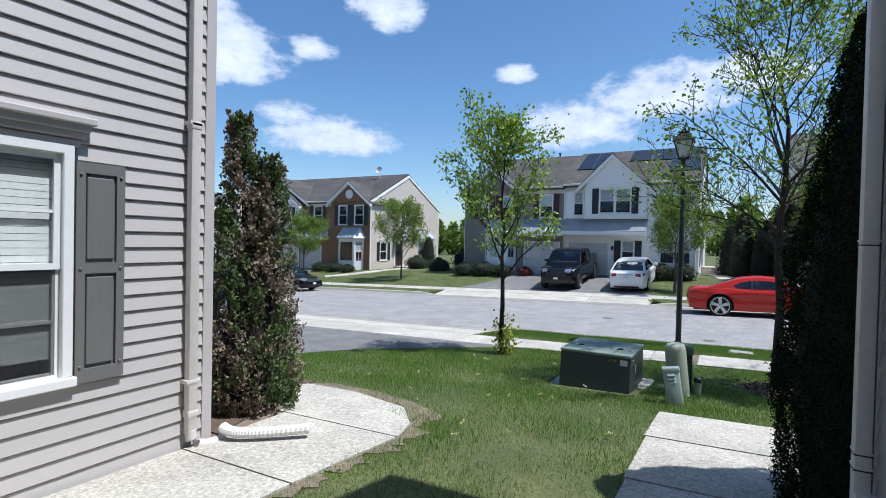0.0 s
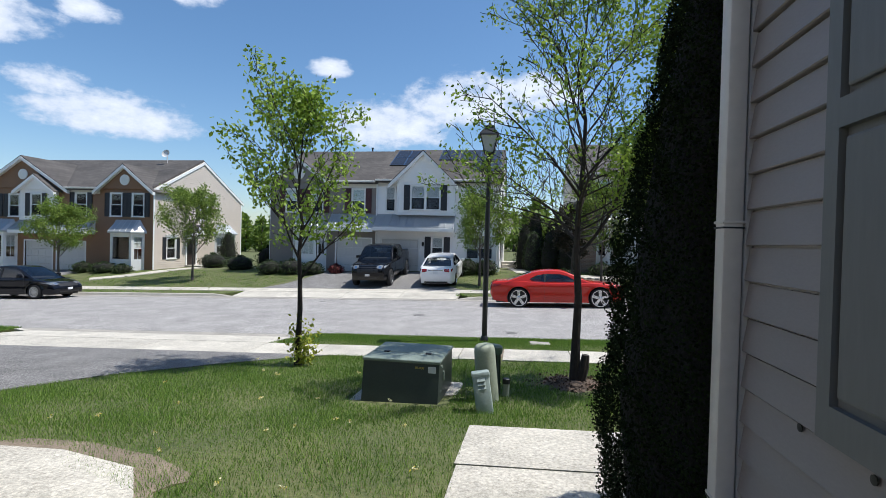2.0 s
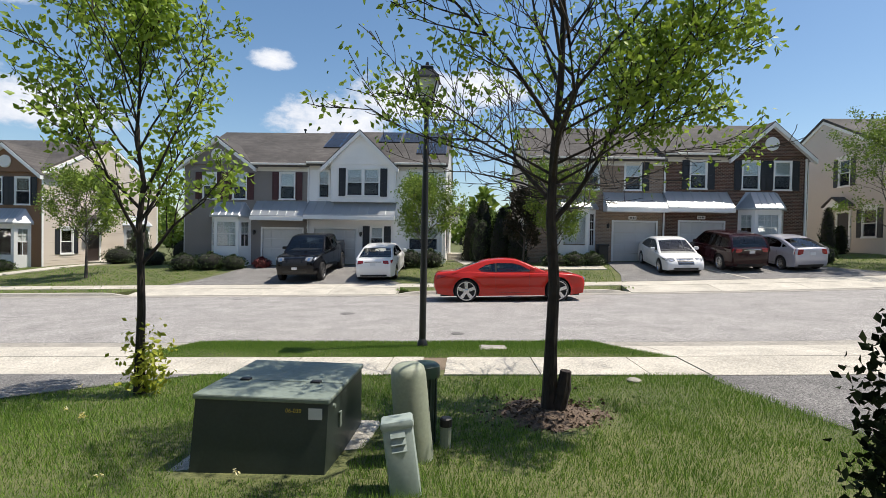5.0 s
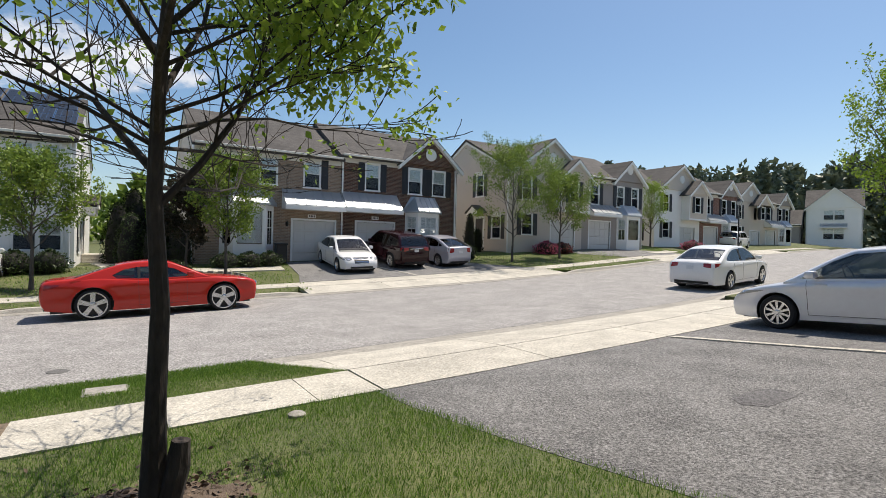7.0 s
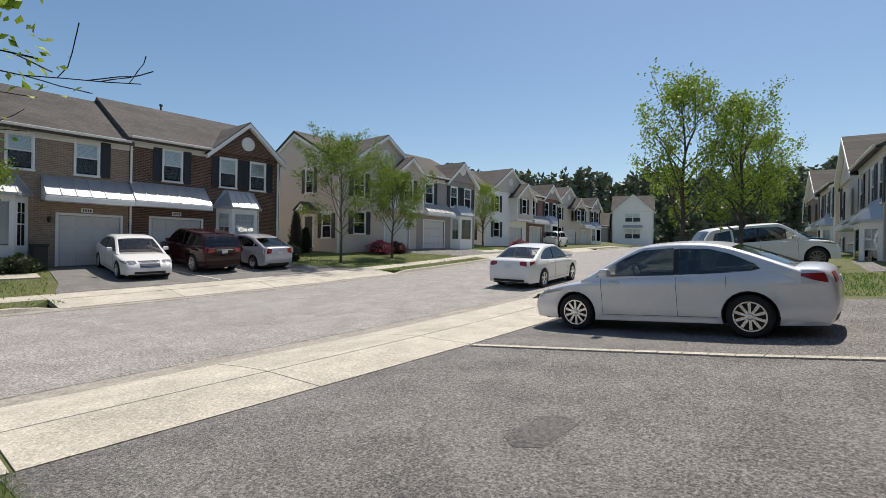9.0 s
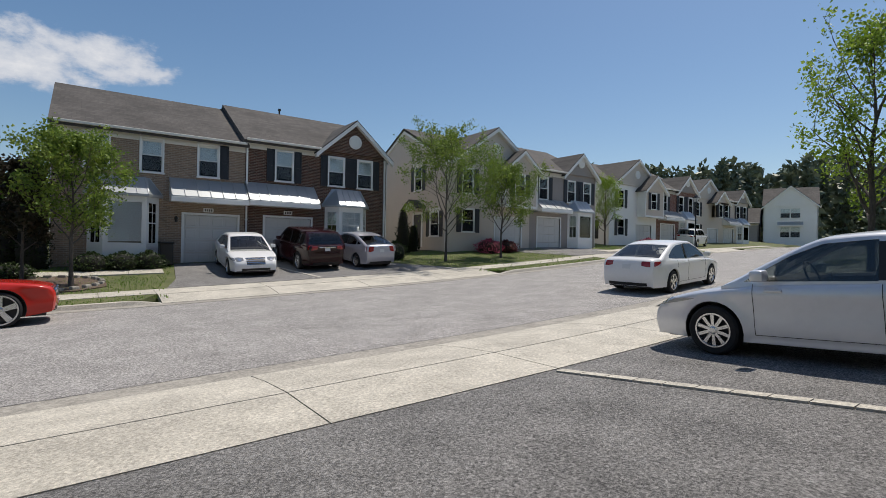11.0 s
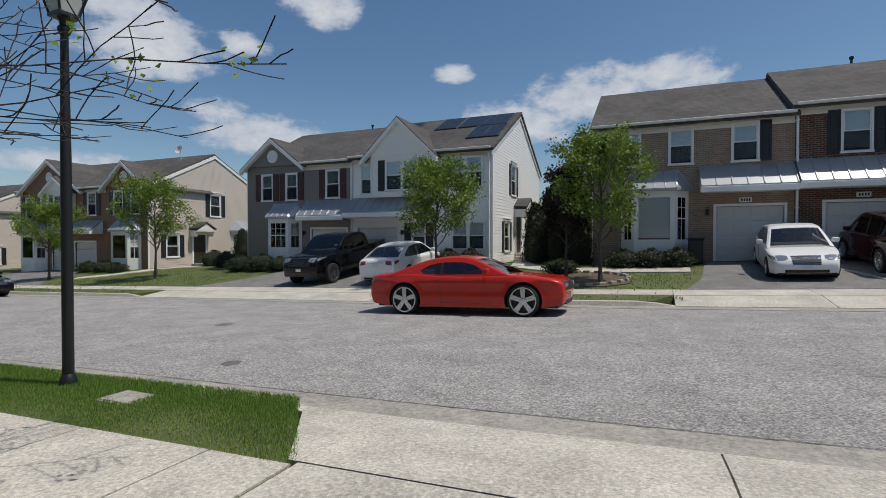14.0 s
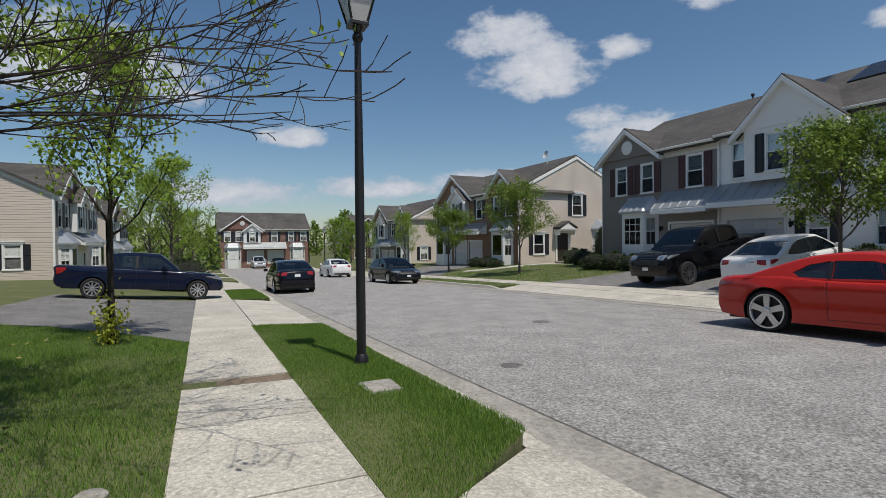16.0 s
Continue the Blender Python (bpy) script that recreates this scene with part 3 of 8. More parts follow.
driveway([(2.717, 3.3, 15.3), (1.8, 3.33, 15.5), (0.5, 3.48, 15.6), (-1.0, 3.7, 15.8), (-2.5, 3.85, 16.0), (-4.4, 3.95, 16.2)], "rough grey asphalt driveway shared by two garages", 14, 0.006)
driveway([(2.717, -13.5, -3.7), (2.2, -13.6, -4.4), (1.5, -13.8, -5.2), (0.2, -14.3, -6.4), (-1.3, -16.2, -7.0), (-5.0, -16.4, -7.2)], "pale asphalt driveway beside the house with a pickup", 10)
driveway([(17.17, -13.0, -2.7), (18.4, -12.4, -3.6), (20.5, -12.0, -4.4), (22.7, -11.9, -5.2)], "dark asphalt driveway in front of two garages")
driveway([(17.17, 6.6, 18.9), (19.0, 7.1, 17.4), (22.7, 7.5, 14.4)], "dark asphalt driveway with three parked cars")
driveway([(17.17, -42, -24.6), (20, -36, -28.4), (22.7, -35, -28.6)], "asphalt driveway before a brown house")
driveway([(17.17, 29.0, 36.8), (20, 27, 35), (22, 26.4, 34.0)], "asphalt driveway before a beige house")
driveway([(2.717, 22.2, 28.8), (0, 22.5, 28.0), (-3.5, 23, 27.5)], "asphalt driveway under a parked white suv")
edging = tagged(new("driveway_edging"), "line of pale paving blocks dividing two driveways", "edging", kind="structure")
yy_ = 2.62
while yy_ > -4.2:
    xa_, xb_ = (float(np.interp(v, [-4.2, -2.6, 0.0, 2.62], [10.15, 9.95, 9.55, 9.0])) for v in (yy_, yy_ - 0.3))
    part("paving_block", sheet([(yy_ - 0.006, xa_, xa_ + 0.13), (yy_ - 0.294, xb_, xb_ + 0.13)], [None] * 2, 1, 0.05, 0.028), CONCRETE, edging)
    yy_ -= 0.3
line = part("driveway_joint", sheet([(17.3, 11.9, 12.05), (22.0, 10.75, 10.85)], [None] * 2, 1, 0.03, 0.03), CONCRETE)
tagged(line, "white painted line dividing two driveways", "joint", kind="structure")

# paths and patio slabs beside the near houses
path_r = tagged(new("garden_path"), "cracked pale concrete path slabs leading to the porch", "path", kind="structure")
for y0, y1 in ((-2.83, -1.7), (-3.98, -2.86), (-5.1, -4.01), (-6.3, -5.13)):
    part("slab", sheet([(y1, -0.44, 0.92), (y0, -0.46, 0.92)], [None] * 2, 2, 0.1, 0.035), CONCRETE, path_r)
    part("slab", sheet([(y1, 0.94, 2.4), (y0, 0.94, 2.4)], [None] * 2, 2, 0.1, 0.035), CONCRETE, path_r) if y0 > -4 else None
path_l = tagged(new("garden_path"), "worn rounded concrete path beside the siding wall", "path", kind="structure")
for rows in ([(-3.05, -4.75, -3.9), (-3.3, -4.9, -3.0), (-3.75, -4.6, -2.62), (-4.15, -4.4, -2.5)], [(-4.17, -4.0, -2.5), (-4.8, -3.95, -2.55), (-5.4, -3.93, -2.6)],
             [(-5.42, -3.93, -2.6), (-6.5, -3.93, -2.65), (-7.6, -3.93, -2.7)]):
    part("slab", sheet(rows, [None] * len(rows), 4, 0.1, 0.03), CONCRETE, path_l)
soil_gap = part("soil_patch", sheet([(2.72, -0.62, -0.22), (3.84, -0.62, -0.22)], [0.165, 0.16], 2, 0.05), mat("bare_clay", (0.19, 0.145, 0.10), 0.95, var=0.3, fine=50, bump=0.8))
rs3, rows_ = random.Random(31), []
for k in range(46):
    y = -2.8 - k * 0.07
    xr_ = float(np.interp(-y, [2.8, 3.0, 3.2, 3.7, 4.1, 4.9, 6.0], [-3.9, -3.1, -2.62, -2.44, -2.38, -2.46, -2.56]))
    rows_.append((y, float(np.interp(-y, [2.8, 3.0, 4.1, 6.0], [-4.5, -4.95, -4.7, -4.0])), xr_ + rs3.gauss(0, 0.05) + 0.05 * math.sin(k * 0.9)))
worn = part("worn_soil", sheet(rows_, [None] * len(rows_), 6, 0.05, 0.012), mat("trodden_soil", (0.2, 0.16, 0.115), 0.95, var=0.35, vscale=3, fine=40, bump=0.8, bdist=0.012))
tagged(worn, "trodden brown soil along the rounded path edge", "soil", kind="structure")
tagged(soil_gap, "strip of bare brown clay where pavement broke away", "soil", kind="structure")

# crumbled dark seams where the gutters meet the asphalt
rj = random.Random(9)
for yj, amp in ((NEAR_KERB + 0.45, 0.022), (FAR_KERB - 0.45, 0.014)):
    g = Geo()
    for k in range(560):
        x = -34 + k * 0.14
        for o in (-0.5, 0.5):
            g.v.append((x, yj + bend(x) + o * (0.012 + amp * rj.random() ** 2), road_z(x) + 0.009))
    g.f = [(2 * k, 2 * k + 2, 2 * k + 3, 2 * k + 1) for k in range(559)]
    tagged(part("gutter_seam", g, mat("dark_tar", (0.13, 0.125, 0.12), 0.9, var=0.4, fine=30, bump=0.5, grain=1.0)), "crumbled dark seam between gutter and asphalt", "road joint", kind="structure")
# walkways across the opposite lawns
for pts in ([(-25.2, 19.4), (-23.9, 20.6), (-22.6, 22.6), (-22.1, 25.6)], [(6.9, 20.9), (4.6, 21.0), (2.3, 21.2), (0.4, 22.4), (-0.2, 25.6)], [(33.8, 20.6), (36.2, 20.9), (38.0, 21.6)]):
    wk = tagged(new("garden_path"), "narrow pale concrete walkway crossing a lawn", "path", kind="structure")
    for (xa, ya), (xb, yb) in zip(pts, pts[1:]):
        d_ = Vector((xb - xa, yb - ya, 0))
        nseg = max(1, int(d_.length / 1.1))
        u_ = d_.normalized()
        w_ = Vector((-u_.y, u_.x, 0)) * 0.48
        for k in range(nseg):
            p0, p1 = Vector((xa, ya, 0)) + d_ * (k / nseg) + u_ * 0.006, Vector((xa, ya, 0)) + d_ * ((k + 1) / nseg) - u_ * 0.006
            q4 = [p0 - w_, p0 + w_, p1 + w_, p1 - w_]
            part("slab", Geo().add([(p.x, p.y, land(p.x, p.y) + o) for o in (-0.08, 0.05) for p in q4], [(3, 2, 1, 0), (4, 5, 6, 7), (0, 1, 5, 4), (1, 2, 6, 5), (2, 3, 7, 6), (3, 0, 4, 7)]), CONCRETE, wk)

# ---- buildings: pieces ----


def wall_panel(geo, outline, holes, z_lo, y0, y1, m=None):
    """A wall in the x-z plane, y0 to y1 thick, under outline = [(x, top z), ...], with rectangular holes (x0, x1, z0, z1)."""
    xs_ = sorted({p[0] for p in outline} | {h[0] for h in holes} | {h[1] for h in holes})

    def top(x):
        return float(np.interp(x, [p[0] for p in outline], [p[1] for p in outline]))

    for xa, xb in zip(xs_, xs_[1:]):
        if xb - xa < 1e-4:
            continue
        mid = (xa + xb) / 2
        inside = sorted((h[2], h[3]) for h in holes if h[0] < mid < h[1])
        z = z_lo
        for a, b in inside + [(None, None)]:
            if a is None:
                vs = [(xa, y0, z), (xb, y0, z), (xb, y0, top(xb)), (xa, y0, top(xa)), (xa, y1, z), (xb, y1, z), (xb, y1, top(xb)), (xa, y1, top(xa))]
            else:
                vs = [(xa, y0, z), (xb, y0, z), (xb, y0, a), (xa, y0, a), (xa, y1, z), (xb, y1, z), (xb, y1, a), (xa, y1, a)]
            if vs[2][2] - z > 1e-4 or vs[3][2] - z > 1e-4:
                geo.add(vs, [(0, 1, 2, 3), (5, 4, 7, 6), (0, 3, 7, 4), (1, 5, 6, 2), (3, 2, 6, 7), (0, 4, 5, 1)], m)
            z = b
    return geo


def lap_rows(geo, outline, holes, z_lo, y, pitch=0.2, m=None, out=0.013):
    """Lapped boards proud of a wall face at y (facing -y)."""
    ox, oz = [p[0] for p in outline], [p[1] for p in outline]
    peak, z = max(oz), z_lo
    while z < peak - 0.02:
        z1 = min(z + pitch, peak)
        zm = (z + z1) / 2
        # the stretch of the wall that reaches this height
        steps = np.linspace(ox[0], ox[-1], 241)
        tops = np.interp(steps, ox, oz)
        ok = steps[tops >= zm - 1e-6]
        if len(ok):
            cuts = [(float(ok[0]), float(ok[-1]))]
            for h in holes:
                if h[2] - 0.01 < zm < h[3] + 0.01:
                    nxt = []
                    for a, b in cuts:
                        if h[1] <= a or h[0] >= b:
                            nxt.append((a, b))
                        else:
                            if h[0] > a:
                                nxt.append((a, h[0]))
                            if h[1] < b:
                                nxt.append((h[1], b))
                    cuts = nxt
            for a, b in cuts:
                if b - a > 0.03:
                    geo.add([(a, y - out, z), (b, y - out, z), (b, y - 0.002, z1), (a, y - 0.002, z1), (a, y, z), (b, y, z)], [(0, 1, 2, 3), (0, 4, 5, 1), (0, 3, 4), (1, 5, 2)], m)
        z += pitch
    return geo


CACHE = {}


def window(parent, x, z, w, h, m=None, cols=1, rows=1, blind=0.93, lintel=False, casing=0.09, twin=False):
    """A sash window whose opening has its lower left corner at x, z on a wall face at y=0 facing -y; m moves it."""
    key = (round(w, 2), round(h, 2), cols, rows, blind, lintel, casing, twin)
    if key not in CACHE:
        c = casing
        f, li, si, mu = Geo(), Geo(), Geo(), Geo()
        loops = [(-c, w + c, 0.0, h + c, 0.03), (-c, w + c, 0.0, h + c, -0.029), (-c + 0.006, w + c - 0.006, 0.006, h + c - 0.006, -0.035), (-0.006, w + 0.006, -0.0, h + 0.006, -0.035), (0, w, 0.0, h, -0.029), (0, w, 0.0, h, 0.03)]
        f.v = [p for a, b, z0, z1, yy in loops for p in ((a, yy, z0), (a, yy, z1), (b, yy, z1), (b, yy, z0))]
        f.f = [(4 * i + k, 4 * i + k + 1, 4 * ((i + 1) % 6) + k + 1, 4 * ((i + 1) % 6) + k) for i in range(6) for k in range(3)]
        si.cbox(-c - 0.02, w + c + 0.02, -0.06, 0.03, -c, 0, 0.008)
        if lintel:
            li.cbox(-c - 0.06, w + c + 0.06, -0.07, 0.0, h + c, h + c + 0.1, 0.01).cbox(-c - 0.1, w + c + 0.1, -0.1, 0.0, h + c + 0.1, h + c + 0.15, 0.01)
        s = Geo()
        spans = [(0, w)] if not twin else [(0, w / 2 - 0.05), (w / 2 + 0.05, w)]
        if twin:
            mu.cbox(w / 2 - 0.05, w / 2 + 0.05, -0.035, 0.03, 0, h, 0.006)
        for a, b in spans:
            for z0, z1, yy in ((0, h / 2 + 0.02, 0.03), (h / 2 - 0.02, h, 0.012)):
                s.box(a, a + 0.045, yy - 0.012, yy + 0.012, z0, z1).box(b - 0.045, b, yy - 0.012, yy + 0.012, z0, z1)
                s.box(a + 0.045, b - 0.045, yy - 0.012, yy + 0.012, z0, z0 + 0.045).box(a + 0.045, b - 0.045, yy - 0.012, yy + 0.012, z1 - 0.045, z1)
                for k in range(1, cols):
                    xx = a + (b - a) * k / cols
                    s.box(xx - 0.011, xx + 0.011, yy - 0.006, yy + 0.006, z0 + 0.045, z1 - 0.045)
                for k in range(1, rows):
                    zz = z0 + (z1 - z0) * k / rows
                    s.box(a + 0.045, b - 0.045, yy - 0.006, yy + 0.006, zz - 0.011, zz + 0.011)
        p = Geo()
        for a, b in spans:
            for z0, z1, yy in ((0.04, h / 2, 0.034), (h / 2, h - 0.04, 0.016)):
                p.box(a + 0.04, b - 0.04, yy, yy + 0.004, z0, z1)
        sc_ = Geo()
        for a, b in spans:
            sc_.box(a + 0.03, b - 0.03, 0.006, 0.009, 0.03, h / 2 - 0.01)
        bl = Geo()
        if blind:
            for k in range(int(h * blind / 0.05)):
                zz = h - 0.03 - k * 0.05
                bl.box(0.03, w - 0.03, 0.05, 0.058, zz - 0.046, zz, None)
        # Added sheet behind the panes, coloured dark for the unlit room.
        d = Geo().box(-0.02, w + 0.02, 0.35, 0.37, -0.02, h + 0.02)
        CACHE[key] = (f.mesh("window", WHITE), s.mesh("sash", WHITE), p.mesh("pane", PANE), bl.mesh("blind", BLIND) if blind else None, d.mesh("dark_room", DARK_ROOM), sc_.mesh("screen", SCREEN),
                      [(n_, q.mesh(n_, WHITE)) for n_, q in (("window_sill", si), ("window_head", li), ("mullion", mu)) if q.v])
    f, s, p, bl, d, scr, more = CACHE[key]
    ob = part("window", f, None, parent, m=(m or Matrix()) @ T(x, 0, z))
    part("sash", s, None, ob)
    for n_, q in more:
        part(n_, q, None, ob)
    part("pane", p, None, ob, "reflecting window glass").visible_shadow = False
    part("insect_screen", scr, None, ob, "grey insect screen").visible_shadow = False
    if bl:
        part("blind", bl, None, ob, "white slatted window blind")
    part("curtain", d, None, ob, "dark sheet standing in for the unlit room")
    return ob


def shutter(parent, x, z, w, h, material, m=None):
    key = ("sh", round(w, 2), round(h, 2), material.name)
    if key not in CACHE:
        s, pn = Geo(), []
        gx, gz = [0, 0.06, w - 0.06, w], [0, 0.1, h * 0.52 - 0.04, h * 0.52 + 0.04, h - 0.08, h]
        at = lambda i, j, d: (d * 6 + j) * 4 + i
        s.v = [(x_, (0.0, -0.012, -0.035)[d], z_) for d in range(3) for z_ in gz for x_ in gx]
        for i in range(3):
            for j in range(5):
                low = i == 1 and j in (1, 3)
                d = 1 if low else 2
                s.f.append((at(i, j, d), at(i + 1, j, d), at(i + 1, j + 1, d), at(i, j + 1, d)))
                s.f.append((at(i, j, 0), at(i, j + 1, 0), at(i + 1, j + 1, 0), at(i + 1, j, 0)))
                if low:
                    for (a0, b0), (a1, b1) in (((i, j), (i + 1, j)), ((i + 1, j), (i + 1, j + 1)), ((i + 1, j + 1), (i, j + 1)), ((i, j + 1), (i, j))):
                        s.f.append((at(a0, b0, 1), at(a1, b1, 1), at(a1, b1, 2), at(a0, b0, 2)))
        for i in range(3):
            s.f += [(at(i, j, 0), at(i + 1, j, 0), at(i + 1, j, 2), at(i, j, 2)) for j in (0, 5)]
        for j in range(5):
            s.f += [(at(i, j, 0), at(i, j + 1, 0), at(i, j + 1, 2), at(i, j, 2)) for i in (0, 3)]
        for z0, z1 in ((0.1, h * 0.52 - 0.04), (h * 0.52 + 0.04, h - 0.08)):
            pn.append(Geo().cbox(0.075, w - 0.075, -0.028, -0.01, z0 + 0.025, z1 - 0.025, 0.012).mesh("panel", material))
        CACHE[key] = (s.mesh("shutter", material), pn)
    ob = part("shutter", CACHE[key][0], None, parent, m=(m or Matrix()) @ T(x, -0.004, z))
    for q in CACHE[key][1]:
        part("panel", q, None, ob)
    return ob


def eave_runs(x0, x1, gables):
    """The stretches of an eave with (True) and without (False) an overhang: it stops at the front gables."""
    cuts, x, out = sorted((max(x0, q[0]), min(x1, q[1])) for q in gables if q[1] > x0 + 0.2 and q[0] < x1 - 0.2), x0, []
    for a, b in cuts:
        if a > x + 0.05:
            out.append((x, a, True))
        if b > max(a, x):
            out.append((max(a, x), b, False))
        x = max(x, b)
    if x1 > x + 0.05:
        out.append((x, x1, True))
    return out


def gable_roof(geo, x0, x1, y0, y1, z_eave, z_ridge, over=0.3, side=0.25, th=0.14, front=None):
    """A roof whose ridge runs along x."""
    ym = (y0 + y1) / 2
    k = (z_ridge - z_eave) / (ym - y0)
    fr_ = over if front is None else front
    a, b = y0 - fr_, y1 + over
    za, zf_ = z_eave - k * over, z_eave - k * fr_
    pts = [(a, zf_), (ym, z_ridge), (b, za), (b, za + th), (ym, z_ridge + th * 1.15), (a, zf_ + th)]
    return geo.prism(pts, "x", x0 - side, x1 + side)


def cross_gable(geo, x0, x1, y_front, y_back, z_eave, z_ridge, over=0.28, th=0.07):
    """A small roof whose ridge runs along y, from its gable back into the main roof."""
    xm = (x0 + x1) / 2
    k = (z_ridge - z_eave) / (xm - x0)
    a, b = x0 - over, x1 + over
    za = z_eave - k * over
    pts = [(a, za), (xm, z_ridge), (b, za), (b, za + th), (xm, z_ridge + th * 1.15), (a, za + th)]
    return geo.prism(pts, "y", y_front - 0.22, y_back)


def rake(geo, x0, x1, z0, z1, y, w=0.16, over=0.3, t=0.05):
    """Gable boards following both slopes, on a face at y."""
    xm = (x0 + x1) / 2
    k = (z1 - z0) / (xm - x0)
    for s in (-1, 1):
        xa = xm + s * (xm - x0 + over)
        za = z0 - k * over
        pts = [(xa, za), (xm, z1), (xm, z1 - w), (xa, za - w)]
        geo.prism(pts if s < 0 else pts[::-1], "y", y - t, y)
    return geo


def awning(parent, x0, x1, z0, z1, deep, m=None):
    """A lean-to roof of standing-seam metal, with its white fascia."""
    r, f = Geo(), Geo()
    r.prism([(0.0, z1), (-deep, z0), (-deep, z0 - 0.05), (0.0, z1 - 0.06)], "x", x0, x1)
    n, seams = max(3, int((x1 - x0) / 0.45)), []
    for k in range(n + 1):
        xx = x0 + 0.02 + (x1 - x0 - 0.04) * k / n
        seams.append(xx)
    f.cbox(x0 - 0.02, x1 + 0.02, -deep - 0.03, -deep + 0.06, z0 - 0.26, z0 - 0.05, 0.015)
    f.prism([(0.0, z1 - 0.08), (-deep + 0.06, z0 - 0.06), (-deep + 0.06, z0 - 0.24), (0.0, z0 - 0.24)], "x", x0 + 0.02, x0 + 0.06)
    f.prism([(0.0, z1 - 0.08), (-deep + 0.06, z0 - 0.06), (-deep + 0.06, z0 - 0.24), (0.0, z0 - 0.24)], "x", x1 - 0.06, x1 - 0.02)
    f.box(x0 + 0.02, x1 - 0.02, -deep + 0.04, 0.0, z0 - 0.24, z0 - 0.21)
    ob = part("awning", r, METAL_ROOF, parent, "pale standing-seam metal roof", m=m)
    part("fascia", f, WHITE, ob)
    sm_ = Geo().prism([(0.0, z1 + 0.035), (-deep - 0.01, z0 + 0.035), (-deep - 0.01, z0), (0.0, z1)], "x", -0.015, 0.015).mesh("seam", METAL_ROOF)
    for xx in seams:
        part("seam", sm_, None, ob, m=T(xx, 0, 0))
    return ob


def bay(parent, x0, x1, z0, z1, z_roof, deep, m=None, material=None, base=None):
    """A three-sided bay window with a hipped metal roof."""
    s = deep * 0.75
    pl = [(x0, 0.0), (x0 + s, -deep), (x1 - s, -deep), (x1, 0.0)]
    body, roof = Geo(), Geo()
    zb = base if base is not None else z0 - 0.6
    wins, faces = [], []
    for (ax, ay), (bx, by) in zip(pl, pl[1:]):
        L = math.hypot(bx - ax, by - ay)
        mm = T(ax, ay, 0) @ RZ(math.degrees(math.atan2(by - ay, bx - ax)))
        k = 0.12
        hole = (k, L - k, z0 + 0.05, z1 - 0.3)
        faces.append(wall_panel(Geo(), [(0, z1 - 0.02), (L, z1 - 0.02)], [hole], zb, 0.0, 0.07, mm))
        wins.append((mm, hole))
    body.prism([(p[0], p[1]) for p in pl][::-1], "z", z1 - 0.02, z1)
    ob = part("bay_window", body, material or WHITE, parent, m=m)
    for fc_ in faces:
        part("bay_wall", fc_, material or WHITE, ob)
    o = 0.16
    e = [(x0 - o, 0.0), (x0 + s - o * 0.4, -deep - o), (x1 - s + o * 0.4, -deep - o), (x1 + o, 0.0)]
    tpt = [(x0 + s * 0.75, 0.0), (x0 + s * 1.1, -deep * 0.12), (x1 - s * 1.1, -deep * 0.12), (x1 - s * 0.75, 0.0)]
    vs = [(px, py, z1) for px, py in e] + [(px, py, z_roof) for px, py in tpt] + [(px, py, z1 - 0.1) for px, py in e]
    roof.add(vs, [(0, 1, 5, 4), (1, 2, 6, 5), (2, 3, 7, 6), (4, 5, 6, 7), (8, 9, 1, 0), (9, 10, 2, 1), (10, 11, 3, 2), (8, 11, 10, 9)])
    for i, j in ((0, 4), (1, 5), (2, 6), (3, 7)):
        part("seam", Geo().tube([vs[i], vs[j]], [0.022, 0.022], 5), METAL_ROOF, ob)
    for k in range(1, 4):
        f = k / 4
        part("seam", Geo().tube([Vector(vs[1]).lerp(Vector(vs[2]), f) + Vector((0, 0, 0.01)), Vector(vs[5]).lerp(Vector(vs[6]), f) + Vector((0, 0, 0.01))], [0.018, 0.018], 5), METAL_ROOF, ob)
    part("bay_roof", roof, METAL_ROOF, ob, "pale metal hipped roof")
    for mm, h in wins:
        wd = h[1] - h[0]
        f, sh, gl = Geo(), Geo(), Geo()
        hh = h[3] - h[2]
        for z_ in ((0, hh - 0.05) if wd > 1.2 else (0, hh / 2 - 0.025, hh - 0.05)):
            f.box(0, wd, 0.0, 0.03, z_, z_ + 0.05)
        f.box(0, 0.05, 0.0, 0.03, 0, hh).box(wd - 0.05, wd, 0.0, 0.03, 0, hh)
        for c_ in range(1, 1 if wd > 1.2 else (3 if wd > 0.8 else 2)):
            xx = wd * c_ / (3 if wd > 0.8 else 2)
            f.box(xx - 0.012, xx + 0.012, 0.008, 0.022, 0, hh)
        for z_ in (() if wd > 1.2 else (hh * 0.75,)):
            f.box(0, wd, 0.008, 0.022, z_ - 0.012, z_ + 0.012)
        gl.box(0.02, wd - 0.02, 0.024, 0.028, 0.02, hh - 0.02)
        sh.box(0.0, wd, 0.045, 0.055, hh * (0.06 if wd > 0.8 else 0.48), hh)
        mw = mm @ T(h[0], 0, h[2])
        part("sash", f, WHITE, ob, m=mw)
        part("pane", gl, PANE, ob, "reflecting window glass", m=mw).visible_shadow = False
        part("blind", sh, BLIND, ob, "half-drawn white blind", m=mw)
    return ob


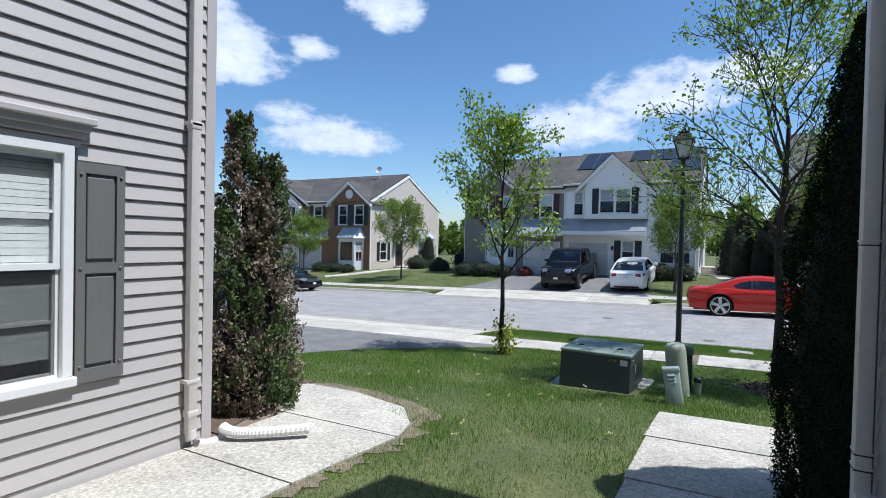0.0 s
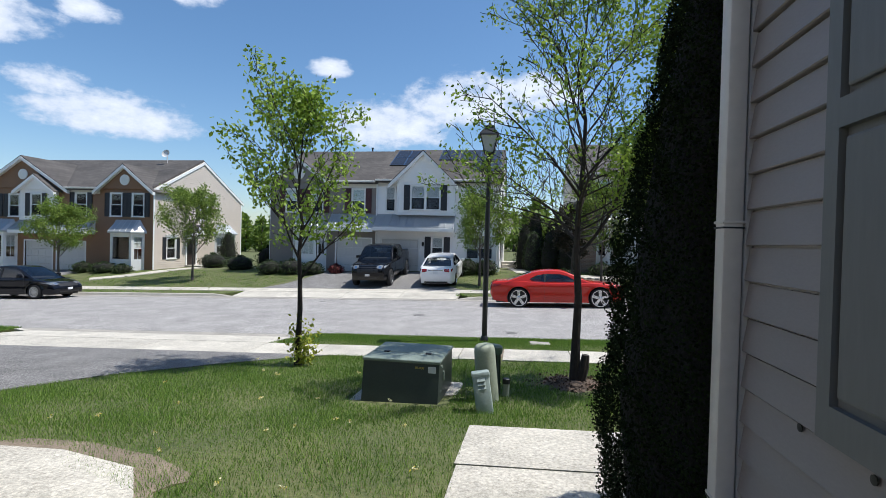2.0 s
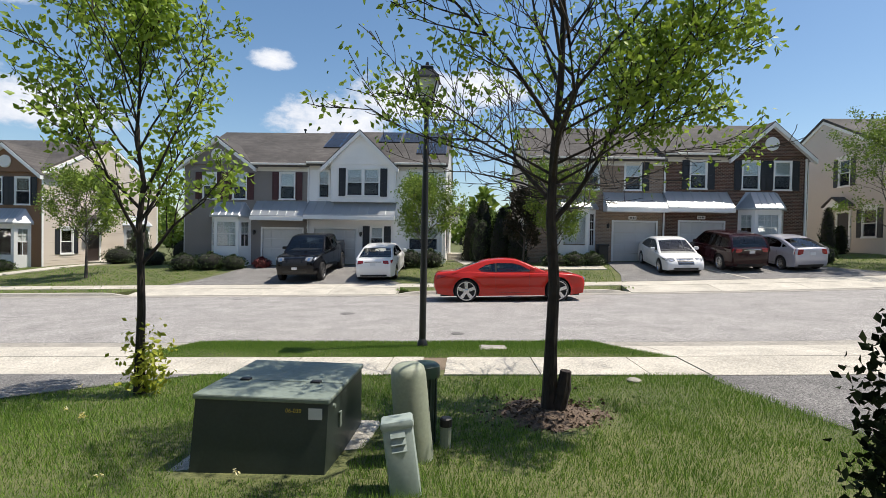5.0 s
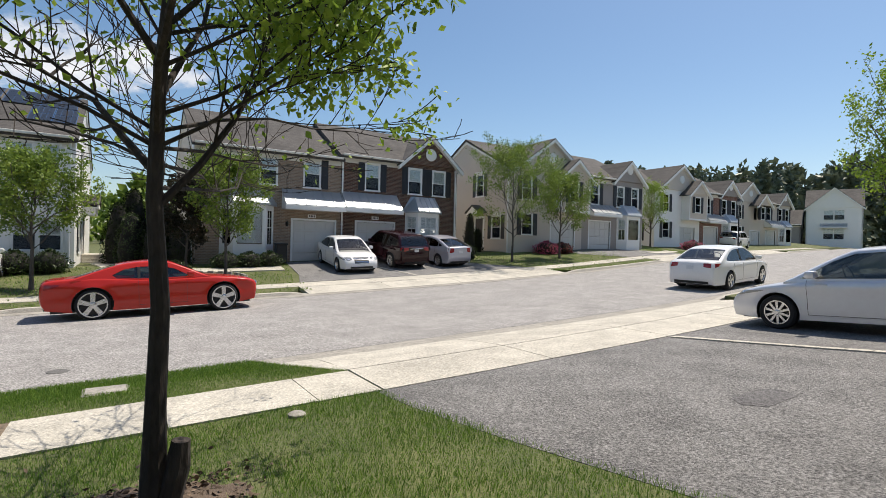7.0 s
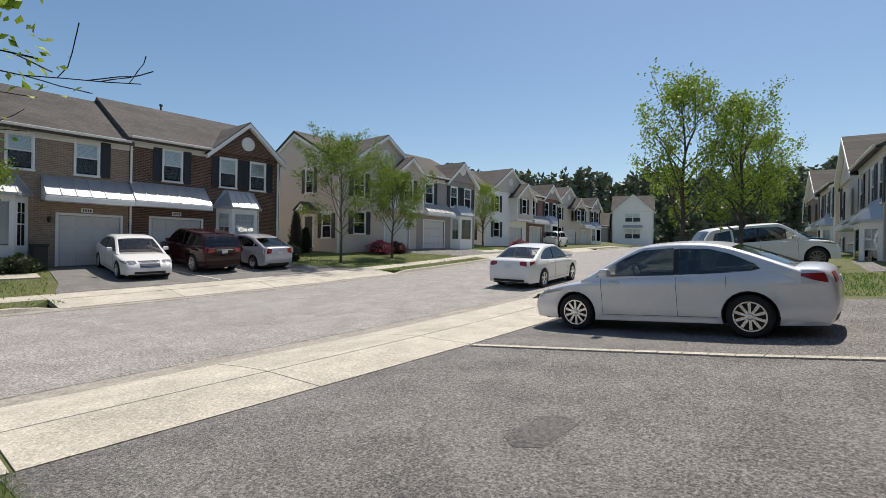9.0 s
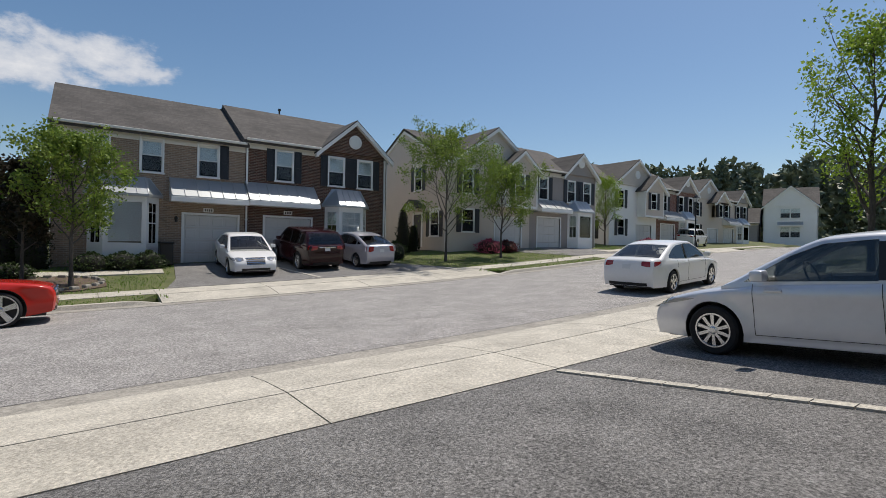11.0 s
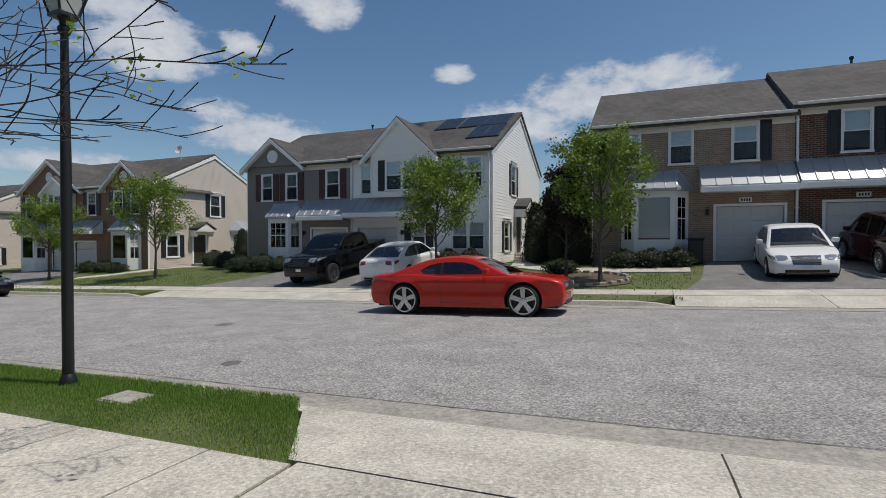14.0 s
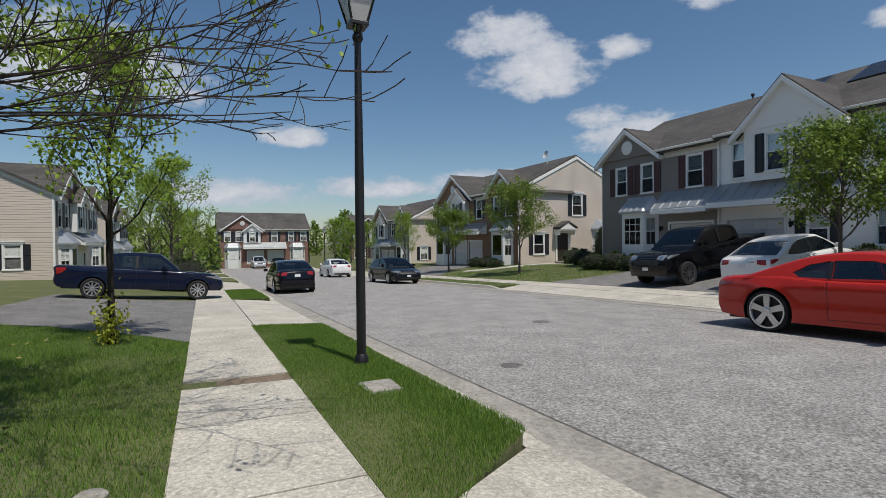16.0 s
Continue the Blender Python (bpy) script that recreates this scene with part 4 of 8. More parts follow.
def garage_door(parent, x0, x1, z0, z1, m=None):
    g_ = Geo()
    n = 4
    for k in range(n):
        za, zb = z0 + (z1 - z0) * k / n, z0 + (z1 - z0) * (k + 1) / n
        g_.box(x0, x1, 0.06, 0.1, za + 0.006, zb - 0.006)
        for j in range(4):
            xa, xb = x0 + (x1 - x0) * j / 4 + 0.07, x0 + (x1 - x0) * (j + 1) / 4 - 0.07
            g_.cbox(xa, xb, 0.045, 0.07, za + 0.09, zb - 0.09, 0.014)
    ob = part("garage_door", g_, GARAGE, parent, "closed pale panelled garage door", m=m)
    f = Geo().cbox(x0 - 0.1, x0, -0.03, 0.1, z0, z1 + 0.1, 0.01).cbox(x1, x1 + 0.1, -0.03, 0.1, z0, z1 + 0.1, 0.01).cbox(x0, x1, -0.03, 0.1, z1, z1 + 0.1, 0.01)
    part("door_frame", f, WHITE, ob)
    return ob


def downspout(parent, x, z0, z1, m=None, material=None):
    g_ = Geo()
    g_.cbox(x - 0.04, x + 0.04, -0.11, -0.03, z0 + 0.12, z1, 0.012)
    g_.tube([(x, -0.07, z0 + 0.15), (x, -0.12, z0 + 0.07), (x, -0.3, z0 + 0.03)], [0.045] * 3, 8)
    for zz in np.arange(z0 + 0.5, z1, 1.6):
        g_.box(x - 0.06, x + 0.06, -0.116, 0.0, zz, zz + 0.03)
    return part("downspout", g_, material or WHITE, parent, m=m)


def vent(parent, x, z, r, m=None):
    g_ = Geo().lathe([(r, -0.02), (r, 0.03), (r - 0.05, 0.05), (r - 0.06, 0.03), (0.01, 0.03)], 24, T(x, 0, z) @ RX(90))
    for k in range(-3, 4):
        zz = k * r * 0.24
        ww = math.sqrt(max(0.0, (r - 0.06) ** 2 - zz * zz))
        g_.box(x - ww, x + ww, -0.05, -0.028, z + zz - 0.012, z + zz + 0.012)
    return part("gable_vent", g_, WHITE, parent, "round white louvred vent", m=m)


def pipe(parent, x, y, z0, z1):
    g_ = Geo().tube([(x, y, z0), (x, y, z1)], [0.05, 0.05], 8).tube([(x, y, z1), (x, y, z1 + 0.1)], [0.09, 0.09], 8)
    return part("vent_pipe", g_, BLACK_IRON, parent)


def duplex(m, label, units, W, D, holes_side=(), fascia_mat=None, side_mat=None, group="houses along the street", gables=(), bays=(), awnings=(), windows=(), garages=(), E=5.6, R=8.2, side_left=True, side_right=True, pipes=(), spouts=(), bumps=(), base=-0.6, extras=None, pitch=0.15):
    """Two joined houses seen from the street. Local x runs along the front, y goes back, z up from the ground.
    units: (x0, x1, wall material, lapped, eave height). gables: (x0, x1, z eave, z ridge, y front, material, vent z or None, lapped).
    windows: (x, z, w, h, shutter material or None, twin)."""
    h = thing("house", m, label, "house", group)
    holes = [(w[0], w[0] + w[2], w[1], w[1] + w[3]) for w in windows] + [(g_[0], g_[1], g_[2], g_[3]) for g_ in garages]
    for x0, x1, material, lapped, e in units:
        mine = [q for q in holes if q[1] > x0 and q[0] < x1]
        outline = [(x0, e), (x1, e)]
        core = wall_panel(Geo(), outline, mine, base, 0.0, 0.2)
        ob = part("wall", core, material, h)
        if lapped:
            part("siding", lap_rows(Geo(), outline, [(q[0] - 0.09, q[1] + 0.09, q[2] - 0.09, q[3] + 0.09) for q in mine], base, 0.0, pitch), material, ob)
        for xa, xb, front in eave_runs(x0, x1, gables):
            if front:
                f = Geo().cbox(xa, xb, -0.035, 0.0, e - 0.36, e - 0.02, 0.006)
                f.box(xa, xb, -0.31, 0.0, e - 0.02, e + 0.015)
                part("fascia", f, TRIM_CREAM, ob)
                part("gutter", Geo().cbox(xa, xb, -0.40, -0.3, e - 0.05, e + 0.06, 0.02), TRIM_CREAM, ob)
    e0, e1 = units[0][4], units[-1][4]
    sm = side_mat or BEIGE_SIDING
    for on, xx, e, mm in ((side_left, 0.0, e0, T(0, 0, 0) @ Matrix(((0, 1, 0, 0), (-1, 0, 0, D), (0, 0, 1, 0), (0, 0, 0, 1)))), (side_right, W, e1, Matrix(((0, -1, 0, W), (1, 0, 0, 0), (0, 0, 1, 0), (0, 0, 0, 1))))):
        rr = R + (e - e0)
        outline = [(0.0, e), (D / 2, rr), (D, e)]
        hs = [(q[1], q[1] + q[3], q[2], q[2] + q[4]) for q in holes_side if (q[0] == "L") == (xx == 0.0)]
        ob = part("side_wall", wall_panel(Geo(), outline, hs, base, 0.0, 0.18), sm, h, m=mm)
        if on:
            part("siding", lap_rows(Geo(), outline, [(q[0] - 0.09, q[1] + 0.09, q[2] - 0.09, q[3] + 0.09) for q in hs], base, 0.0, pitch), sm, ob)
            part("gable_board", rake(Geo(), 0.0, D, e, rr, -0.01, 0.2, 0.3, 0.06), WHITE, ob)
            part("corner_board", Geo().cbox(-0.02, 0.1, -0.03, 0.0, base, e, 0.005), WHITE, ob)
            part("corner_board", Geo().cbox(D - 0.1, D + 0.02, -0.03, 0.0, base, e, 0.005), WHITE, ob)
        for q in holes_side:
            if (q[0] == "L") == (xx == 0.0):
                window(h, q[1], q[2], q[3], q[4], mm, lintel=True)
                for sx in (q[1] - 0.09 - 0.36, q[1] + q[3] + 0.09):
                    shutter(h, sx, q[2] - 0.05, 0.36, q[4] + 0.1, SHUTTER_BLACK, mm)
    back = wall_panel(Geo(), [(0, min(e0, e1)), (W, min(e0, e1))], [], base, D - 0.2, D)
    part("back_wall", back, sm, h)
    for x0, x1, *_, e in units:
        sd_ = 0.2 if len(units) == 1 else 0.12
        for xa, xb, front in eave_runs(x0, x1, gables):
            rg = gable_roof(Geo(), xa - (sd_ if xa == x0 else 0), xb + (sd_ if xb == x1 else 0), 0.0, D, e, R + e - e0, side=0.0, front=0.3 if front else -0.04)
            part("roof", rg, SHINGLE, h, "brown asphalt shingle roof")
    for gx0, gx1, ge, gr, gy, gm, gv, lapped in gables:
        ob = part("gable", wall_panel(Geo(), [(gx0, ge), ((gx0 + gx1) / 2, gr), (gx1, ge)], [], ge - 0.02, gy, gy + 0.15), gm, h)
        if lapped:
            part("siding", lap_rows(Geo(), [(gx0, ge), ((gx0 + gx1) / 2, gr), (gx1, ge)], [], ge, gy, pitch), gm, ob)
        part("gable_board", rake(Geo(), gx0, gx1, ge + 0.01, gr + 0.01, gy - 0.02, 0.22, 0.28, 0.23), WHITE, ob)
        part("gable_roof", cross_gable(Geo(), gx0, gx1, gy, gy + D * 0.48, ge, gr), SHINGLE, h, "brown asphalt shingle roof")
        if gv:
            vent(h, (gx0 + gx1) / 2, gv, 0.36, T(0, gy - 0.02, 0))
    for bx0, bx1, bz0, bz1, bd, bmat in bumps:
        mine = [q for q in holes if q[0] >= bx0 and q[1] <= bx1 and q[2] > bz0]
        ob = part("front_bump", wall_panel(Geo(), [(bx0, bz1), (bx1, bz1)], mine, bz0, -bd, 0.0), bmat, h)
        part("siding", lap_rows(Geo(), [(bx0, bz1), (bx1, bz1)], [(q[0] - 0.09, q[1] + 0.09, q[2] - 0.09, q[3] + 0.09) for q in mine], bz0, -bd, pitch), bmat, ob)
        part("corner_board", Geo().cbox(bx0 - 0.02, bx0 + 0.09, -bd - 0.03, 0.0, bz0 - 0.05, bz1, 0.005), WHITE, ob)
        part("corner_board", Geo().cbox(bx1 - 0.09, bx1 + 0.02, -bd - 0.03, 0.0, bz0 - 0.05, bz1, 0.005), WHITE, ob)
        part("sill_board", Geo().cbox(bx0 + 0.09, bx1 - 0.09, -bd - 0.028, -bd, bz0 - 0.05, bz0 + 0.12, 0.005), WHITE, ob)
    for w in windows:
        x, z, ww, hh, sh = w[:5]
        mm = T(0, w[6] if len(w) > 6 else -0.02, 0)
        window(h, x, z, ww, hh, mm, twin=bool(w[5]) if len(w) > 5 else False, casing=0.07)
        if sh:
            for sx, on in ((x - 0.07 - 0.38, "L"), (x + ww + 0.07, "R")):
                if len(w) > 7 and on not in w[7]:
                    continue
                shutter(h, sx, z - 0.05, 0.38, hh + 0.1, sh, mm)
    for q in garages:
        garage_door(h, *q)
    for q in awnings:
        awning(h, *q)
    for q in bays:
        bay(h, *q)
    for x, y, z0, z1 in pipes:
        pipe(h, x, y, z0, z1)
    for x, z1, z0 in spouts:
        downspout(h, x, z0, z1)
    if extras:
        extras(h)
    return h

# ---- houses across the street ----


def number_plate_bars(h, x, z, w=0.42):
    ob = part("house_number", Geo().cbox(x - w / 2, x + w / 2, -0.03, 0.0, z - 0.09, z + 0.09, 0.01), WHITE, h, "white house number plaque with dark figures")
    g_ = Geo()
    for k in range(4):
        g_.box(x - 0.15 + k * 0.085, x - 0.15 + k * 0.085 + 0.05, -0.034, -0.03, z - 0.05, z + 0.05)
    part("house_number", g_, DARK_TRIM, ob)


def wall_lamp(h, x, z):
    ob = part("wall_lamp", Geo().cbox(x - 0.05, x + 0.05, -0.05, 0, z - 0.05, z + 0.12, 0.01).cbox(x - 0.02, x + 0.02, -0.16, -0.04, z + 0.08, z + 0.11, 0.005).lathe([(0.05, -0.12), (0.075, 0.08), (0.02, 0.14)], 6, T(x, -0.15, z)), BLACK_IRON, h)


def solar(h, x0, x1, d0, d1, D, E, R, cols, rows, lift=0.16):
    """Panels lying on the front slope between two fractions of its run."""
    k = (R - E) / (D / 2)
    ang = math.degrees(math.atan(k))
    L = (D / 2) / math.cos(radians(ang))
    pw, ph = (x1 - x0) / cols, L * (d1 - d0) / rows
    f = mat("solar_cell", (0.010, 0.013, 0.022), 0.4, var=0.25, fine=8, bump=0.0, coat=0.15)
    for i in range(cols):
        for j in range(rows):
            m = T(0, 0, E) @ RX(ang) @ T(x0 + i * pw, L * d0 + j * ph, lift)
            ob = part("solar_panel", Geo().box(0.01, pw - 0.01, 0.01, ph - 0.01, 0.0, 0.035), CHROME, h, "dark blue gridded solar panel", m=m)
            c = Geo()
            for a in range(4):
                for b in range(6):
                    c.box(0.03 + a * (pw - 0.06) / 4 + 0.006, 0.03 + (a + 1) * (pw - 0.06) / 4 - 0.006, 0.03 + b * (ph - 0.06) / 6 + 0.006, 0.03 + (b + 1) * (ph - 0.06) / 6 - 0.006, 0.035, 0.039)
            tagged(part("cell_grid", c, f, ob), kind="stuff")
    part("rail", Geo().box(x0, x1, L * d0 - 0.03, L * d0, 0.0, lift + 0.03, T(0, 0, E) @ RX(ang)), DARK_TRIM, h)


def porch_side(h, W, y, z, ground, wide=1.0):
    """A dark side door on the right-hand wall with a small gabled hood and concrete steps."""
    mm = Matrix(((0, -1, 0, W), (1, 0, 0, 0), (0, 0, 1, 0), (0, 0, 0, 1)))
    d = Geo().cbox(y, y + wide, -0.03, 0.02, z, z + 2.05, 0.01)
    ob = part("door", d, DOOR_DARK, h, "dark panelled front door", m=mm)
    part("door_frame", Geo().cbox(y - 0.14, y, -0.07, 0.02, z, z + 2.2, 0.01).cbox(y + wide, y + wide + 0.14, -0.07, 0.02, z, z + 2.2, 0.01).cbox(y, y + wide, -0.07, 0.02, z + 2.05, z + 2.2, 0.01), WHITE, ob)
    part("door_handle", Geo().lathe([(0.012, 0), (0.03, 0.05), (0.03, 0.07)], 8, T(y + 0.08, -0.03, z + 1.0) @ RX(90)), CHROME, ob)
    hood = Geo().prism([(y - 0.35, z + 2.4), (y + wide / 2, z + 2.85), (y + wide + 0.35, z + 2.4), (y + wide + 0.35, z + 2.48), (y + wide / 2, z + 2.95), (y - 0.35, z + 2.48)], "y", -0.75, 0.0)
    o2 = part("porch_hood", hood, SHINGLE, h, m=mm)
    part("pediment", Geo().prism([(y - 0.3, z + 2.28), (y + wide + 0.3, z + 2.28), (y + wide / 2, z + 2.83)], "y", -0.7, -0.62).cbox(y - 0.3, y + wide + 0.3, -0.7, 0.0, z + 2.24, z + 2.32, 0.01).cbox(y - 0.25, y - 0.17, -0.6, 0.0, z + 1.9, z + 2.26, 0.01).cbox(y + wide + 0.17, y + wide + 0.25, -0.6, 0.0, z + 1.9, z + 2.26, 0.01), WHITE, o2)
    s = Geo()
    n = max(1, round((z - ground) / 0.17))
    s.cbox(y - 0.2, y + wide + 0.9, -1.3, -0.02, ground - 0.4, z, 0.02)
    for k in range(n):
        s.cbox(y - 0.2 - 0.3 * (n - k), y - 0.2, -1.3, -0.1, ground - 0.4, z - 0.17 * (n - k), 0.015)
    part("steps", s, CONCRETE, h, "concrete porch steps", m=mm)


def sol_extra(h):
    solar(h, 7.2, 9.1, 0.42, 0.95, 10, 6.05, 8.7, 2, 2)
    solar(h, 10.3, 11.6, 0.62, 0.98, 10, 6.05, 8.7, 1, 1)
    solar(h, 11.7, 14.4, 0.62, 0.97, 10, 6.05, 8.7, 2, 1)
    solar(h, 12.8, 14.5, 0.25, 0.6, 10, 6.05, 8.7, 2, 2)
    porch_side(h, 14.55, 4.1, 1.15, 0.8)
    for x, z in ((4.0, 2.2), (9.95, 2.2)):
        wall_lamp(h, x, z)


duplex(T(-15.7, 23.08, 0), "grey and white sided duplex house with rooftop solar panels", [(0, 6.95, GREY_SIDING, True, 5.95), (6.95, 14.55, WHITE_SIDING, True, 6.05)], 14.55, 10,
       side_mat=WHITE_SIDING, E=5.95, R=8.6, base=-1.0,
       gables=[(0.0, 3.85, 5.95, 7.4, -0.12, GREY_SIDING, 6.45, True), (8.1, 11.75, 6.0, 7.75, -0.4, WHITE_SIDING, None, True)],
       bumps=[(8.35, 11.85, 4.0, 6.0, 0.35, WHITE_SIDING)],
       windows=[(1.08, 4.05, 0.7, 1.4, SHUTTER_RED), (2.78, 4.05, 0.7, 1.4, SHUTTER_RED), (5.42, 4.08, 0.78, 1.42, SHUTTER_RED), (7.58, 4.2, 0.55, 1.45, None),
                (9.22, 4.3, 1.74, 1.42, SHUTTER_BLACK, True, -0.37), (12.45, 4.32, 1.6, 1.4, None, True), (10.5, 1.42, 0.65, 1.2, SHUTTER_BLACK), (12.6, 1.42, 1.55, 1.25, None, True)],
       garages=[(4.45, 6.65, 0.25, 2.42), (7.35, 9.65, 0.35, 2.46)], awnings=[(4.1, 6.98, 3.12, 3.97, 0.9), (7.02, 11.9, 3.22, 4.0, 0.9)],
       bays=[(1.55, 3.8, 1.35, 3.1, 3.85, 0.6, None, WHITE, -1.0)], holes_side=[("R", 3.3, 4.2, 0.8, 1.5), ("R", 2.0, 1.3, 0.8, 1.4)],
       pipes=[(5.0, 5.4, 8.4, 9.0)], spouts=[(7.0, 5.9, 0.4), (14.4, 5.9, 0.8)], extras=sol_extra)


def brick_extra(h):
    number_plate_bars(h, 5.6, 3.36)
    number_plate_bars(h, 9.2, 3.44)
    wall_lamp(h, 4.3, 2.9)
    part("gable_board", Geo().prism([(-0.3, 6.45), (4.5, 9.2), (4.5, 9.35), (-0.3, 6.6)], "x", 7.02, 7.15), SHINGLE, h)


duplex(T(3.29, 23.08, 0), "brown brick duplex house with two garages and bay windows", [(0, 7.15, BRICK_TAN, False, 6.5), (7.15, 14.64, BRICK_DARK, False, 6.75)], 14.64, 9,
       side_mat=BEIGE_SIDING, E=6.5, R=8.95, base=-0.6,
       gables=[(10.75, 14.6, 6.75, 8.42, -0.14, BRICK_DARK, 7.35, False)],
       windows=[(1.05, 4.86, 0.78, 1.42, None), (2.97, 4.86, 0.78, 1.42, None), (5.17, 4.86, 0.8, 1.42, SHUTTER_BLACK, False, -0.02, "R"), (8.58, 4.98, 0.8, 1.45, SHUTTER_BLACK),
                (11.28, 4.98, 0.82, 1.45, SHUTTER_BLACK), (12.91, 4.98, 0.82, 1.45, SHUTTER_BLACK)],
       garages=[(4.62, 6.84, 0.9, 3.12), (8.1, 10.36, 0.95, 3.18)], awnings=[(4.02, 7.12, 3.88, 4.7, 0.9), (7.16, 10.5, 3.92, 4.8, 0.9)],
       bays=[(11.1, 13.45, 2.2, 3.95, 4.82, 0.68, None, WHITE, -0.6), (1.15, 3.65, 1.75, 3.85, 4.6, 0.68, None, WHITE, -0.6)],
       pipes=[(10.3, 5.2, 9.0, 9.75)], spouts=[(7.22, 6.6, 0.9), (14.5, 6.6, 1.2)], extras=brick_extra)


def brown_extra(h):
    porch_side(h, 13.6, 3.4, 0.2, -0.1)
    mm = Matrix(((0, -1, 0, 13.6), (1, 0, 0, 0), (0, 0, 1, 0), (0, 0, 0, 1)))
    bay(h, 6.8, 9.2, 0.9, 2.6, 3.3, 0.6, mm, WHITE, -1.5)
    d = Geo().tube([(11.0, 4.6, 7.7), (11.0, 4.6, 8.6)], [0.025, 0.025], 6).lathe([(0.02, 0), (0.2, 0.03), (0.32, 0.1)], 14, T(11.0, 4.5, 8.5) @ RX(70), cap=False)
    part("satellite_dish", d, GARAGE, h, "small grey satellite dish")


BROWN_SPEC = dict(side_mat=BEIGE_SIDING, E=5.38, R=8.0, base=-1.6,
                  gables=[(0.3, 7.1, 5.38, 7.5, -0.12, BROWN_SIDING, 6.3, True), (3.75, 6.45, 5.25, 6.2, -0.5, WHITE_SIDING, None, True), (9.6, 13.55, 5.38, 6.95, -0.14, BROWN_SIDING, 5.95, True)],
                  bumps=[(3.8, 6.4, 3.2, 5.25, 0.4, WHITE_SIDING)],
                  windows=[(10.44, 3.55, 0.82, 1.5, SHUTTER_BLACK), (12.08, 3.55, 0.82, 1.5, SHUTTER_BLACK), (7.75, 3.55, 0.84, 1.5, SHUTTER_BLACK), (4.7, 3.48, 0.78, 1.45, SHUTTER_BLACK, False, -0.42), (2.5, 3.4, 0.78, 1.5, SHUTTER_BLACK), (0.75, 3.4, 0.78, 1.5, SHUTTER_BLACK)],
                  garages=[(3.8, 5.95, -0.35, 1.72), (6.35, 8.5, -0.35, 1.72)], awnings=[(3.4, 9.3, 2.5, 3.2, 0.9)],
                  bays=[(10.5, 13.0, 0.6, 2.5, 3.3, 0.62, None, WHITE, -1.6), (0.7, 3.2, 0.5, 2.4, 3.2, 0.62, None, WHITE, -1.6)])
duplex(T(-37.6, 23.08, 0), "brown-fronted duplex house with pale beige sided gable wall", [(0, 13.6, BROWN_SIDING, True, 5.38)], 13.6, 10.6, holes_side=[("R", 4.9, 3.6, 0.85, 1.5), ("R", 1.35, 0.75, 0.85, 1.4)], extras=brown_extra, **BROWN_SPEC)
duplex(T(-60.5, 24.0, -1.0), "distant grey duplex house with white trim", [(0, 13.6, GREY_SIDING, True, 5.38)], 13.6, 10.6, holes_side=[("R", 1.35, 0.75, 0.85, 1.4)], **{**BROWN_SPEC, "bumps": [(3.8, 6.4, 3.2, 5.25, 0.4, WHITE_SIDING)]})

BEIGE_SPEC = dict(side_mat=BEIGE_SIDING, E=7.3, R=9.8, base=-0.5,
                  gables=[(0.4, 7.2, 7.3, 9.6, -0.12, BEIGE_SIDING, 8.3, True), (3.9, 7.0, 7.0, 8.25, -0.9, BEIGE_SIDING, None, True), (10.4, 13.95, 7.4, 8.95, -0.14, GREY_BEIGE := mat("taupe_beige_siding", (0.31, 0.275, 0.25), 0.6, var=0.06, bump=0.05), 8.3, True)],
                  bumps=[(4.0, 6.9, 4.6, 7.0, 0.8, BEIGE_SIDING)],
                  windows=[(1.2, 5.3, 0.8, 1.5, SHUTTER_BLACK), (4.9, 5.3, 0.8, 1.4, SHUTTER_BLACK, False, -0.82), (7.9, 5.4, 0.85, 1.5, SHUTTER_BLACK), (10.85, 5.35, 0.8, 1.55, SHUTTER_BLACK), (12.6, 5.35, 0.8, 1.55, SHUTTER_BLACK), (1.2, 2.9, 0.9, 1.4, SHUTTER_BLACK)],
                  garages=[(3.9, 6.2, 1.7, 3.9), (7.8, 10.1, 1.8, 4.1)], awnings=[(7.3, 10.4, 4.7, 5.4, 0.9)], bays=[(10.9, 13.4, 2.7, 4.7, 5.5, 0.62, None, WHITE, -0.5)],
                  pipes=[(3.0, 5.2, 9.6, 10.2)])


def beige_extra(h):
    """The door on the left-hand wall under its hood."""
    mm = Matrix(((0, 1, 0, 0), (-1, 0, 0, 10), (0, 0, 1, 0), (0, 0, 0, 1)))
    ob = part("door", Geo().cbox(6.4, 7.3, -0.03, 0.02, 1.9, 4.0, 0.01), DOOR_DARK, h, "dark side door", m=mm)
    part("door_frame", Geo().cbox(6.26, 6.4, -0.07, 0.02, 1.9, 4.15, 0.01).cbox(7.3, 7.44, -0.07, 0.02, 1.9, 4.15, 0.01).cbox(6.4, 7.3, -0.07, 0.02, 4.0, 4.15, 0.01), WHITE, ob)
    o2 = part("porch_hood", Geo().prism([(6.0, 4.35), (6.85, 4.85), (7.7, 4.35), (7.7, 4.43), (6.85, 4.95), (6.0, 4.43)], "y", -0.75, 0.0), SHINGLE, h, m=mm)
    part("pediment", Geo().prism([(6.05, 4.25), (7.65, 4.25), (6.85, 4.83)], "y", -0.7, -0.62), WHITE, o2)


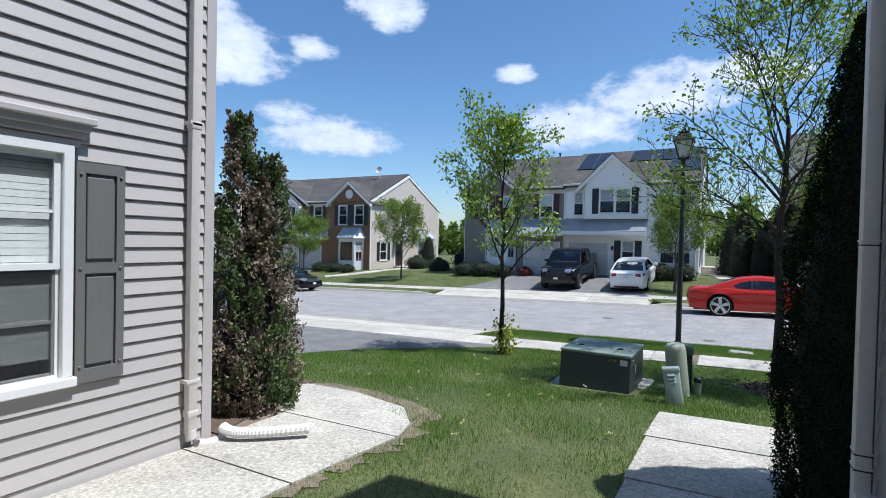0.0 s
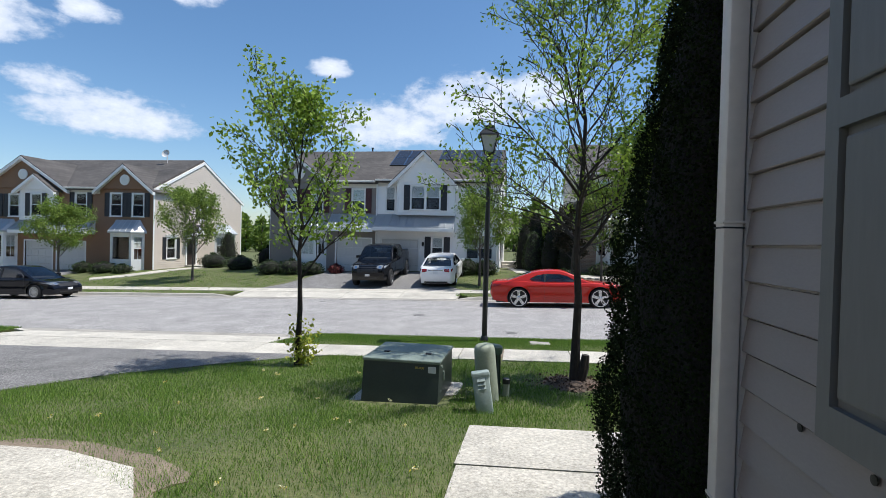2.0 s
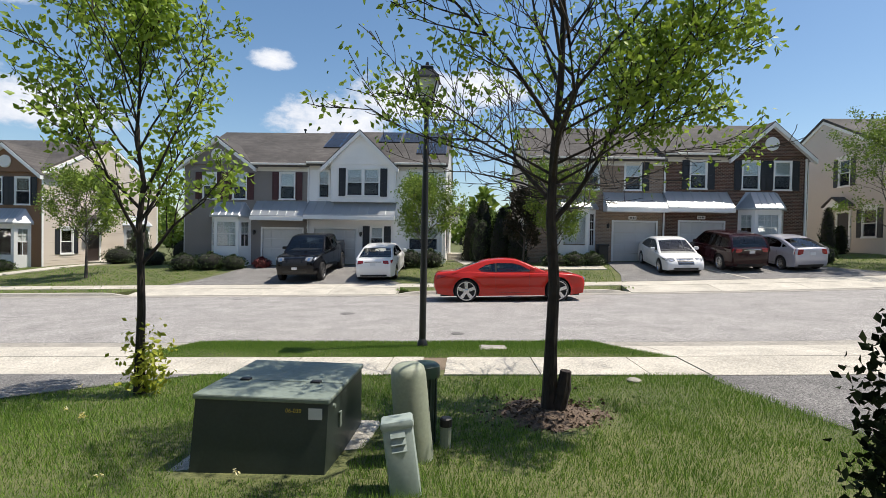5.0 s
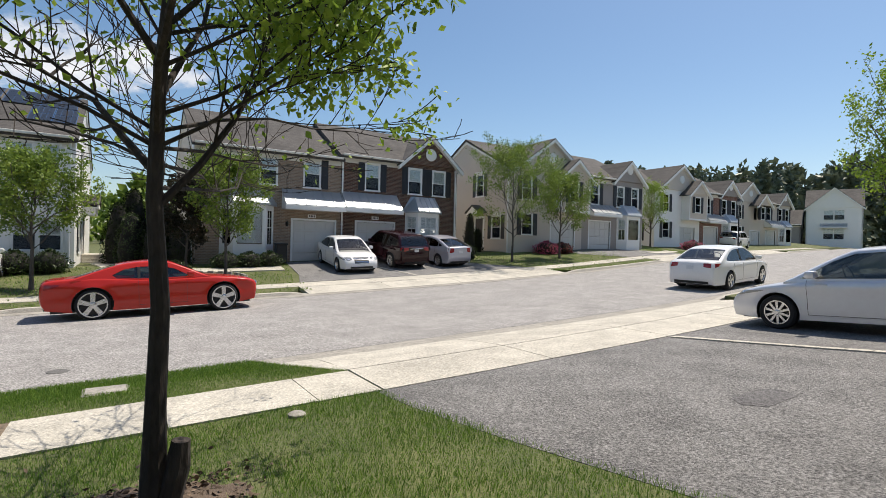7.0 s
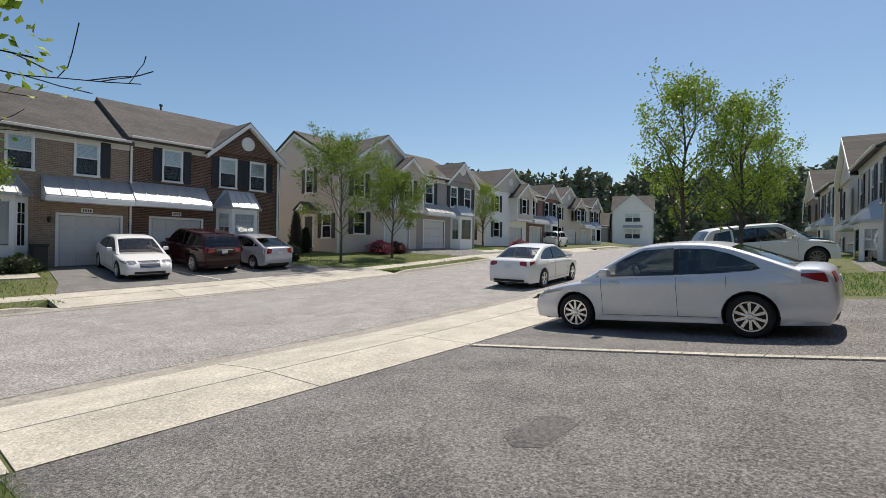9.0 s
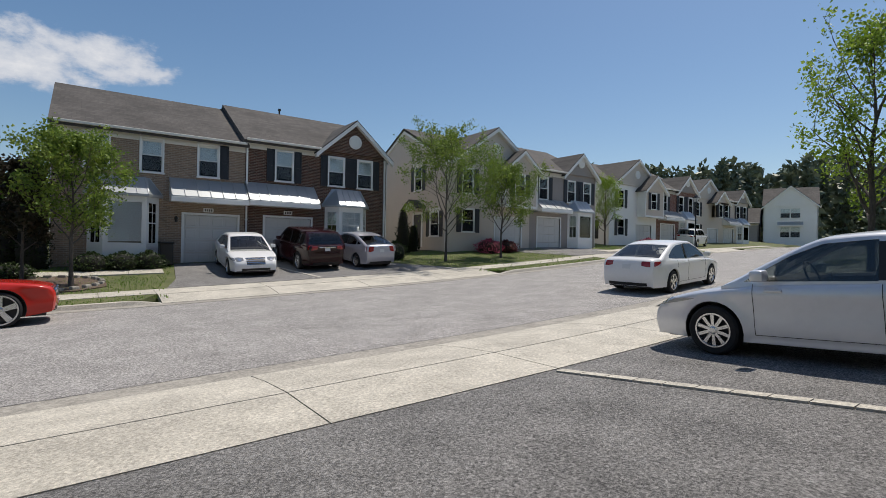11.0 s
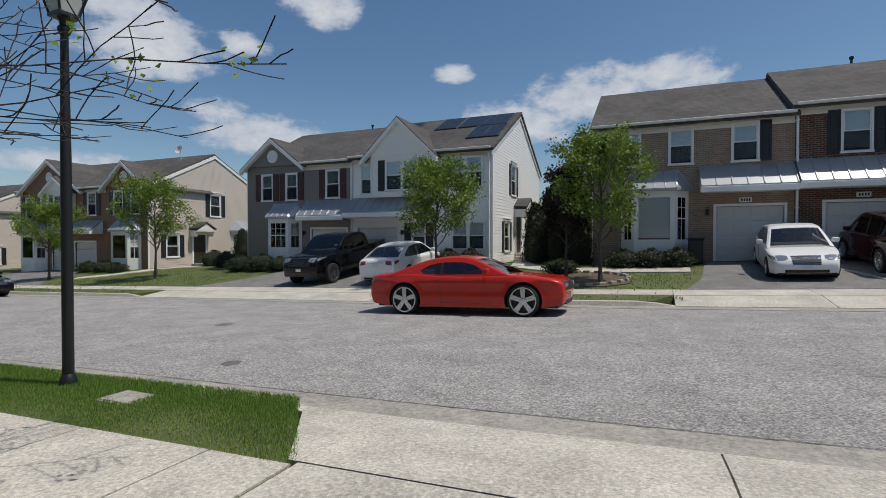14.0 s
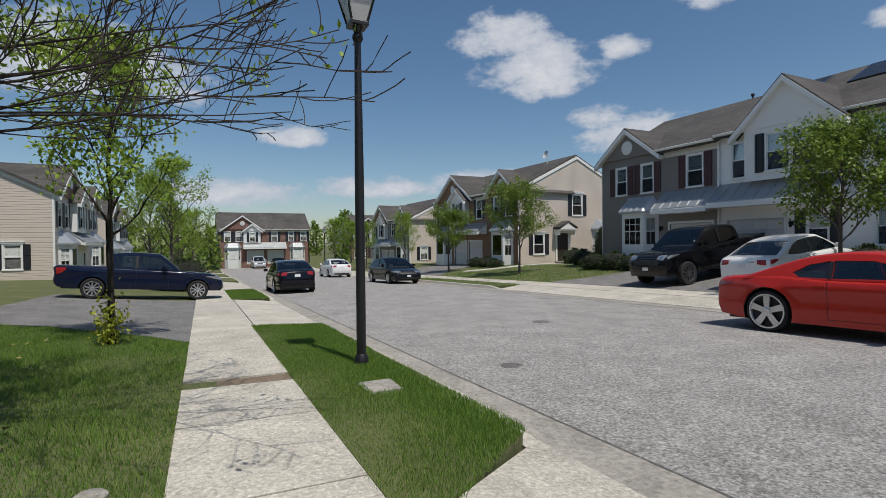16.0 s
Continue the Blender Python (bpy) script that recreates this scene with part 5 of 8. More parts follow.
duplex(T(22.1, 23.08, 0), "tall beige sided duplex house with several gables", [(0, 7.0, BEIGE_SIDING, True, 7.3), (7.0, 14.0, GREY_BEIGE, True, 7.4)], 14.0, 10, holes_side=[("L", 6.4, 5.6, 0.8, 1.5), ("L", 8.3, 2.6, 0.9, 1.5)], extras=beige_extra, **BEIGE_SPEC)
duplex(T(40.5, 25.0, 0.35), "pale grey duplex house further up the street", [(0, 7.0, WHITE_SIDING, True, 7.3), (7.0, 14.0, BRICK_RED, False, 7.4)], 14.0, 10, holes_side=[("L", 7.0, 5.6, 0.8, 1.5), ("L", 7.6, 2.6, 0.9, 1.5)], **{**BEIGE_SPEC, "side_mat": WHITE_SIDING})
duplex(T(59, 28.0, 0.7), "beige duplex house far up the street", [(0, 7.0, BEIGE_SIDING, False, 7.3), (7.0, 14.0, BEIGE_SIDING, False, 7.4)], 14.0, 10, side_left=False, side_right=False, **{k: v for k, v in BEIGE_SPEC.items() if k not in ("bumps",)})
# houses that close both ends of the street
END = dict(side_mat=WHITE_SIDING, E=6.3, R=9.5, base=-1.4, gables=[(0.0, 7.2, 6.3, 9.5, -0.12, WHITE_SIDING, None, False)],
           windows=[(2.3, 4.4, 2.6, 1.5, None, True), (2.3, 1.3, 2.6, 1.7, None, True)], awnings=[(1.9, 5.3, 3.3, 3.8, 0.6)])
duplex(T(94.3, 34.8, 3.2) @ RZ(-70), "white gabled house at the end of the street", [(0, 7.2, WHITE_SIDING, False, 6.3)], 7.2, 9, side_left=False, side_right=False, **END)
duplex(T(91.6, 41.5, 3.2) @ RZ(-70), "low grey garage wing beside the end house", [(0, 6.6, GREY_BEIGE, False, 3.6)], 6.6, 8, side_left=False, side_right=False, side_mat=GREY_BEIGE, E=3.6, R=6.2, base=-1.4, garages=[(1.6, 5.2, 0.0, 2.4)])
RED_SPEC = dict(side_mat=BEIGE_SIDING, E=5.6, R=8.4, base=-1.5, gables=[(0.5, 6.6, 5.6, 7.8, -0.12, BRICK_RED, 6.5, False), (3.6, 6.3, 5.4, 6.5, -0.5, WHITE_SIDING, None, False)], bumps=[(3.7, 6.2, 3.4, 5.4, 0.4, WHITE_SIDING)],
                windows=[(0.9, 3.7, 0.85, 1.5, SHUTTER_BLACK), (2.6, 3.7, 0.85, 1.5, SHUTTER_BLACK), (4.6, 3.6, 0.8, 1.45, SHUTTER_BLACK, False, -0.42), (8.0, 3.7, 0.85, 1.5, SHUTTER_BLACK), (10.6, 3.7, 0.85, 1.5, SHUTTER_BLACK), (12.6, 3.7, 0.85, 1.5, SHUTTER_BLACK)],
                garages=[(4.3, 6.6, 0.0, 2.1), (7.4, 9.7, 0.0, 2.1)], awnings=[(3.6, 10.2, 2.7, 3.5, 0.9)], bays=[(0.9, 3.3, 0.7, 2.7, 3.4, 0.6, None, WHITE, -1.5), (10.8, 13.2, 0.7, 2.7, 3.4, 0.6, None, WHITE, -1.5)])
duplex(T(-80, 5.2, -1.5) @ RZ(90), "red brick duplex facing down the end of the street", [(0, 14, BRICK_RED, False, 5.6)], 14, 10, side_left=False, side_right=False, **RED_SPEC)
duplex(T(-82, 26.5, -1.5) @ RZ(90), "red brick duplex behind street trees at the far junction", [(0, 14, BRICK_RED, False, 5.6)], 14, 10, side_left=False, side_right=False, **RED_SPEC)
# neighbours on this side of the street
duplex(T(-31.5, -5.0, -0.55) @ RZ(180), "beige sided duplex beyond the parked pickup", [(0, 13.6, BEIGE_SIDING, True, 5.38)], 13.6, 10.6, holes_side=[("L", 8.2, 0.9, 0.8, 1.4)], side_right=False, **BROWN_SPEC)
duplex(T(-50.5, -5.0, -1.0) @ RZ(180), "distant duplex on the driveway side of the street", [(0, 13.6, WHITE_SIDING, False, 5.38)], 13.6, 10.6, side_left=False, side_right=False, **BROWN_SPEC)
duplex(T(40.6, -0.75, -1.3) @ RZ(187.7), "cream sided house beside a driveway", [(0, 13.6, BEIGE_SIDING, True, 7.4)], 13.6, 10, side_right=False, **{**BEIGE_SPEC, "bumps": (), "gables": BEIGE_SPEC["gables"][:1]})
duplex(T(58, 2.2, -0.6) @ RZ(190.5), "brick and cream house further along the curve", [(0, 13.6, BRICK_TAN, False, 7.4)], 13.6, 10, side_left=False, **{**BEIGE_SPEC, "bumps": (), "gables": BEIGE_SPEC["gables"][:1]})

# ---- the two houses beside the camera ----
TO_EAST = lambda x_, y_: Matrix(((0, -1, 0, x_), (1, 0, 0, y_), (0, 0, 1, 0), (0, 0, 0, 1)))
TO_WEST = lambda x_, y_: Matrix(((0, 1, 0, x_), (-1, 0, 0, y_), (0, 0, 1, 0), (0, 0, 0, 1)))


def board(L, pitch):
    """One lapped board with its rounded butt edge."""
    g_ = Geo()
    pr = [(0.0, 0.0), (-0.025, 0.0), (-0.03, 0.004), (-0.029, 0.011), (-0.012, pitch - 0.009), (0.0, pitch - 0.009)]
    return g_.prism(pr, "x", 0, L)


def near_house(name, label, mm, L, z0, top, holes, pitch, front, x_sign, boards=NEAR_SIDING):
    """A side wall of separate boards facing the gap, with plain closing walls and a roof behind."""
    h = thing(name, Matrix(), label, "house", "houses beside the path")
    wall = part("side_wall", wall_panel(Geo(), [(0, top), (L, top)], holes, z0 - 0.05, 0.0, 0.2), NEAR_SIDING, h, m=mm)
    n, cache = int((top - z0) / pitch), {}
    for k in range(n):
        z = z0 + k * pitch
        zm = z + pitch / 2
        cuts = [(0.1, L)]
        for q in holes:
            if q[2] - 0.1 < zm < q[3] + 0.1:
                cuts = [c for a, b in cuts for c in ((a, min(b, q[0] - 0.1)), (max(a, q[1] + 0.1), b)) if c[1] - c[0] > 0.02]
        for a, b in cuts:
            key = round(b - a, 3)
            if key not in cache:
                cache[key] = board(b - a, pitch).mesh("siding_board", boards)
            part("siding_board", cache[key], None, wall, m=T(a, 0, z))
    return h, wall


# left-hand house: wall at x = -4, front corner at y = -5.12
ml = TO_EAST(-4.0, -17.0)
yl = lambda y: y + 17.0
hole_l = (yl(-7.25), yl(-6.33), 1.36, 2.98)
hl, wl_ = near_house("house", "greige lap-sided house with grey shutters in sunlight", ml, yl(-5.12) - 0.0, 0.513, 6.3, [hole_l], 0.1282, -5.12, 1)
window(hl, hole_l[0], hole_l[2], 0.92, 1.62, ml @ T(0, -0.02, 0), cols=2, rows=2, blind=0.9, casing=0.07)
crown = Geo()
for k, (dy, z_) in enumerate(((0.05, 3.04), (0.075, 3.1), (0.1, 3.15), (0.13, 3.2))):
    crown.cbox(hole_l[0] - 0.1 - dy * 0.6, hole_l[1] + 0.07 + dy * 0.9, -dy, 0.0, z_, z_ + 0.055, 0.01)
part("window_crown", crown, NEAR_SIDING, hl, m=ml)
shutter(hl, yl(-6.25), 1.3, 0.34, 1.64, SHUTTER_GREY, ml @ T(0, -0.02, 0))
shutter(hl, yl(-7.67), 1.3, 0.34, 1.64, SHUTTER_GREY, ml @ T(0, -0.02, 0))
sc = Geo()
for zz in (1.42, 2.15, 2.85):
    for yy in (-6.22, -5.94):
        sc.lathe([(0.012, 0), (0.012, 0.006), (0.006, 0.012)], 8, T(yl(yy), -0.058, zz) @ RX(90))
part("screw", sc, SHUTTER_GREY, hl, m=ml)
part("corner_board", Geo().cbox(yl(-5.2), yl(-5.1), -0.035, 0.0, 0.5, 6.3, 0.006).cbox(yl(-5.12), yl(-5.1), -0.03, 0.1, 0.5, 6.3, 0.006), NEAR_SIDING, hl, m=ml)
ds = Geo()
y_ = yl(-5.33)
ds.cbox(y_ - 0.055, y_ + 0.035, -0.115, -0.04, 0.66, 6.2, 0.012)
for zz in (1.1, 3.38, 5.0):
    ds.cbox(y_ - 0.075, y_ + 0.05, -0.12, 0.0, zz, zz + 0.035, 0.004)
for zz in (0.8, 3.35):
    ds.cbox(y_ - 0.06, y_ + 0.04, -0.12, -0.035, zz, zz + 0.06, 0.006)
ds.tube([(y_ - 0.01, -0.078, 0.68), (y_ - 0.005, -0.085, 0.6), (y_ + 0.03, -0.1, 0.54), (y_ + 0.12, -0.115, 0.51), (y_ + 0.3, -0.12, 0.5)], [0.05, 0.05, 0.052, 0.052, 0.05], 10)
part("downspout", ds, NEAR_TRIM, hl, "cream metal downspout with an elbow", smooth=True, m=ml)
# rough painted stone below the boards
fs = part("foundation", wall_panel(Geo(), [(0, 0.5), (yl(-5.14), 0.5)], [], -0.2, 0.012, 0.2), STONE_WHITE, hl, m=ml)
rs2 = random.Random(8)
for r in range(4):
    xx = yl(-8.6) + rs2.uniform(0, 0.1)
    while xx < yl(-5.22):
        w = rs2.uniform(0.14, 0.3)
        part("stone", Geo().cbox(xx + 0.006, min(xx + w, yl(-5.14)) - 0.006, -0.02 - rs2.uniform(0, 0.012), 0.02, 0.5 - 0.085 * (r + 1) + 0.005, 0.5 - 0.085 * r - 0.005, 0.012), STONE_WHITE, fs)
        xx += w
part("front_wall", wall_panel(Geo(), [(-18.6, 6.3), (-4.2, 6.3)], [], -0.6, -5.3, -5.12), NEAR_SIDING, hl)
part("back_wall", wall_panel(Geo(), [(-18.6, 6.3), (-4.0, 6.3)], [], -0.6, -17.2, -17.0), NEAR_SIDING, hl)
part("far_wall", Geo().box(-18.8, -18.6, -17.2, -5.12, -0.6, 6.3), NEAR_SIDING, hl)
part("roof", gable_roof(Geo(), -18.7, -4.0, -17.1, -5.12, 6.3, 9.2), SHINGLE, hl)

# right-hand house: wall at x = 0.88, front corner at y = -4.66
mr_ = TO_WEST(0.92, -4.69)
yr = lambda y: -4.69 - y
hole_r = (yr(-5.86), yr(-6.8), 1.9, 3.52)
# Same siding as opposite, with this wall's shade darkened into its board colour.
hr, wr_ = near_house("house", "greige lap-sided house with grey shutters in shade", mr_, 12.3, 0.582, 6.5, [hole_r], 0.138, -4.66, -1, mat("shaded_greige_siding", (0.27, 0.24, 0.232), 0.55, var=0.06, vscale=0.9, fine=50, bump=0.12, bdist=0.002, rnd=0.03, squash=(1, 0.25, 3)))
window(hr, hole_r[0], hole_r[2], 0.94, 1.62, mr_ @ T(0, -0.02, 0), cols=2, rows=2, blind=0, casing=0.035)
shutter(hr, yr(-5.34), 1.84, 0.44, 1.72, SHUTTER_GREY, mr_ @ T(0, -0.02, 0))
shutter(hr, hole_r[1] + 0.07, 1.84, 0.44, 1.72, SHUTTER_GREY, mr_ @ T(0, -0.02, 0))
part("corner_board", Geo().cbox(-0.02, 0.1, -0.035, 0.0, 0.5, 6.5, 0.006), NEAR_SIDING, hr, m=mr_)
holes_ = Geo()
for yy, zz in ((-5.194, 1.81), (-5.525, 1.8)):
    holes_.lathe([(0.014, 0), (0.014, 0.004), (0.005, 0.005)], 8, T(yr(yy), -0.02, zz) @ RX(90))
part("drilled_hole", holes_, DARK_TRIM, hr, m=mr_)
ds = Geo()
y_ = 0.07
ds.cbox(y_ - 0.05, y_ + 0.04, -0.115, -0.04, 0.75, 6.4, 0.012)
for zz in (1.28, 1.36, 2.46):
    ds.cbox(y_ - 0.054, y_ + 0.044, -0.119, -0.036, zz, zz + 0.012, 0.004)
for zz in (1.12, 3.9):
    ds.cbox(y_ - 0.06, y_ + 0.07, -0.11, 0.0, zz, zz + 0.04, 0.004)
ds.tube([(y_, -0.08, 0.78), (y_ - 0.02, -0.085, 0.7), (y_ - 0.1, -0.1, 0.66), (y_ - 0.3, -0.1, 0.65)], [0.05] * 4, 10)
part("downspout", ds, NEAR_TRIM, hr, "cream metal downspout with two thin dark bands", smooth=True, m=mr_)
for zz in (1.275, 1.355, 2.445, 2.465):
    part("band", Geo().cbox(y_ - 0.053, y_ + 0.043, -0.118, -0.037, zz - 0.004, zz + 0.003, 0.001), DARK_TRIM, hr, m=mr_)
part("front_wall", wall_panel(Geo(), [(1.1, 6.5), (15.5, 6.5)], [(4.9, 7.3, 0.6, 2.8), (9.0, 11.4, 0.7, 2.9)], -0.3, -4.86, -4.66), BRICK_RED, hr)
quoin = part("brick_return", Geo().box(0.9, 1.1, -4.655, -4.58, 0.4, 6.4), mat("mortar", (0.42, 0.38, 0.33), 0.9, bump=0.3), hr)
brick_me = Geo().cbox(0.0, 0.2, -0.1, 0.0, 0.0, 0.062, 0.006).mesh("brick", mat("single_brick", (0.2, 0.075, 0.05), 0.85, var=0.25, vscale=9, fine=60, bump=0.5, rnd=0.3))
for k in range(80):
    part("brick", brick_me, None, quoin, m=T(0.892 + (0.05 if k % 2 else 0.0), -4.566, 0.42 + 0.0745 * k))
mg = Matrix(((-1, 0, 0, 0), (0, -1, 0, -4.66), (0, 0, 1, 0), (0, 0, 0, 1)))
garage_door(hr, -7.3, -4.9, 0.6, 2.8, mg)
garage_door(hr, -11.4, -9.0, 0.7, 2.9, mg)
part("back_wall", wall_panel(Geo(), [(0.88, 6.5), (15.5, 6.5)], [], -0.3, -17.2, -17.0), NEAR_SIDING, hr)
part("far_wall", Geo().box(15.5, 15.7, -17.2, -4.66, -0.3, 6.5), NEAR_SIDING, hr)
part("roof", gable_roof(Geo(), 0.9, 15.6, -17.1, -4.66, 6.5, 9.4), SHINGLE, hr)

# ---- street furniture ----


def lamp_post(m, label):
    h = thing("street_lamp", m, label, "street lamp", "street lamps")
    part("base", Geo().lathe([(0.1, -0.3), (0.1, 0.02), (0.085, 0.1), (0.062, 0.14)], 16), BLACK_IRON, h, smooth=True)
    part("post", Geo().lathe([(0.062, 0.1), (0.06, 2.4), (0.042, 4.15), (0.045, 4.2)], 16), BLACK_IRON, h, smooth=True)
    part("collar", Geo().lathe([(0.045, 4.15), (0.07, 4.2), (0.07, 4.24), (0.045, 4.27), (0.06, 4.32), (0.08, 4.36)], 12), BLACK_IRON, h, smooth=True)
    part("crossbar", Geo().tube([(-0.2, 0, 4.2), (0.2, 0, 4.2)], [0.012, 0.012], 6), BLACK_IRON, h)
    cage = Geo()
    lo, hi, z0, z1 = 0.1, 0.2, 4.37, 4.78
    for sx, sy in ((-1, -1), (1, -1), (1, 1), (-1, 1)):
        cage.tube([(sx * lo, sy * lo, z0), (sx * hi, sy * hi, z1)], [0.014, 0.014], 5)
    cage.cbox(-lo - 0.02, lo + 0.02, -lo - 0.02, lo + 0.02, z0 - 0.02, z0 + 0.03, 0.008)
    lan = part("lantern", cage, BLACK_IRON, h)
    part("roof", Geo().lathe([(0.33, 4.77), (0.31, 4.81), (0.16, 4.95), (0.16, 5.0), (0.05, 5.04), (0.03, 5.1)], 4, RZ(45)), BLACK_IRON, lan)
    for k in range(4):
        g_ = Geo().add([(-lo + 0.015, -lo, z0 + 0.03), (lo - 0.015, -lo, z0 + 0.03), (hi - 0.015, -hi, z1), (-hi + 0.015, -hi, z1), (-lo + 0.015, -lo + 0.006, z0 + 0.03), (lo - 0.015, -lo + 0.006, z0 + 0.03), (hi - 0.015, -hi + 0.006, z1), (-hi + 0.015, -hi + 0.006, z1)],
                       [(0, 1, 2, 3), (5, 4, 7, 6), (0, 3, 7, 4), (1, 5, 6, 2), (3, 2, 6, 7), (0, 4, 5, 1)], RZ(90 * k))
        part("pane", g_, LAMP_GLASS, lan, "frosted lantern pane")
    return h


lp = lamp_post(T(-0.72, 4.78, road_z(-0.7) + 0.14), "black iron street lamp with a square lantern, on the verge")
for x, y in ((50.5, 18.0), (-52, 15.6)):
    copy_thing(lp, T(x, y + bend(x), road_z(x) + 0.14))

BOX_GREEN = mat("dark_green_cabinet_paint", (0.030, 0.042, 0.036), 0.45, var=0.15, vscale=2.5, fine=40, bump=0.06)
# Lid, latch and bolt colour, much paler than the cabinet sides.
BOX_TOP = mat("pale_green_cabinet_paint", (0.19, 0.23, 0.195), 0.55, var=0.2, vscale=2.5, fine=30, bump=0.08)
PED_GREEN = mat("pale_green_plastic", (0.29, 0.32, 0.24), 0.55, var=0.12, vscale=3, fine=40, bump=0.06)
PED_GREY = mat("weathered_grey_green_plastic", (0.30, 0.36, 0.33), 0.55, var=0.1, vscale=4, fine=40, bump=0.06)
PED_DARK = mat("dark_green_plastic", (0.020, 0.038, 0.028), 0.5, var=0.12, bump=0.05)
tf = thing("transformer_cabinet", T(-1.42, -0.12, 0.235) @ RZ(-1.5), "dark green steel transformer cabinet on a concrete pad", "transformer")
part("pad", Geo().cbox(-0.68, 0.66, -0.78, 0.62, -0.3, 0.05, 0.02), CONCRETE, tf)
b_ = Geo()
b_.add([(-0.5, -0.6, 0.05), (0.5, -0.6, 0.05), (0.5, 0.52, 0.05), (-0.5, 0.52, 0.05), (-0.5, -0.52, 0.585), (0.5, -0.52, 0.585), (0.5, 0.5, 0.585), (-0.5, 0.5, 0.585)], [(0, 3, 2, 1), (4, 5, 6, 7), (0, 1, 5, 4), (1, 2, 6, 5), (2, 3, 7, 6), (3, 0, 4, 7)])
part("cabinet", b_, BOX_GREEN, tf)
lid_ = part("lid", Geo().cbox(-0.515, 0.515, -0.54, 0.52, 0.57, 0.61, 0.012).cbox(-0.5, 0.5, -0.14, -0.13, 0.605, 0.614, 0.002), BOX_TOP, tf, "pale green lid")
for x in (-0.3, 0.28):
    part("hinge", Geo().cbox(x - 0.04, x + 0.04, -0.165, -0.105, 0.605, 0.625, 0.006), DARK_TRIM, lid_)
part("label", Geo().box(0.36, 0.46, -0.5385, -0.532, 0.46, 0.54, RX(0)), PLATE, tf, "pale blank sticker", m=T(0, 0.0, 0) @ T(0, -0.005, 0))
tcu = bpy.data.curves.new("cabinet_number", "FONT")
tcu.body, tcu.size, tcu.extrude = "06-038", 0.042, 0.001
tcu.materials.append(mat("yellow_marking", (0.5, 0.36, 0.05), 0.6, bump=0.0))
tob = new("cabinet_number", tcu)
tob.parent, tob.matrix_local = tf, T(0.19, -0.547, 0.505) @ RX(81.5)
tagged(tob, "small yellow stencilled number")
part("latch", Geo().cbox(0.5, 0.515, -0.25, -0.2, 0.3, 0.42, 0.004), BOX_TOP, tf)
part("bolt", Geo().lathe([(0.016, 0), (0.016, 0.02)], 8, T(0.5, -0.4, 0.52) @ RY(90)), BOX_TOP, tf)

p1 = thing("utility_pedestal", T(-0.33, -0.38, 0.36) @ RY(-5) @ RX(4), "tall pale green rounded telecom pedestal leaning in grass", "pedestal", "utility pedestals")
part("cover", Geo().lathe([(0.14, -0.2), (0.145, 0.0), (0.135, 0.62), (0.125, 0.67), (0.1, 0.695), (0.05, 0.705), (0.01, 0.707)], 24), PED_GREEN, p1, smooth=True)
part("keyhole", Geo().lathe([(0.012, 0), (0.012, 0.006)], 8, T(0.02, -0.138, 0.36) @ RX(90)), DARK_TRIM, p1)
p2 = thing("utility_pedestal", T(-0.33, -0.98, 0.40) @ RY(-9) @ RX(-4) @ RZ(8), "short grey-green louvred pedestal tilted in the grass", "pedestal", "utility pedestals")
part("cover", Geo().cbox(-0.1, 0.1, -0.09, 0.09, -0.2, 0.42, 0.03), PED_GREY, p2, smooth=True)
part("cap", Geo().cbox(-0.108, 0.108, -0.098, 0.098, 0.38, 0.44, 0.02), PED_GREY, p2, smooth=True)
for k in range(3):
    part("louvre", Geo().prism([(-0.09, 0.25 + k * 0.045), (-0.112, 0.25 + k * 0.045), (-0.09, 0.285 + k * 0.045)], "x", -0.05, 0.045), PED_GREY, p2)
p3 = thing("utility_pedestal", T(-0.29, -0.02, 0.32), "dark green ribbed pedestal with a rounded cap", "pedestal", "utility pedestals")
part("body", Geo().lathe([(0.1, -0.2), (0.1, 0.56)], 10), PED_DARK, p3)
part("cap", Geo().lathe([(0.125, 0.54), (0.13, 0.58), (0.125, 0.63), (0.1, 0.65), (0.01, 0.655)], 20), mat("green_cap_plastic", (0.045, 0.085, 0.06), 0.4, bump=0.04), p3, smooth=True)
for k in range(2):
    part("louvre", Geo().prism([(-0.1, 0.2 + k * 0.16), (-0.125, 0.2 + k * 0.16), (-0.1, 0.24 + k * 0.16)], "x", -0.04, 0.04), PED_GREEN, p3)
for a in range(10):
    part("rib", Geo().box(0.095, 0.108, -0.008, 0.008, -0.1, 0.54, RZ(36 * a + 18)), PED_DARK, p3)
cp = thing("marker_cap", T(-0.1, -0.12, 0.36), "small capped grey pipe standing in the lawn", "pipe")
part("pipe", Geo().lathe([(0.045, -0.1), (0.045, 0.14)], 12), PED_GREEN, cp)
part("cap", Geo().lathe([(0.052, 0.12), (0.052, 0.18), (0.04, 0.19)], 12), DARK_TRIM, cp)
vl = thing("valve_lid", T(0.55, 4.62, road_z(0.55) + 0.15), "square grey concrete meter lid set in the verge", "meter lid")
part("lid", Geo().cbox(-0.22, 0.22, -0.16, 0.16, -0.08, 0.02, 0.012), KERB, vl)
part("rim", Geo().cbox(-0.25, 0.25, -0.19, 0.19, -0.08, 0.008, 0.008), KERB, vl)
cv = thing("valve_lid", T(2.24, 2.35, land(2.24, 2.35)), "round pale cleanout cover in the grass", "valve cover")
part("lid", Geo().lathe([(0.09, -0.05), (0.09, 0.03), (0.07, 0.045), (0.01, 0.05)], 16), KERB, cv, smooth=True)
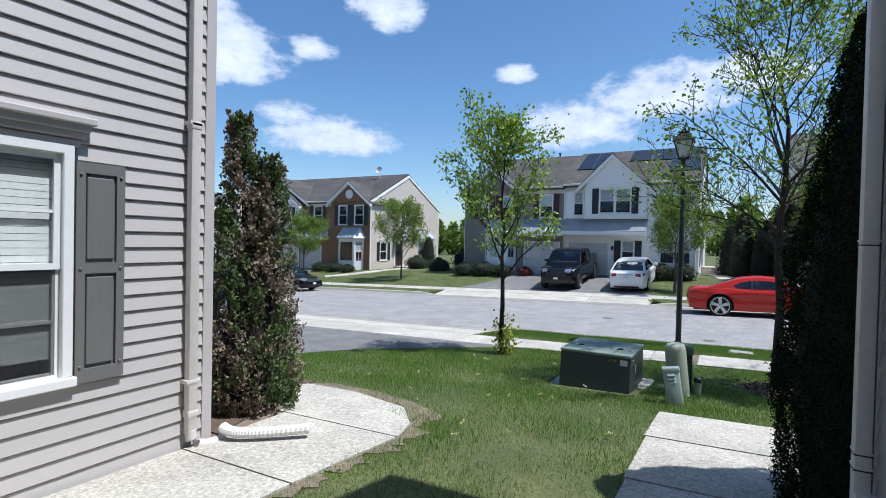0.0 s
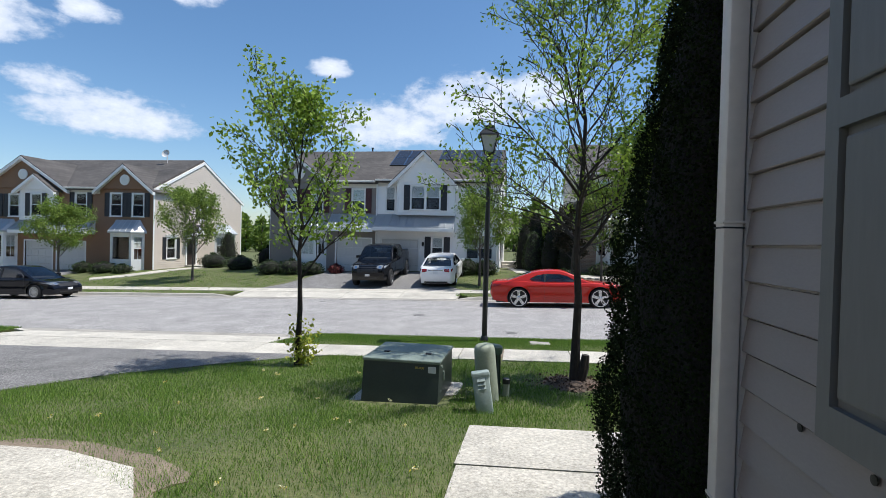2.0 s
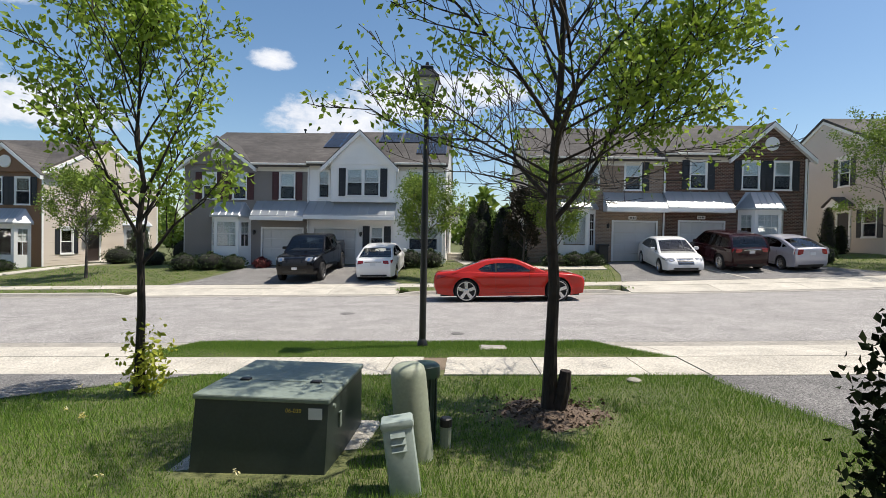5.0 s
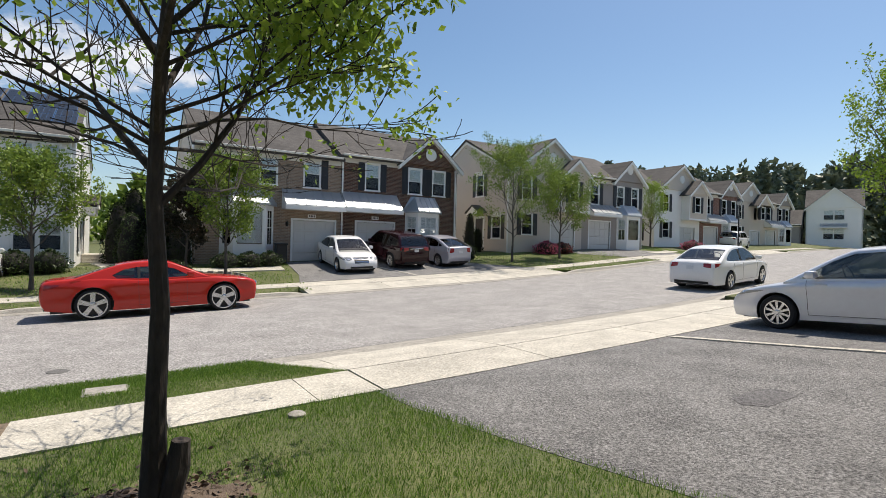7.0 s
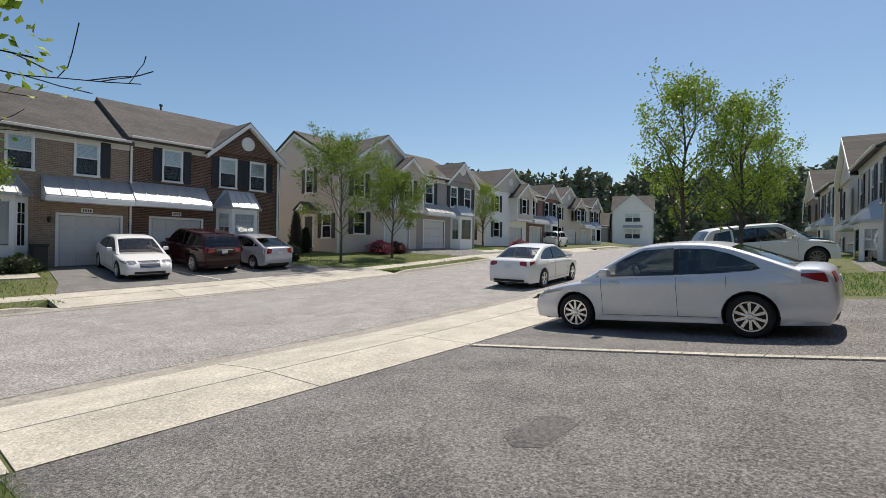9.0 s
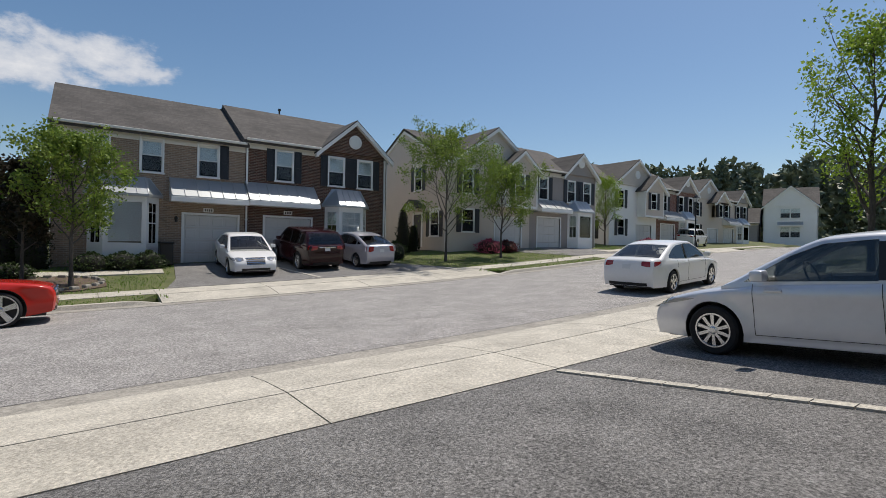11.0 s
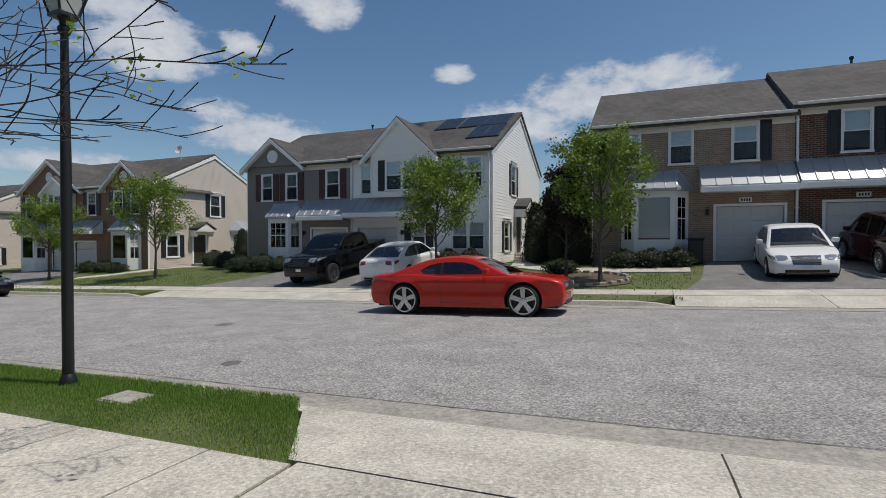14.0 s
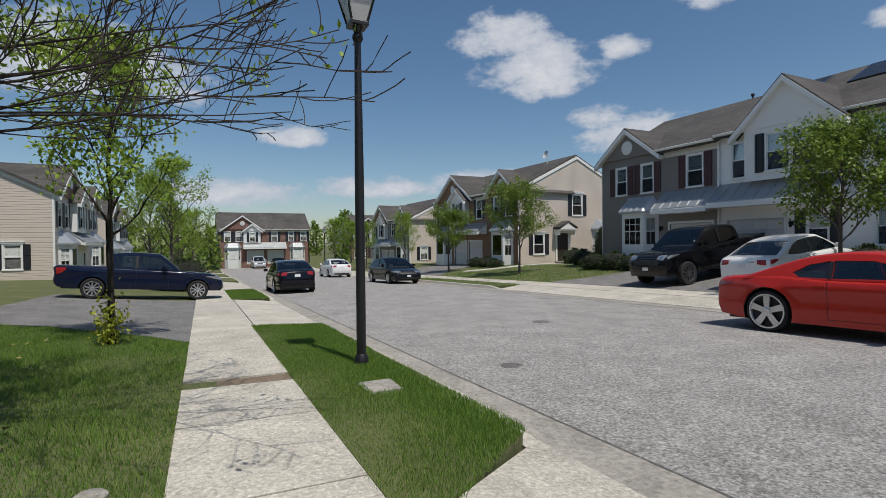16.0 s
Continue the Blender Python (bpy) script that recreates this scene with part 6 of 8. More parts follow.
for k, (x, y, r) in enumerate(((-0.1, 6.7, 0.16), (-3.2, 9.5, 0.2), (-8.0, 13.2, 0.22), (3.5, 14.4, 0.14))):
    st = part("tar_patch", Geo().lathe([(r, -0.03), (r, 0.004), (r * 0.9, 0.006)], 14, T(x, y, road_z(x) + (0.012 if k != 1 else 0.05))), mat("dark_tar", (0.13, 0.125, 0.12), 0.9, var=0.4, fine=30, bump=0.5, grain=1.0))
    tagged(st, "small round dark utility patch in the road", "road patch", kind="structure")
op = part("asphalt_patch", sheet([(-0.02, 6.0, 6.6), (-0.2, 5.85, 6.7), (-0.4, 5.95, 6.55)], [None] * 3, 3, 0.02, 0.009), mat("oily_asphalt", (0.105, 0.1, 0.1), 0.85, var=0.6, fine=26, bump=0.9, bdist=0.014, grain=1.0))
tagged(op, "darker oily patch on the asphalt driveway", "road patch", kind="structure")
# cracks in the road surface
rc = random.Random(21)
for k in range(12):
    x, y = rc.uniform(-12, 14), rc.uniform(6.3, 13.8)
    pts, a = [], rc.uniform(0, 6.28)
    for s in range(7):
        crown_ = 0.05 * max(0.0, min(1.0, (min(y, 20.0 - y) - 5.8) / 3.2))
        pts.append((x, y + bend(x), road_z(x) + crown_ - 0.003))
        a += rc.uniform(-0.7, 0.7)
        x, y = x + math.cos(a) * 0.28, min(13.9, max(6.1, y + math.sin(a) * 0.28))
    cr = part("crack", Geo().tube(pts, [0.004, 0.006, 0.006, 0.005, 0.006, 0.004, 0.003], 5), mat("crack_tar", (0.12, 0.115, 0.11), 0.9, bump=0.2))
    tagged(cr, "thin dark crack in the asphalt road", "crack", kind="structure")

# corrugated drain hose from the downspout
hose, pts = Geo(), []
for k in range(61):
    f = k / 60
    pts.append((-3.86 + 0.67 * f - 0.09 * math.sin(f * 3.14), -5.05 + 0.43 * f - 0.16 * math.sin(f * 3.14), 0.625 - 0.015 * math.sin(f * 3.1) - 0.01 * f))
hose.tube(pts, [0.046 + (0.005 if k % 2 else -0.003) for k in range(61)], 10)
hz = part("drain_hose", hose, mat("white_corrugated_plastic", (0.72, 0.70, 0.66), 0.5, var=0.08, fine=25, bump=0.1), smooth=False)
tagged(hz, "white corrugated drain hose lying beside the path", "hose")
mb_ = part("mulch_bed", sheet([(-2.9, -5.2, -4.75), (-3.4, -5.9, -4.8), (-4.2, -6.1, -4.3), (-5.0, -6.1, -4.0)], [None] * 4, 4, 0.06, 0.03), MULCH, smooth=True)
tagged(mb_, "dark mulch bed under the evergreen beside the house", "mulch bed", kind="structure")

mb2 = part("mulch_bed", sheet([(17.6, 2.6, 4.2), (18.2, 1.7, 5.0), (19.2, 1.2, 5.0), (20.2, 1.4, 4.4), (20.7, 2.0, 3.6)], [None] * 5, 5, 0.06, 0.035), MULCH, smooth=True)
tagged(mb2, "dark mulch bed round two lawn trees", "mulch bed", kind="structure")
for k in range(26):
    a_ = k * 0.2417
    x, y = 3.15 + 1.75 * math.cos(a_), 19.1 + 1.45 * math.sin(a_)
    st_ = part("edging_stone", Geo().cbox(-0.12, 0.12, -0.08, 0.08, -0.05, 0.1, 0.03), KERB, m=T(x, y, land(x, y) + 0.02) @ RZ(math.degrees(a_) + 90))
    tagged(st_, "rough grey stone edging a mulch bed", "stone", "bed edging stones")

# ---- plants ----


def leaves_mesh(name, pts, size, material, seed, droop=0.3, flat=0.0):
    """Many small pointed leaves, one rhomb each, about the given points."""
    r = np.random.RandomState(seed)
    p = np.asarray(pts, float)
    n = len(p)
    d = r.normal(size=(n, 3))
    d[:, 2] = d[:, 2] * (1 - flat) - droop
    d /= np.linalg.norm(d, axis=1)[:, None]
    u = np.cross(d, r.normal(size=(n, 3)))
    u /= np.linalg.norm(u, axis=1)[:, None] + 1e-9
    s = size * r.uniform(0.65, 1.35, n)[:, None]
    nv = np.cross(d, u) * s * 0.12
    v = np.stack([p, p + d * s * 0.5 + u * s * 0.3 + nv, p + d * s, p + d * s * 0.5 - u * s * 0.3 + nv], 1).reshape(-1, 3)
    i = np.arange(n)[:, None] * 4
    me = bpy.data.meshes.new(name)
    me.vertices.add(4 * n)
    me.vertices.foreach_set("co", v.astype(np.float32).ravel())
    tri = np.concatenate([i + [0, 1, 2], i + [0, 2, 3]], 1).reshape(-1, 3)
    me.loops.add(6 * n)
    me.loops.foreach_set("vertex_index", tri.astype(np.int32).ravel())
    me.polygons.add(2 * n)
    me.polygons.foreach_set("loop_start", (np.arange(2 * n) * 3).astype(np.int32))
    me.update(calc_edges=True)
    me.materials.append(material)
    return me


def tree(m, label, seed, H, r0, clear, spread, limbs, per_tip, leaf_size, leafmat, barkmat, bare=None, sub=6, twig=4, rise=0.9, fork=0.25, trunk_lean=0.15, group="street trees", kind="", extra=(), scatter=0.085):
    """A tapered trunk, limbs that fork twice, and leaves about the twig ends. bare(tip) -> chance that a twig bears leaves."""
    r = random.Random(seed)
    wood, tips = Geo(), []
    path = [Vector((0, 0, -0.15))]
    n = 9
    for k in range(1, n + 1):
        f = k / n
        path.append(Vector((r.uniform(-1, 1) * trunk_lean * f * 0.6, r.uniform(-1, 1) * trunk_lean * f * 0.6, H * 0.9 * f)))
    rad = [r0 * 1.35] + [max(0.006, r0 * (1 - k / n * 0.92)) for k in range(1, n + 1)]
    wood.tube(path, rad, 9)

    def on_trunk(z):
        f = min(n - 0.001, max(0.0, z / (H * 0.9) * n))
        k = int(f)
        return path[k].lerp(path[k + 1], f - k), rad[k] + (rad[k + 1] - rad[k]) * (f - k)

    def shoot(p, d, L, rr, depth):
        pts, q, dd = [p], p, d.normalized()
        seg = 5 if depth == 0 else 4
        for s in range(seg):
            dd = (dd + Vector((r.gauss(0, 0.13), r.gauss(0, 0.13), r.gauss(0.05, 0.1)))).normalized()
            dd.z = max(dd.z, 0.06 if depth == 0 else -0.06)
            q = q + dd * L / seg
            pts.append(q)
        wood.tube(pts, [max(0.0045, rr * (1 - 0.8 * s / seg)) for s in range(seg + 1)], 6 if depth == 0 else 4)
        if depth >= 2:
            tips.extend([pts[-1], pts[-2], pts[-3]])
            return
        count = sub if depth == 0 else twig
        for k in range(count):
            f = 0.25 + 0.75 * (k + r.random() * 0.6) / count
            i = min(seg - 1, int(f * seg))
            b = pts[i].lerp(pts[i + 1], f * seg - i if f < 1 else 1)
            side = dd.cross(Vector((r.gauss(0, 1), r.gauss(0, 1), r.gauss(0, 1)))).normalized()
            shoot(b, dd * 0.7 + side * 0.75 + Vector((0, 0, 0.2)), L * (0.5 - 0.2 * f) * r.uniform(0.75, 1.2), rr * 0.42, depth + 1)
        tips.append(pts[-1])

    for k in range(limbs):
        f = (k + 0.3) / limbs
        z = clear + (H * 0.86 - clear) * f
        p, rt = on_trunk(z)
        a = k * 2.4 + r.uniform(-0.4, 0.4)
        shape = math.sin(math.pi * min(1.0, 0.25 + 0.72 * f)) ** 0.8
        L = spread * max(0.3, shape) * r.uniform(0.8, 1.15)
        shoot(p, Vector((math.cos(a), math.sin(a), rise + 0.5 * f)), L, min(rt * 0.6, r0 * 0.42), 0)
    for z, a, L, up in extra:
        p, rt = on_trunk(z)
        shoot(p, Vector((math.cos(radians(a)), math.sin(radians(a)), up)), L, r0 * 0.21, 0)
    pts = []
    for t in tips:
        if bare and r.random() > bare(t):
            continue
        for k in range(per_tip):
            pts.append((t.x + r.gauss(0, scatter), t.y + r.gauss(0, scatter), t.z + r.gauss(-0.02, scatter)))
    h = thing("tree", m, label, "tree", group, kind)
    part("trunk", wood, barkmat, h, smooth=True)
    if pts:
        part("crown", leaves_mesh("crown", pts, leaf_size, leafmat, seed), None, h, "thin crown of fresh green leaves")
    return h


t1 = tree(T(-3.86, 1.62, land(-3.86, 1.62)), "young street tree with fresh leaves and a thin trunk", 11, 5.1, 0.058, 1.5, 1.9, 17, 5, 0.085, LEAF, BARK, sub=6, twig=3, rise=1.25)
sp = leaves_mesh("sprout", [(random.gauss(0.1, 0.13), random.gauss(-0.02, 0.1), abs(random.gauss(0.35, 0.2))) for _ in range(420)], 0.075, LEAF_YELLOW, 5)
tagged(part("sprout", sp, None, t1), "yellow-green shoots round the base", kind="stuff")
t2 = tree(T(0.9, 0.82, land(0.9, 0.82)), "larger street tree with many bare twigs and a broken stub", 27, 6.6, 0.07, 1.85, 2.5, 17, 11, 0.066, LEAF, BARK, bare=lambda t: 0.02 if t.y > 0.95 else (0.8 if t.x > 0.8 else 0.6 if t.x > 0.3 else 0.4 if t.x > -0.3 else 0.24), sub=8, twig=5, rise=0.95,
          extra=((2.3, -30, 1.7, 0.4), (2.5, -8, 1.8, 0.4), (2.8, -45, 1.7, 0.5), (3.0, 10, 1.7, 0.5), (2.05, 68, 3.1, 0.08), (2.15, 84, 2.9, 0.1), (2.3, 74, 3.1, 0.15), (2.4, 60, 2.9, 0.2), (2.2, 100, 2.7, 0.15), (2.6, 88, 2.8, 0.25), (2.9, 70, 2.8, 0.3), (2.2, 78, 2.9, 0.08), (2.4, 160, 2.2, 0.4), (2.3, 195, 2.0, 0.4)))
stub = Geo().tube([(0.07, -0.02, 0.05), (0.13, -0.04, 0.3), (0.145, -0.05, 0.47)], [0.085, 0.075, 0.055], 8)
part("stub", stub, BARK, t2, "splintered stub of a cut stem", smooth=True)
ring = Geo().lathe([(0.62, -0.05), (0.5, 0.012), (0.38, 0.035), (0.24, 0.06), (0.1, 0.09)], 40)
ring.v = [(x * (1 + 0.16 * math.sin(3 * math.atan2(y, x) + 1) + 0.1 * math.sin(7 * math.atan2(y, x))), y * (1 + 0.16 * math.sin(3 * math.atan2(y, x) + 1) + 0.1 * math.sin(7 * math.atan2(y, x))), z + 0.012 * math.sin(x * 31) * math.cos(y * 27)) for x, y, z in ring.v]
md = part("mulch_ring", ring, MULCH, smooth=True, m=T(0.95, 0.75, land(0.95, 0.75) - 0.01))
chips = leaves_mesh("mulch_chips", [(0.95 + a, 0.75 + b, land(0.95, 0.75) + 0.07 * max(0.0, 1 - math.hypot(a, b) / 0.65) + 0.012) for a, b in ((random.gauss(0, 0.32), random.gauss(0, 0.32)) for _ in range(900))], 0.045, leaf_mat("bark_chip", (0.05, 0.035, 0.025), (0.22, 0.16, 0.115), rough=0.9, trans=0.0), 19, droop=0.0, flat=0.7)
tagged(part("mulch_chips", chips, None), "loose bark chips and dead grass round the trunk", "mulch", kind="stuff")
tagged(md, "low mulch mound around the tree trunk", "mulch", kind="structure")

MID = dict(sub=5, twig=3, leafmat=LEAF_MID, barkmat=BARK_PALE, leaf_size=0.105, per_tip=11, rise=0.85, scatter=0.13)
for x, y, H, s, seed, lab in [(-1.9, 18.4, 4.5, 1.5, 3, "small leafy tree on the lawn before a white house"), (4.05, 18.5, 5.2, 1.55, 4, "bright green tree on the lawn beside a driveway"),
                              (-18.5, 19.4, 5.2, 1.7, 5, "young tree on the lawn before a brown house"), (-26.9, 19.0, 4.3, 1.6, 6, "small tree beside a garage driveway"),
                              (19.6, 19.6, 6.4, 2.7, 7, "dense leafy tree on the lawn before a beige house"), (23.7, 19.9, 5.2, 1.9, 8, "small leafy tree in a stone ring on a lawn")]:
    tree(T(x, y, land(x, y)), lab, seed, H, 0.07, 1.3, s * 1.35, 20, **MID)
src = tree(T(20.6, 2.6, land(20.6, 2.6)), "tall leafy tree between the near driveways", 31, 7.2, 0.1, 1.6, 2.3, 22, **{**MID, "leafmat": LEAF, "per_tip": 6})
for x, y, a, sc_ in ((20.6, 0.9, 120, 0.85), (31, 1.9, 200, 0.9), (39.5, 21.5, 60, 0.88), (49, 22.2, 150, 0.85), (56, 22.5, 20, 0.75), (-36, 19.2, 70, 0.75), (-47, 19.0, 260, 0.75), (-22.5, 1.6, 40, 0.95), (-27, 0.3, 170, 0.9), (-40, 1.2, 300, 0.8), (-66, 22.5, 90, 0.9), (-70, 21.0, 10, 1.0), (-60, 2.0, 33, 1.1)):
    c_ = copy_thing(src, T(x, y + (bend(x) if y > 3 else 0), land(x, y)) @ RZ(a) @ Matrix.Diagonal((sc_, sc_, sc_, 1)))
dark = tree(T(2.75, 19.6, land(2.75, 19.6)), "dark purple-brown leaved tree between two houses", 41, 4.2, 0.06, 1.0, 1.3, 16, 7, 0.13, leaf_mat("bronze_leaf", (0.022, 0.026, 0.012), (0.06, 0.045, 0.03)), BARK_PALE, sub=5, twig=3)


def evergreen(m, name, label, seed, H, R, count, size, material, shape, core=None, extra=None, tops=((0, 0, 1.0),), group="", rough=0.08, lumpy=1.0):
    """A dense evergreen: small sprays over an uneven solid, with an inner mass coloured dark as shade."""
    r = np.random.RandomState(seed)
    h = thing(name, m, label, "shrub", group)
    pts = []
    for ox, oy, hs in tops:
        n = int(count / len(tops))
        f = r.uniform(0, 1, n) ** 1.25
        a = r.uniform(0, 2 * np.pi, n)
        lump = 1 + lumpy * (0.16 * np.sin(a * 3 + f * 17 + seed) + 0.12 * np.sin(a * 5 - f * 29)) + 0.05 * np.sin(a * 11 + f * 61) + r.normal(0, rough, n)
        rad = R * shape(f) * lump * np.where(r.uniform(size=n) < 0.75, 1.0, r.uniform(0.6, 1.0, n))
        pts.append(np.stack([ox * f + rad * np.cos(a), oy * f + rad * np.sin(a), f * H * hs], 1))
    p = np.concatenate(pts)
    part("foliage", leaves_mesh("foliage", p, size, material, seed, droop=-0.35), None, h)
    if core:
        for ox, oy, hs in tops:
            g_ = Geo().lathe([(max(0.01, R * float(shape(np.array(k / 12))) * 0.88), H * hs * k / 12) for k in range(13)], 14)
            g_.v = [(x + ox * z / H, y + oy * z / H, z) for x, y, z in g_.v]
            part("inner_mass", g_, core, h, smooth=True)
    if extra:
        extra(h, r)
    return h


# Solid filler cores; their dark colours stand in for shade within the foliage.
CORE = mat("dark_core_fill", (0.012, 0.012, 0.009), 0.95, var=0.5, vscale=8, fine=40, bump=0.8, bdist=0.03)
CORE_BROWN = mat("brown_core_fill", (0.035, 0.026, 0.02), 0.95, var=0.5, vscale=8, fine=40, bump=0.8, bdist=0.03)
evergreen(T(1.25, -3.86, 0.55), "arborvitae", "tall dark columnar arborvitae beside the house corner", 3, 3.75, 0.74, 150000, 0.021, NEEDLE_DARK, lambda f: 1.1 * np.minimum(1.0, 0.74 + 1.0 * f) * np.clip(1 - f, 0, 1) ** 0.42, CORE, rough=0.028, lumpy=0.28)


def juniper(m, label):
    """Upswept tufts of scale leaves, some green and some dead, on a frame of twigs, with two tops."""
    r = np.random.RandomState(12)
    h = thing("juniper", m, label, "shrub")
    green, dead, tw = [], [], Geo()
    for k in range(1100):
        two = k % 3 == 0
        f, a = r.uniform(0.0, 1.0) ** 1.15, r.uniform(0, 6.283)
        top, ax, ay = (2.8, 0.17, 0.12) if two else (3.25, -0.14, -0.1)
        full = 0.55 * min(1.0, 0.72 + 1.4 * f) * (1 - f) ** 1.0 + 0.03
        rad = full * (r.uniform(0.72, 1.08) if r.uniform() < 0.8 else r.uniform(0.3, 0.7))
        c = np.array([ax * f + rad * np.cos(a), ay * f + rad * np.sin(a), f * top])
        d = np.array([0.55 * np.cos(a), 0.55 * np.sin(a), 0.95])
        n, long = 34, 0.12 + 0.08 * r.uniform()
        t = r.uniform(0, 1, n)
        pts = c + d * (t * long)[:, None] + r.normal(0, 1, (n, 3)) * (0.042 * (1.05 - t))[:, None]
        patch = math.sin(a * 2 + f * 9) + math.sin(f * 23 + a) * 0.7 + r.normal(0, 0.5)
        (green if patch > 0.0 else dead).append(pts)
        if k % 6 == 0:
            tw.tube([(ax * f, ay * f, max(0.0, f * top - 0.2)), tuple(c * 0.6 + np.array([ax * f, ay * f, f * top - 0.08]) * 0.4), tuple(c + d * 0.06)], [0.012, 0.008, 0.003], 4)
    part("foliage", leaves_mesh("foliage", np.concatenate(green), 0.04, NEEDLE_GREEN, 8, droop=-1.1), None, h, "grey-green upswept sprays")
    part("dead_foliage", leaves_mesh("dead_foliage", np.concatenate(dead), 0.04, NEEDLE_BROWN, 9, droop=-1.1), None, h, "brown dying sprays")
    part("stem", tw, BARK, h)
    part("trunk", Geo().tube([(0, 0, -0.1), (-0.04, -0.03, 1.2), (-0.12, -0.09, 2.9)], [0.06, 0.045, 0.012], 8), BARK, h)
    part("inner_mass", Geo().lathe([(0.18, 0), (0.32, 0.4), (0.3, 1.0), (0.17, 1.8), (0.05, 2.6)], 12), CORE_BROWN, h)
    return h


juniper(T(-4.5, -4.2, 0.42), "half-brown upright juniper with two pointed tops")
evergreen(T(-5.35, -4.5, 0.4), "shrub", "twiggy reddish shrub against the house wall", 15, 0.75, 0.55, 2600, 0.05, leaf_mat("rusty_shrub_leaf", (0.05, 0.035, 0.025), (0.15, 0.07, 0.06)), lambda f: np.sqrt(np.clip(1 - (2 * f - 0.9) ** 2, 0.02, 1)), CORE_BROWN)
round_ = lambda f: np.sqrt(np.clip(1 - (2 * f - 0.85) ** 2, 0.03, 1))
column = lambda f: np.minimum(1.0, 0.7 + f) * np.clip(1 - f, 0, 1) ** 0.4
for x, y, H, R, mt, lab, nm, shp in [(-13.6, 21.9, 0.95, 0.75, HEDGE_LEAF, "rounded dark green shrub under a bay window", "shrub", round_), (-12.3, 21.8, 0.8, 0.65, HEDGE_LEAF, "low green shrub beside a driveway", "shrub", round_), (-15.0, 21.8, 0.9, 0.7, HEDGE_LEAF, "clipped green shrub beside a bay window", "shrub", round_),
                                     (-10.9, 22.2, 0.6, 0.4, RED_LEAF, "small dark red shrub beside a garage", "shrub", round_), (-2.9, 22.0, 0.95, 0.65, HEDGE_LEAF, "clipped hedge shrub under a window", "shrub", round_), (-1.8, 22.0, 0.95, 0.6, HEDGE_LEAF, "clipped green hedge shrub by the wall", "shrub", round_),
                                     (4.6, 21.8, 0.75, 0.6, HEDGE_LEAF, "low clipped hedge under a bay window", "shrub", round_), (5.6, 21.8, 0.75, 0.6, HEDGE_LEAF, "low hedge beside a brick bay", "shrub", round_), (6.5, 21.8, 0.75, 0.55, HEDGE_LEAF, "low hedge beside a garage driveway", "shrub", round_),
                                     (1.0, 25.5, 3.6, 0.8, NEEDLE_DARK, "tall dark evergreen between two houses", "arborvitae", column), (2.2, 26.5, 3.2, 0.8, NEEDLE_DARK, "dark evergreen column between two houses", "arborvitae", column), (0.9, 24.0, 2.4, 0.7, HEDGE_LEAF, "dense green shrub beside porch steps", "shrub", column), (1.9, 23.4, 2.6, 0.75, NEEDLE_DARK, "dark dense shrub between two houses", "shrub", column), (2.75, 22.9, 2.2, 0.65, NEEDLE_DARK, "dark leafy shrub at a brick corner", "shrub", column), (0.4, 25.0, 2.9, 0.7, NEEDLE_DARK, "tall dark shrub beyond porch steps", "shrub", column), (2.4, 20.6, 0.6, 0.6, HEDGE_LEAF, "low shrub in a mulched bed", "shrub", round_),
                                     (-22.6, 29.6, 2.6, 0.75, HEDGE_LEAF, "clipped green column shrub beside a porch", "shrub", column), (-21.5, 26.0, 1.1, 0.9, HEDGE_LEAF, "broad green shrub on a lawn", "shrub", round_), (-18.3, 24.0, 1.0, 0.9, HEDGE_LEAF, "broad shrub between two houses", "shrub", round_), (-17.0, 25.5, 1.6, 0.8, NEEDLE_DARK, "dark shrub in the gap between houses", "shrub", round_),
                                     (-26.6, 22.0, 0.75, 0.75, HEDGE_LEAF, "low hedge under a bay window", "shrub", round_), (-25.2, 21.9, 0.6, 0.55, HEDGE_LEAF, "small shrub at the house corner", "shrub", round_), (-28.2, 22.0, 0.75, 0.6, HEDGE_LEAF, "low green hedge beside a garage", "shrub", round_),
                                     (19.4, 23.6, 2.6, 0.45, NEEDLE_DARK, "narrow dark conifer at a brick corner", "conifer", column), (20.6, 24.4, 1.6, 0.4, NEEDLE_DARK, "small dark conifer between houses", "conifer", column), (17.6, 21.4, 1.0, 0.6, HEDGE_LEAF, "green shrub beside a parked car", "shrub", round_),
                                     (24.6, 22.0, 0.9, 0.8, PINK_FLOWER, "pink flowering azalea before a beige house", "azalea", round_), (26.0, 22.0, 0.8, 0.7, RED_LEAF, "red leaved shrub before a beige house", "shrub", round_), (28.2, 1.0, 0.9, 0.9, RED_LEAF, "red-brown shrub before a cream house", "shrub", round_), (42.5, 22.6, 0.9, 0.9, PINK_FLOWER, "distant pink azalea bush", "azalea", round_),
                                     (-24.0, 0.8, 1.2, 1.1, leaf_mat("orange_shrub_leaf", (0.12, 0.06, 0.025), (0.22, 0.12, 0.05)), "orange-brown shrub beyond the pickup", "shrub", round_), (-20.5, 2.0, 1.5, 1.2, HEDGE_LEAF, "green shrub beyond the pickup", "shrub", round_), (-33, 2.0, 1.6, 1.3, HEDGE_LEAF, "broad green shrub beside the pavement", "shrub", round_)]:
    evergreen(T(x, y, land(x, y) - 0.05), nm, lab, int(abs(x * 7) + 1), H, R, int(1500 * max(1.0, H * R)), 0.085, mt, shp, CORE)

# far woods: crowns of clumps on thin trunks
rw = np.random.RandomState(77)
leaf_pts, leaf_pts2, wood = [], [], Geo()


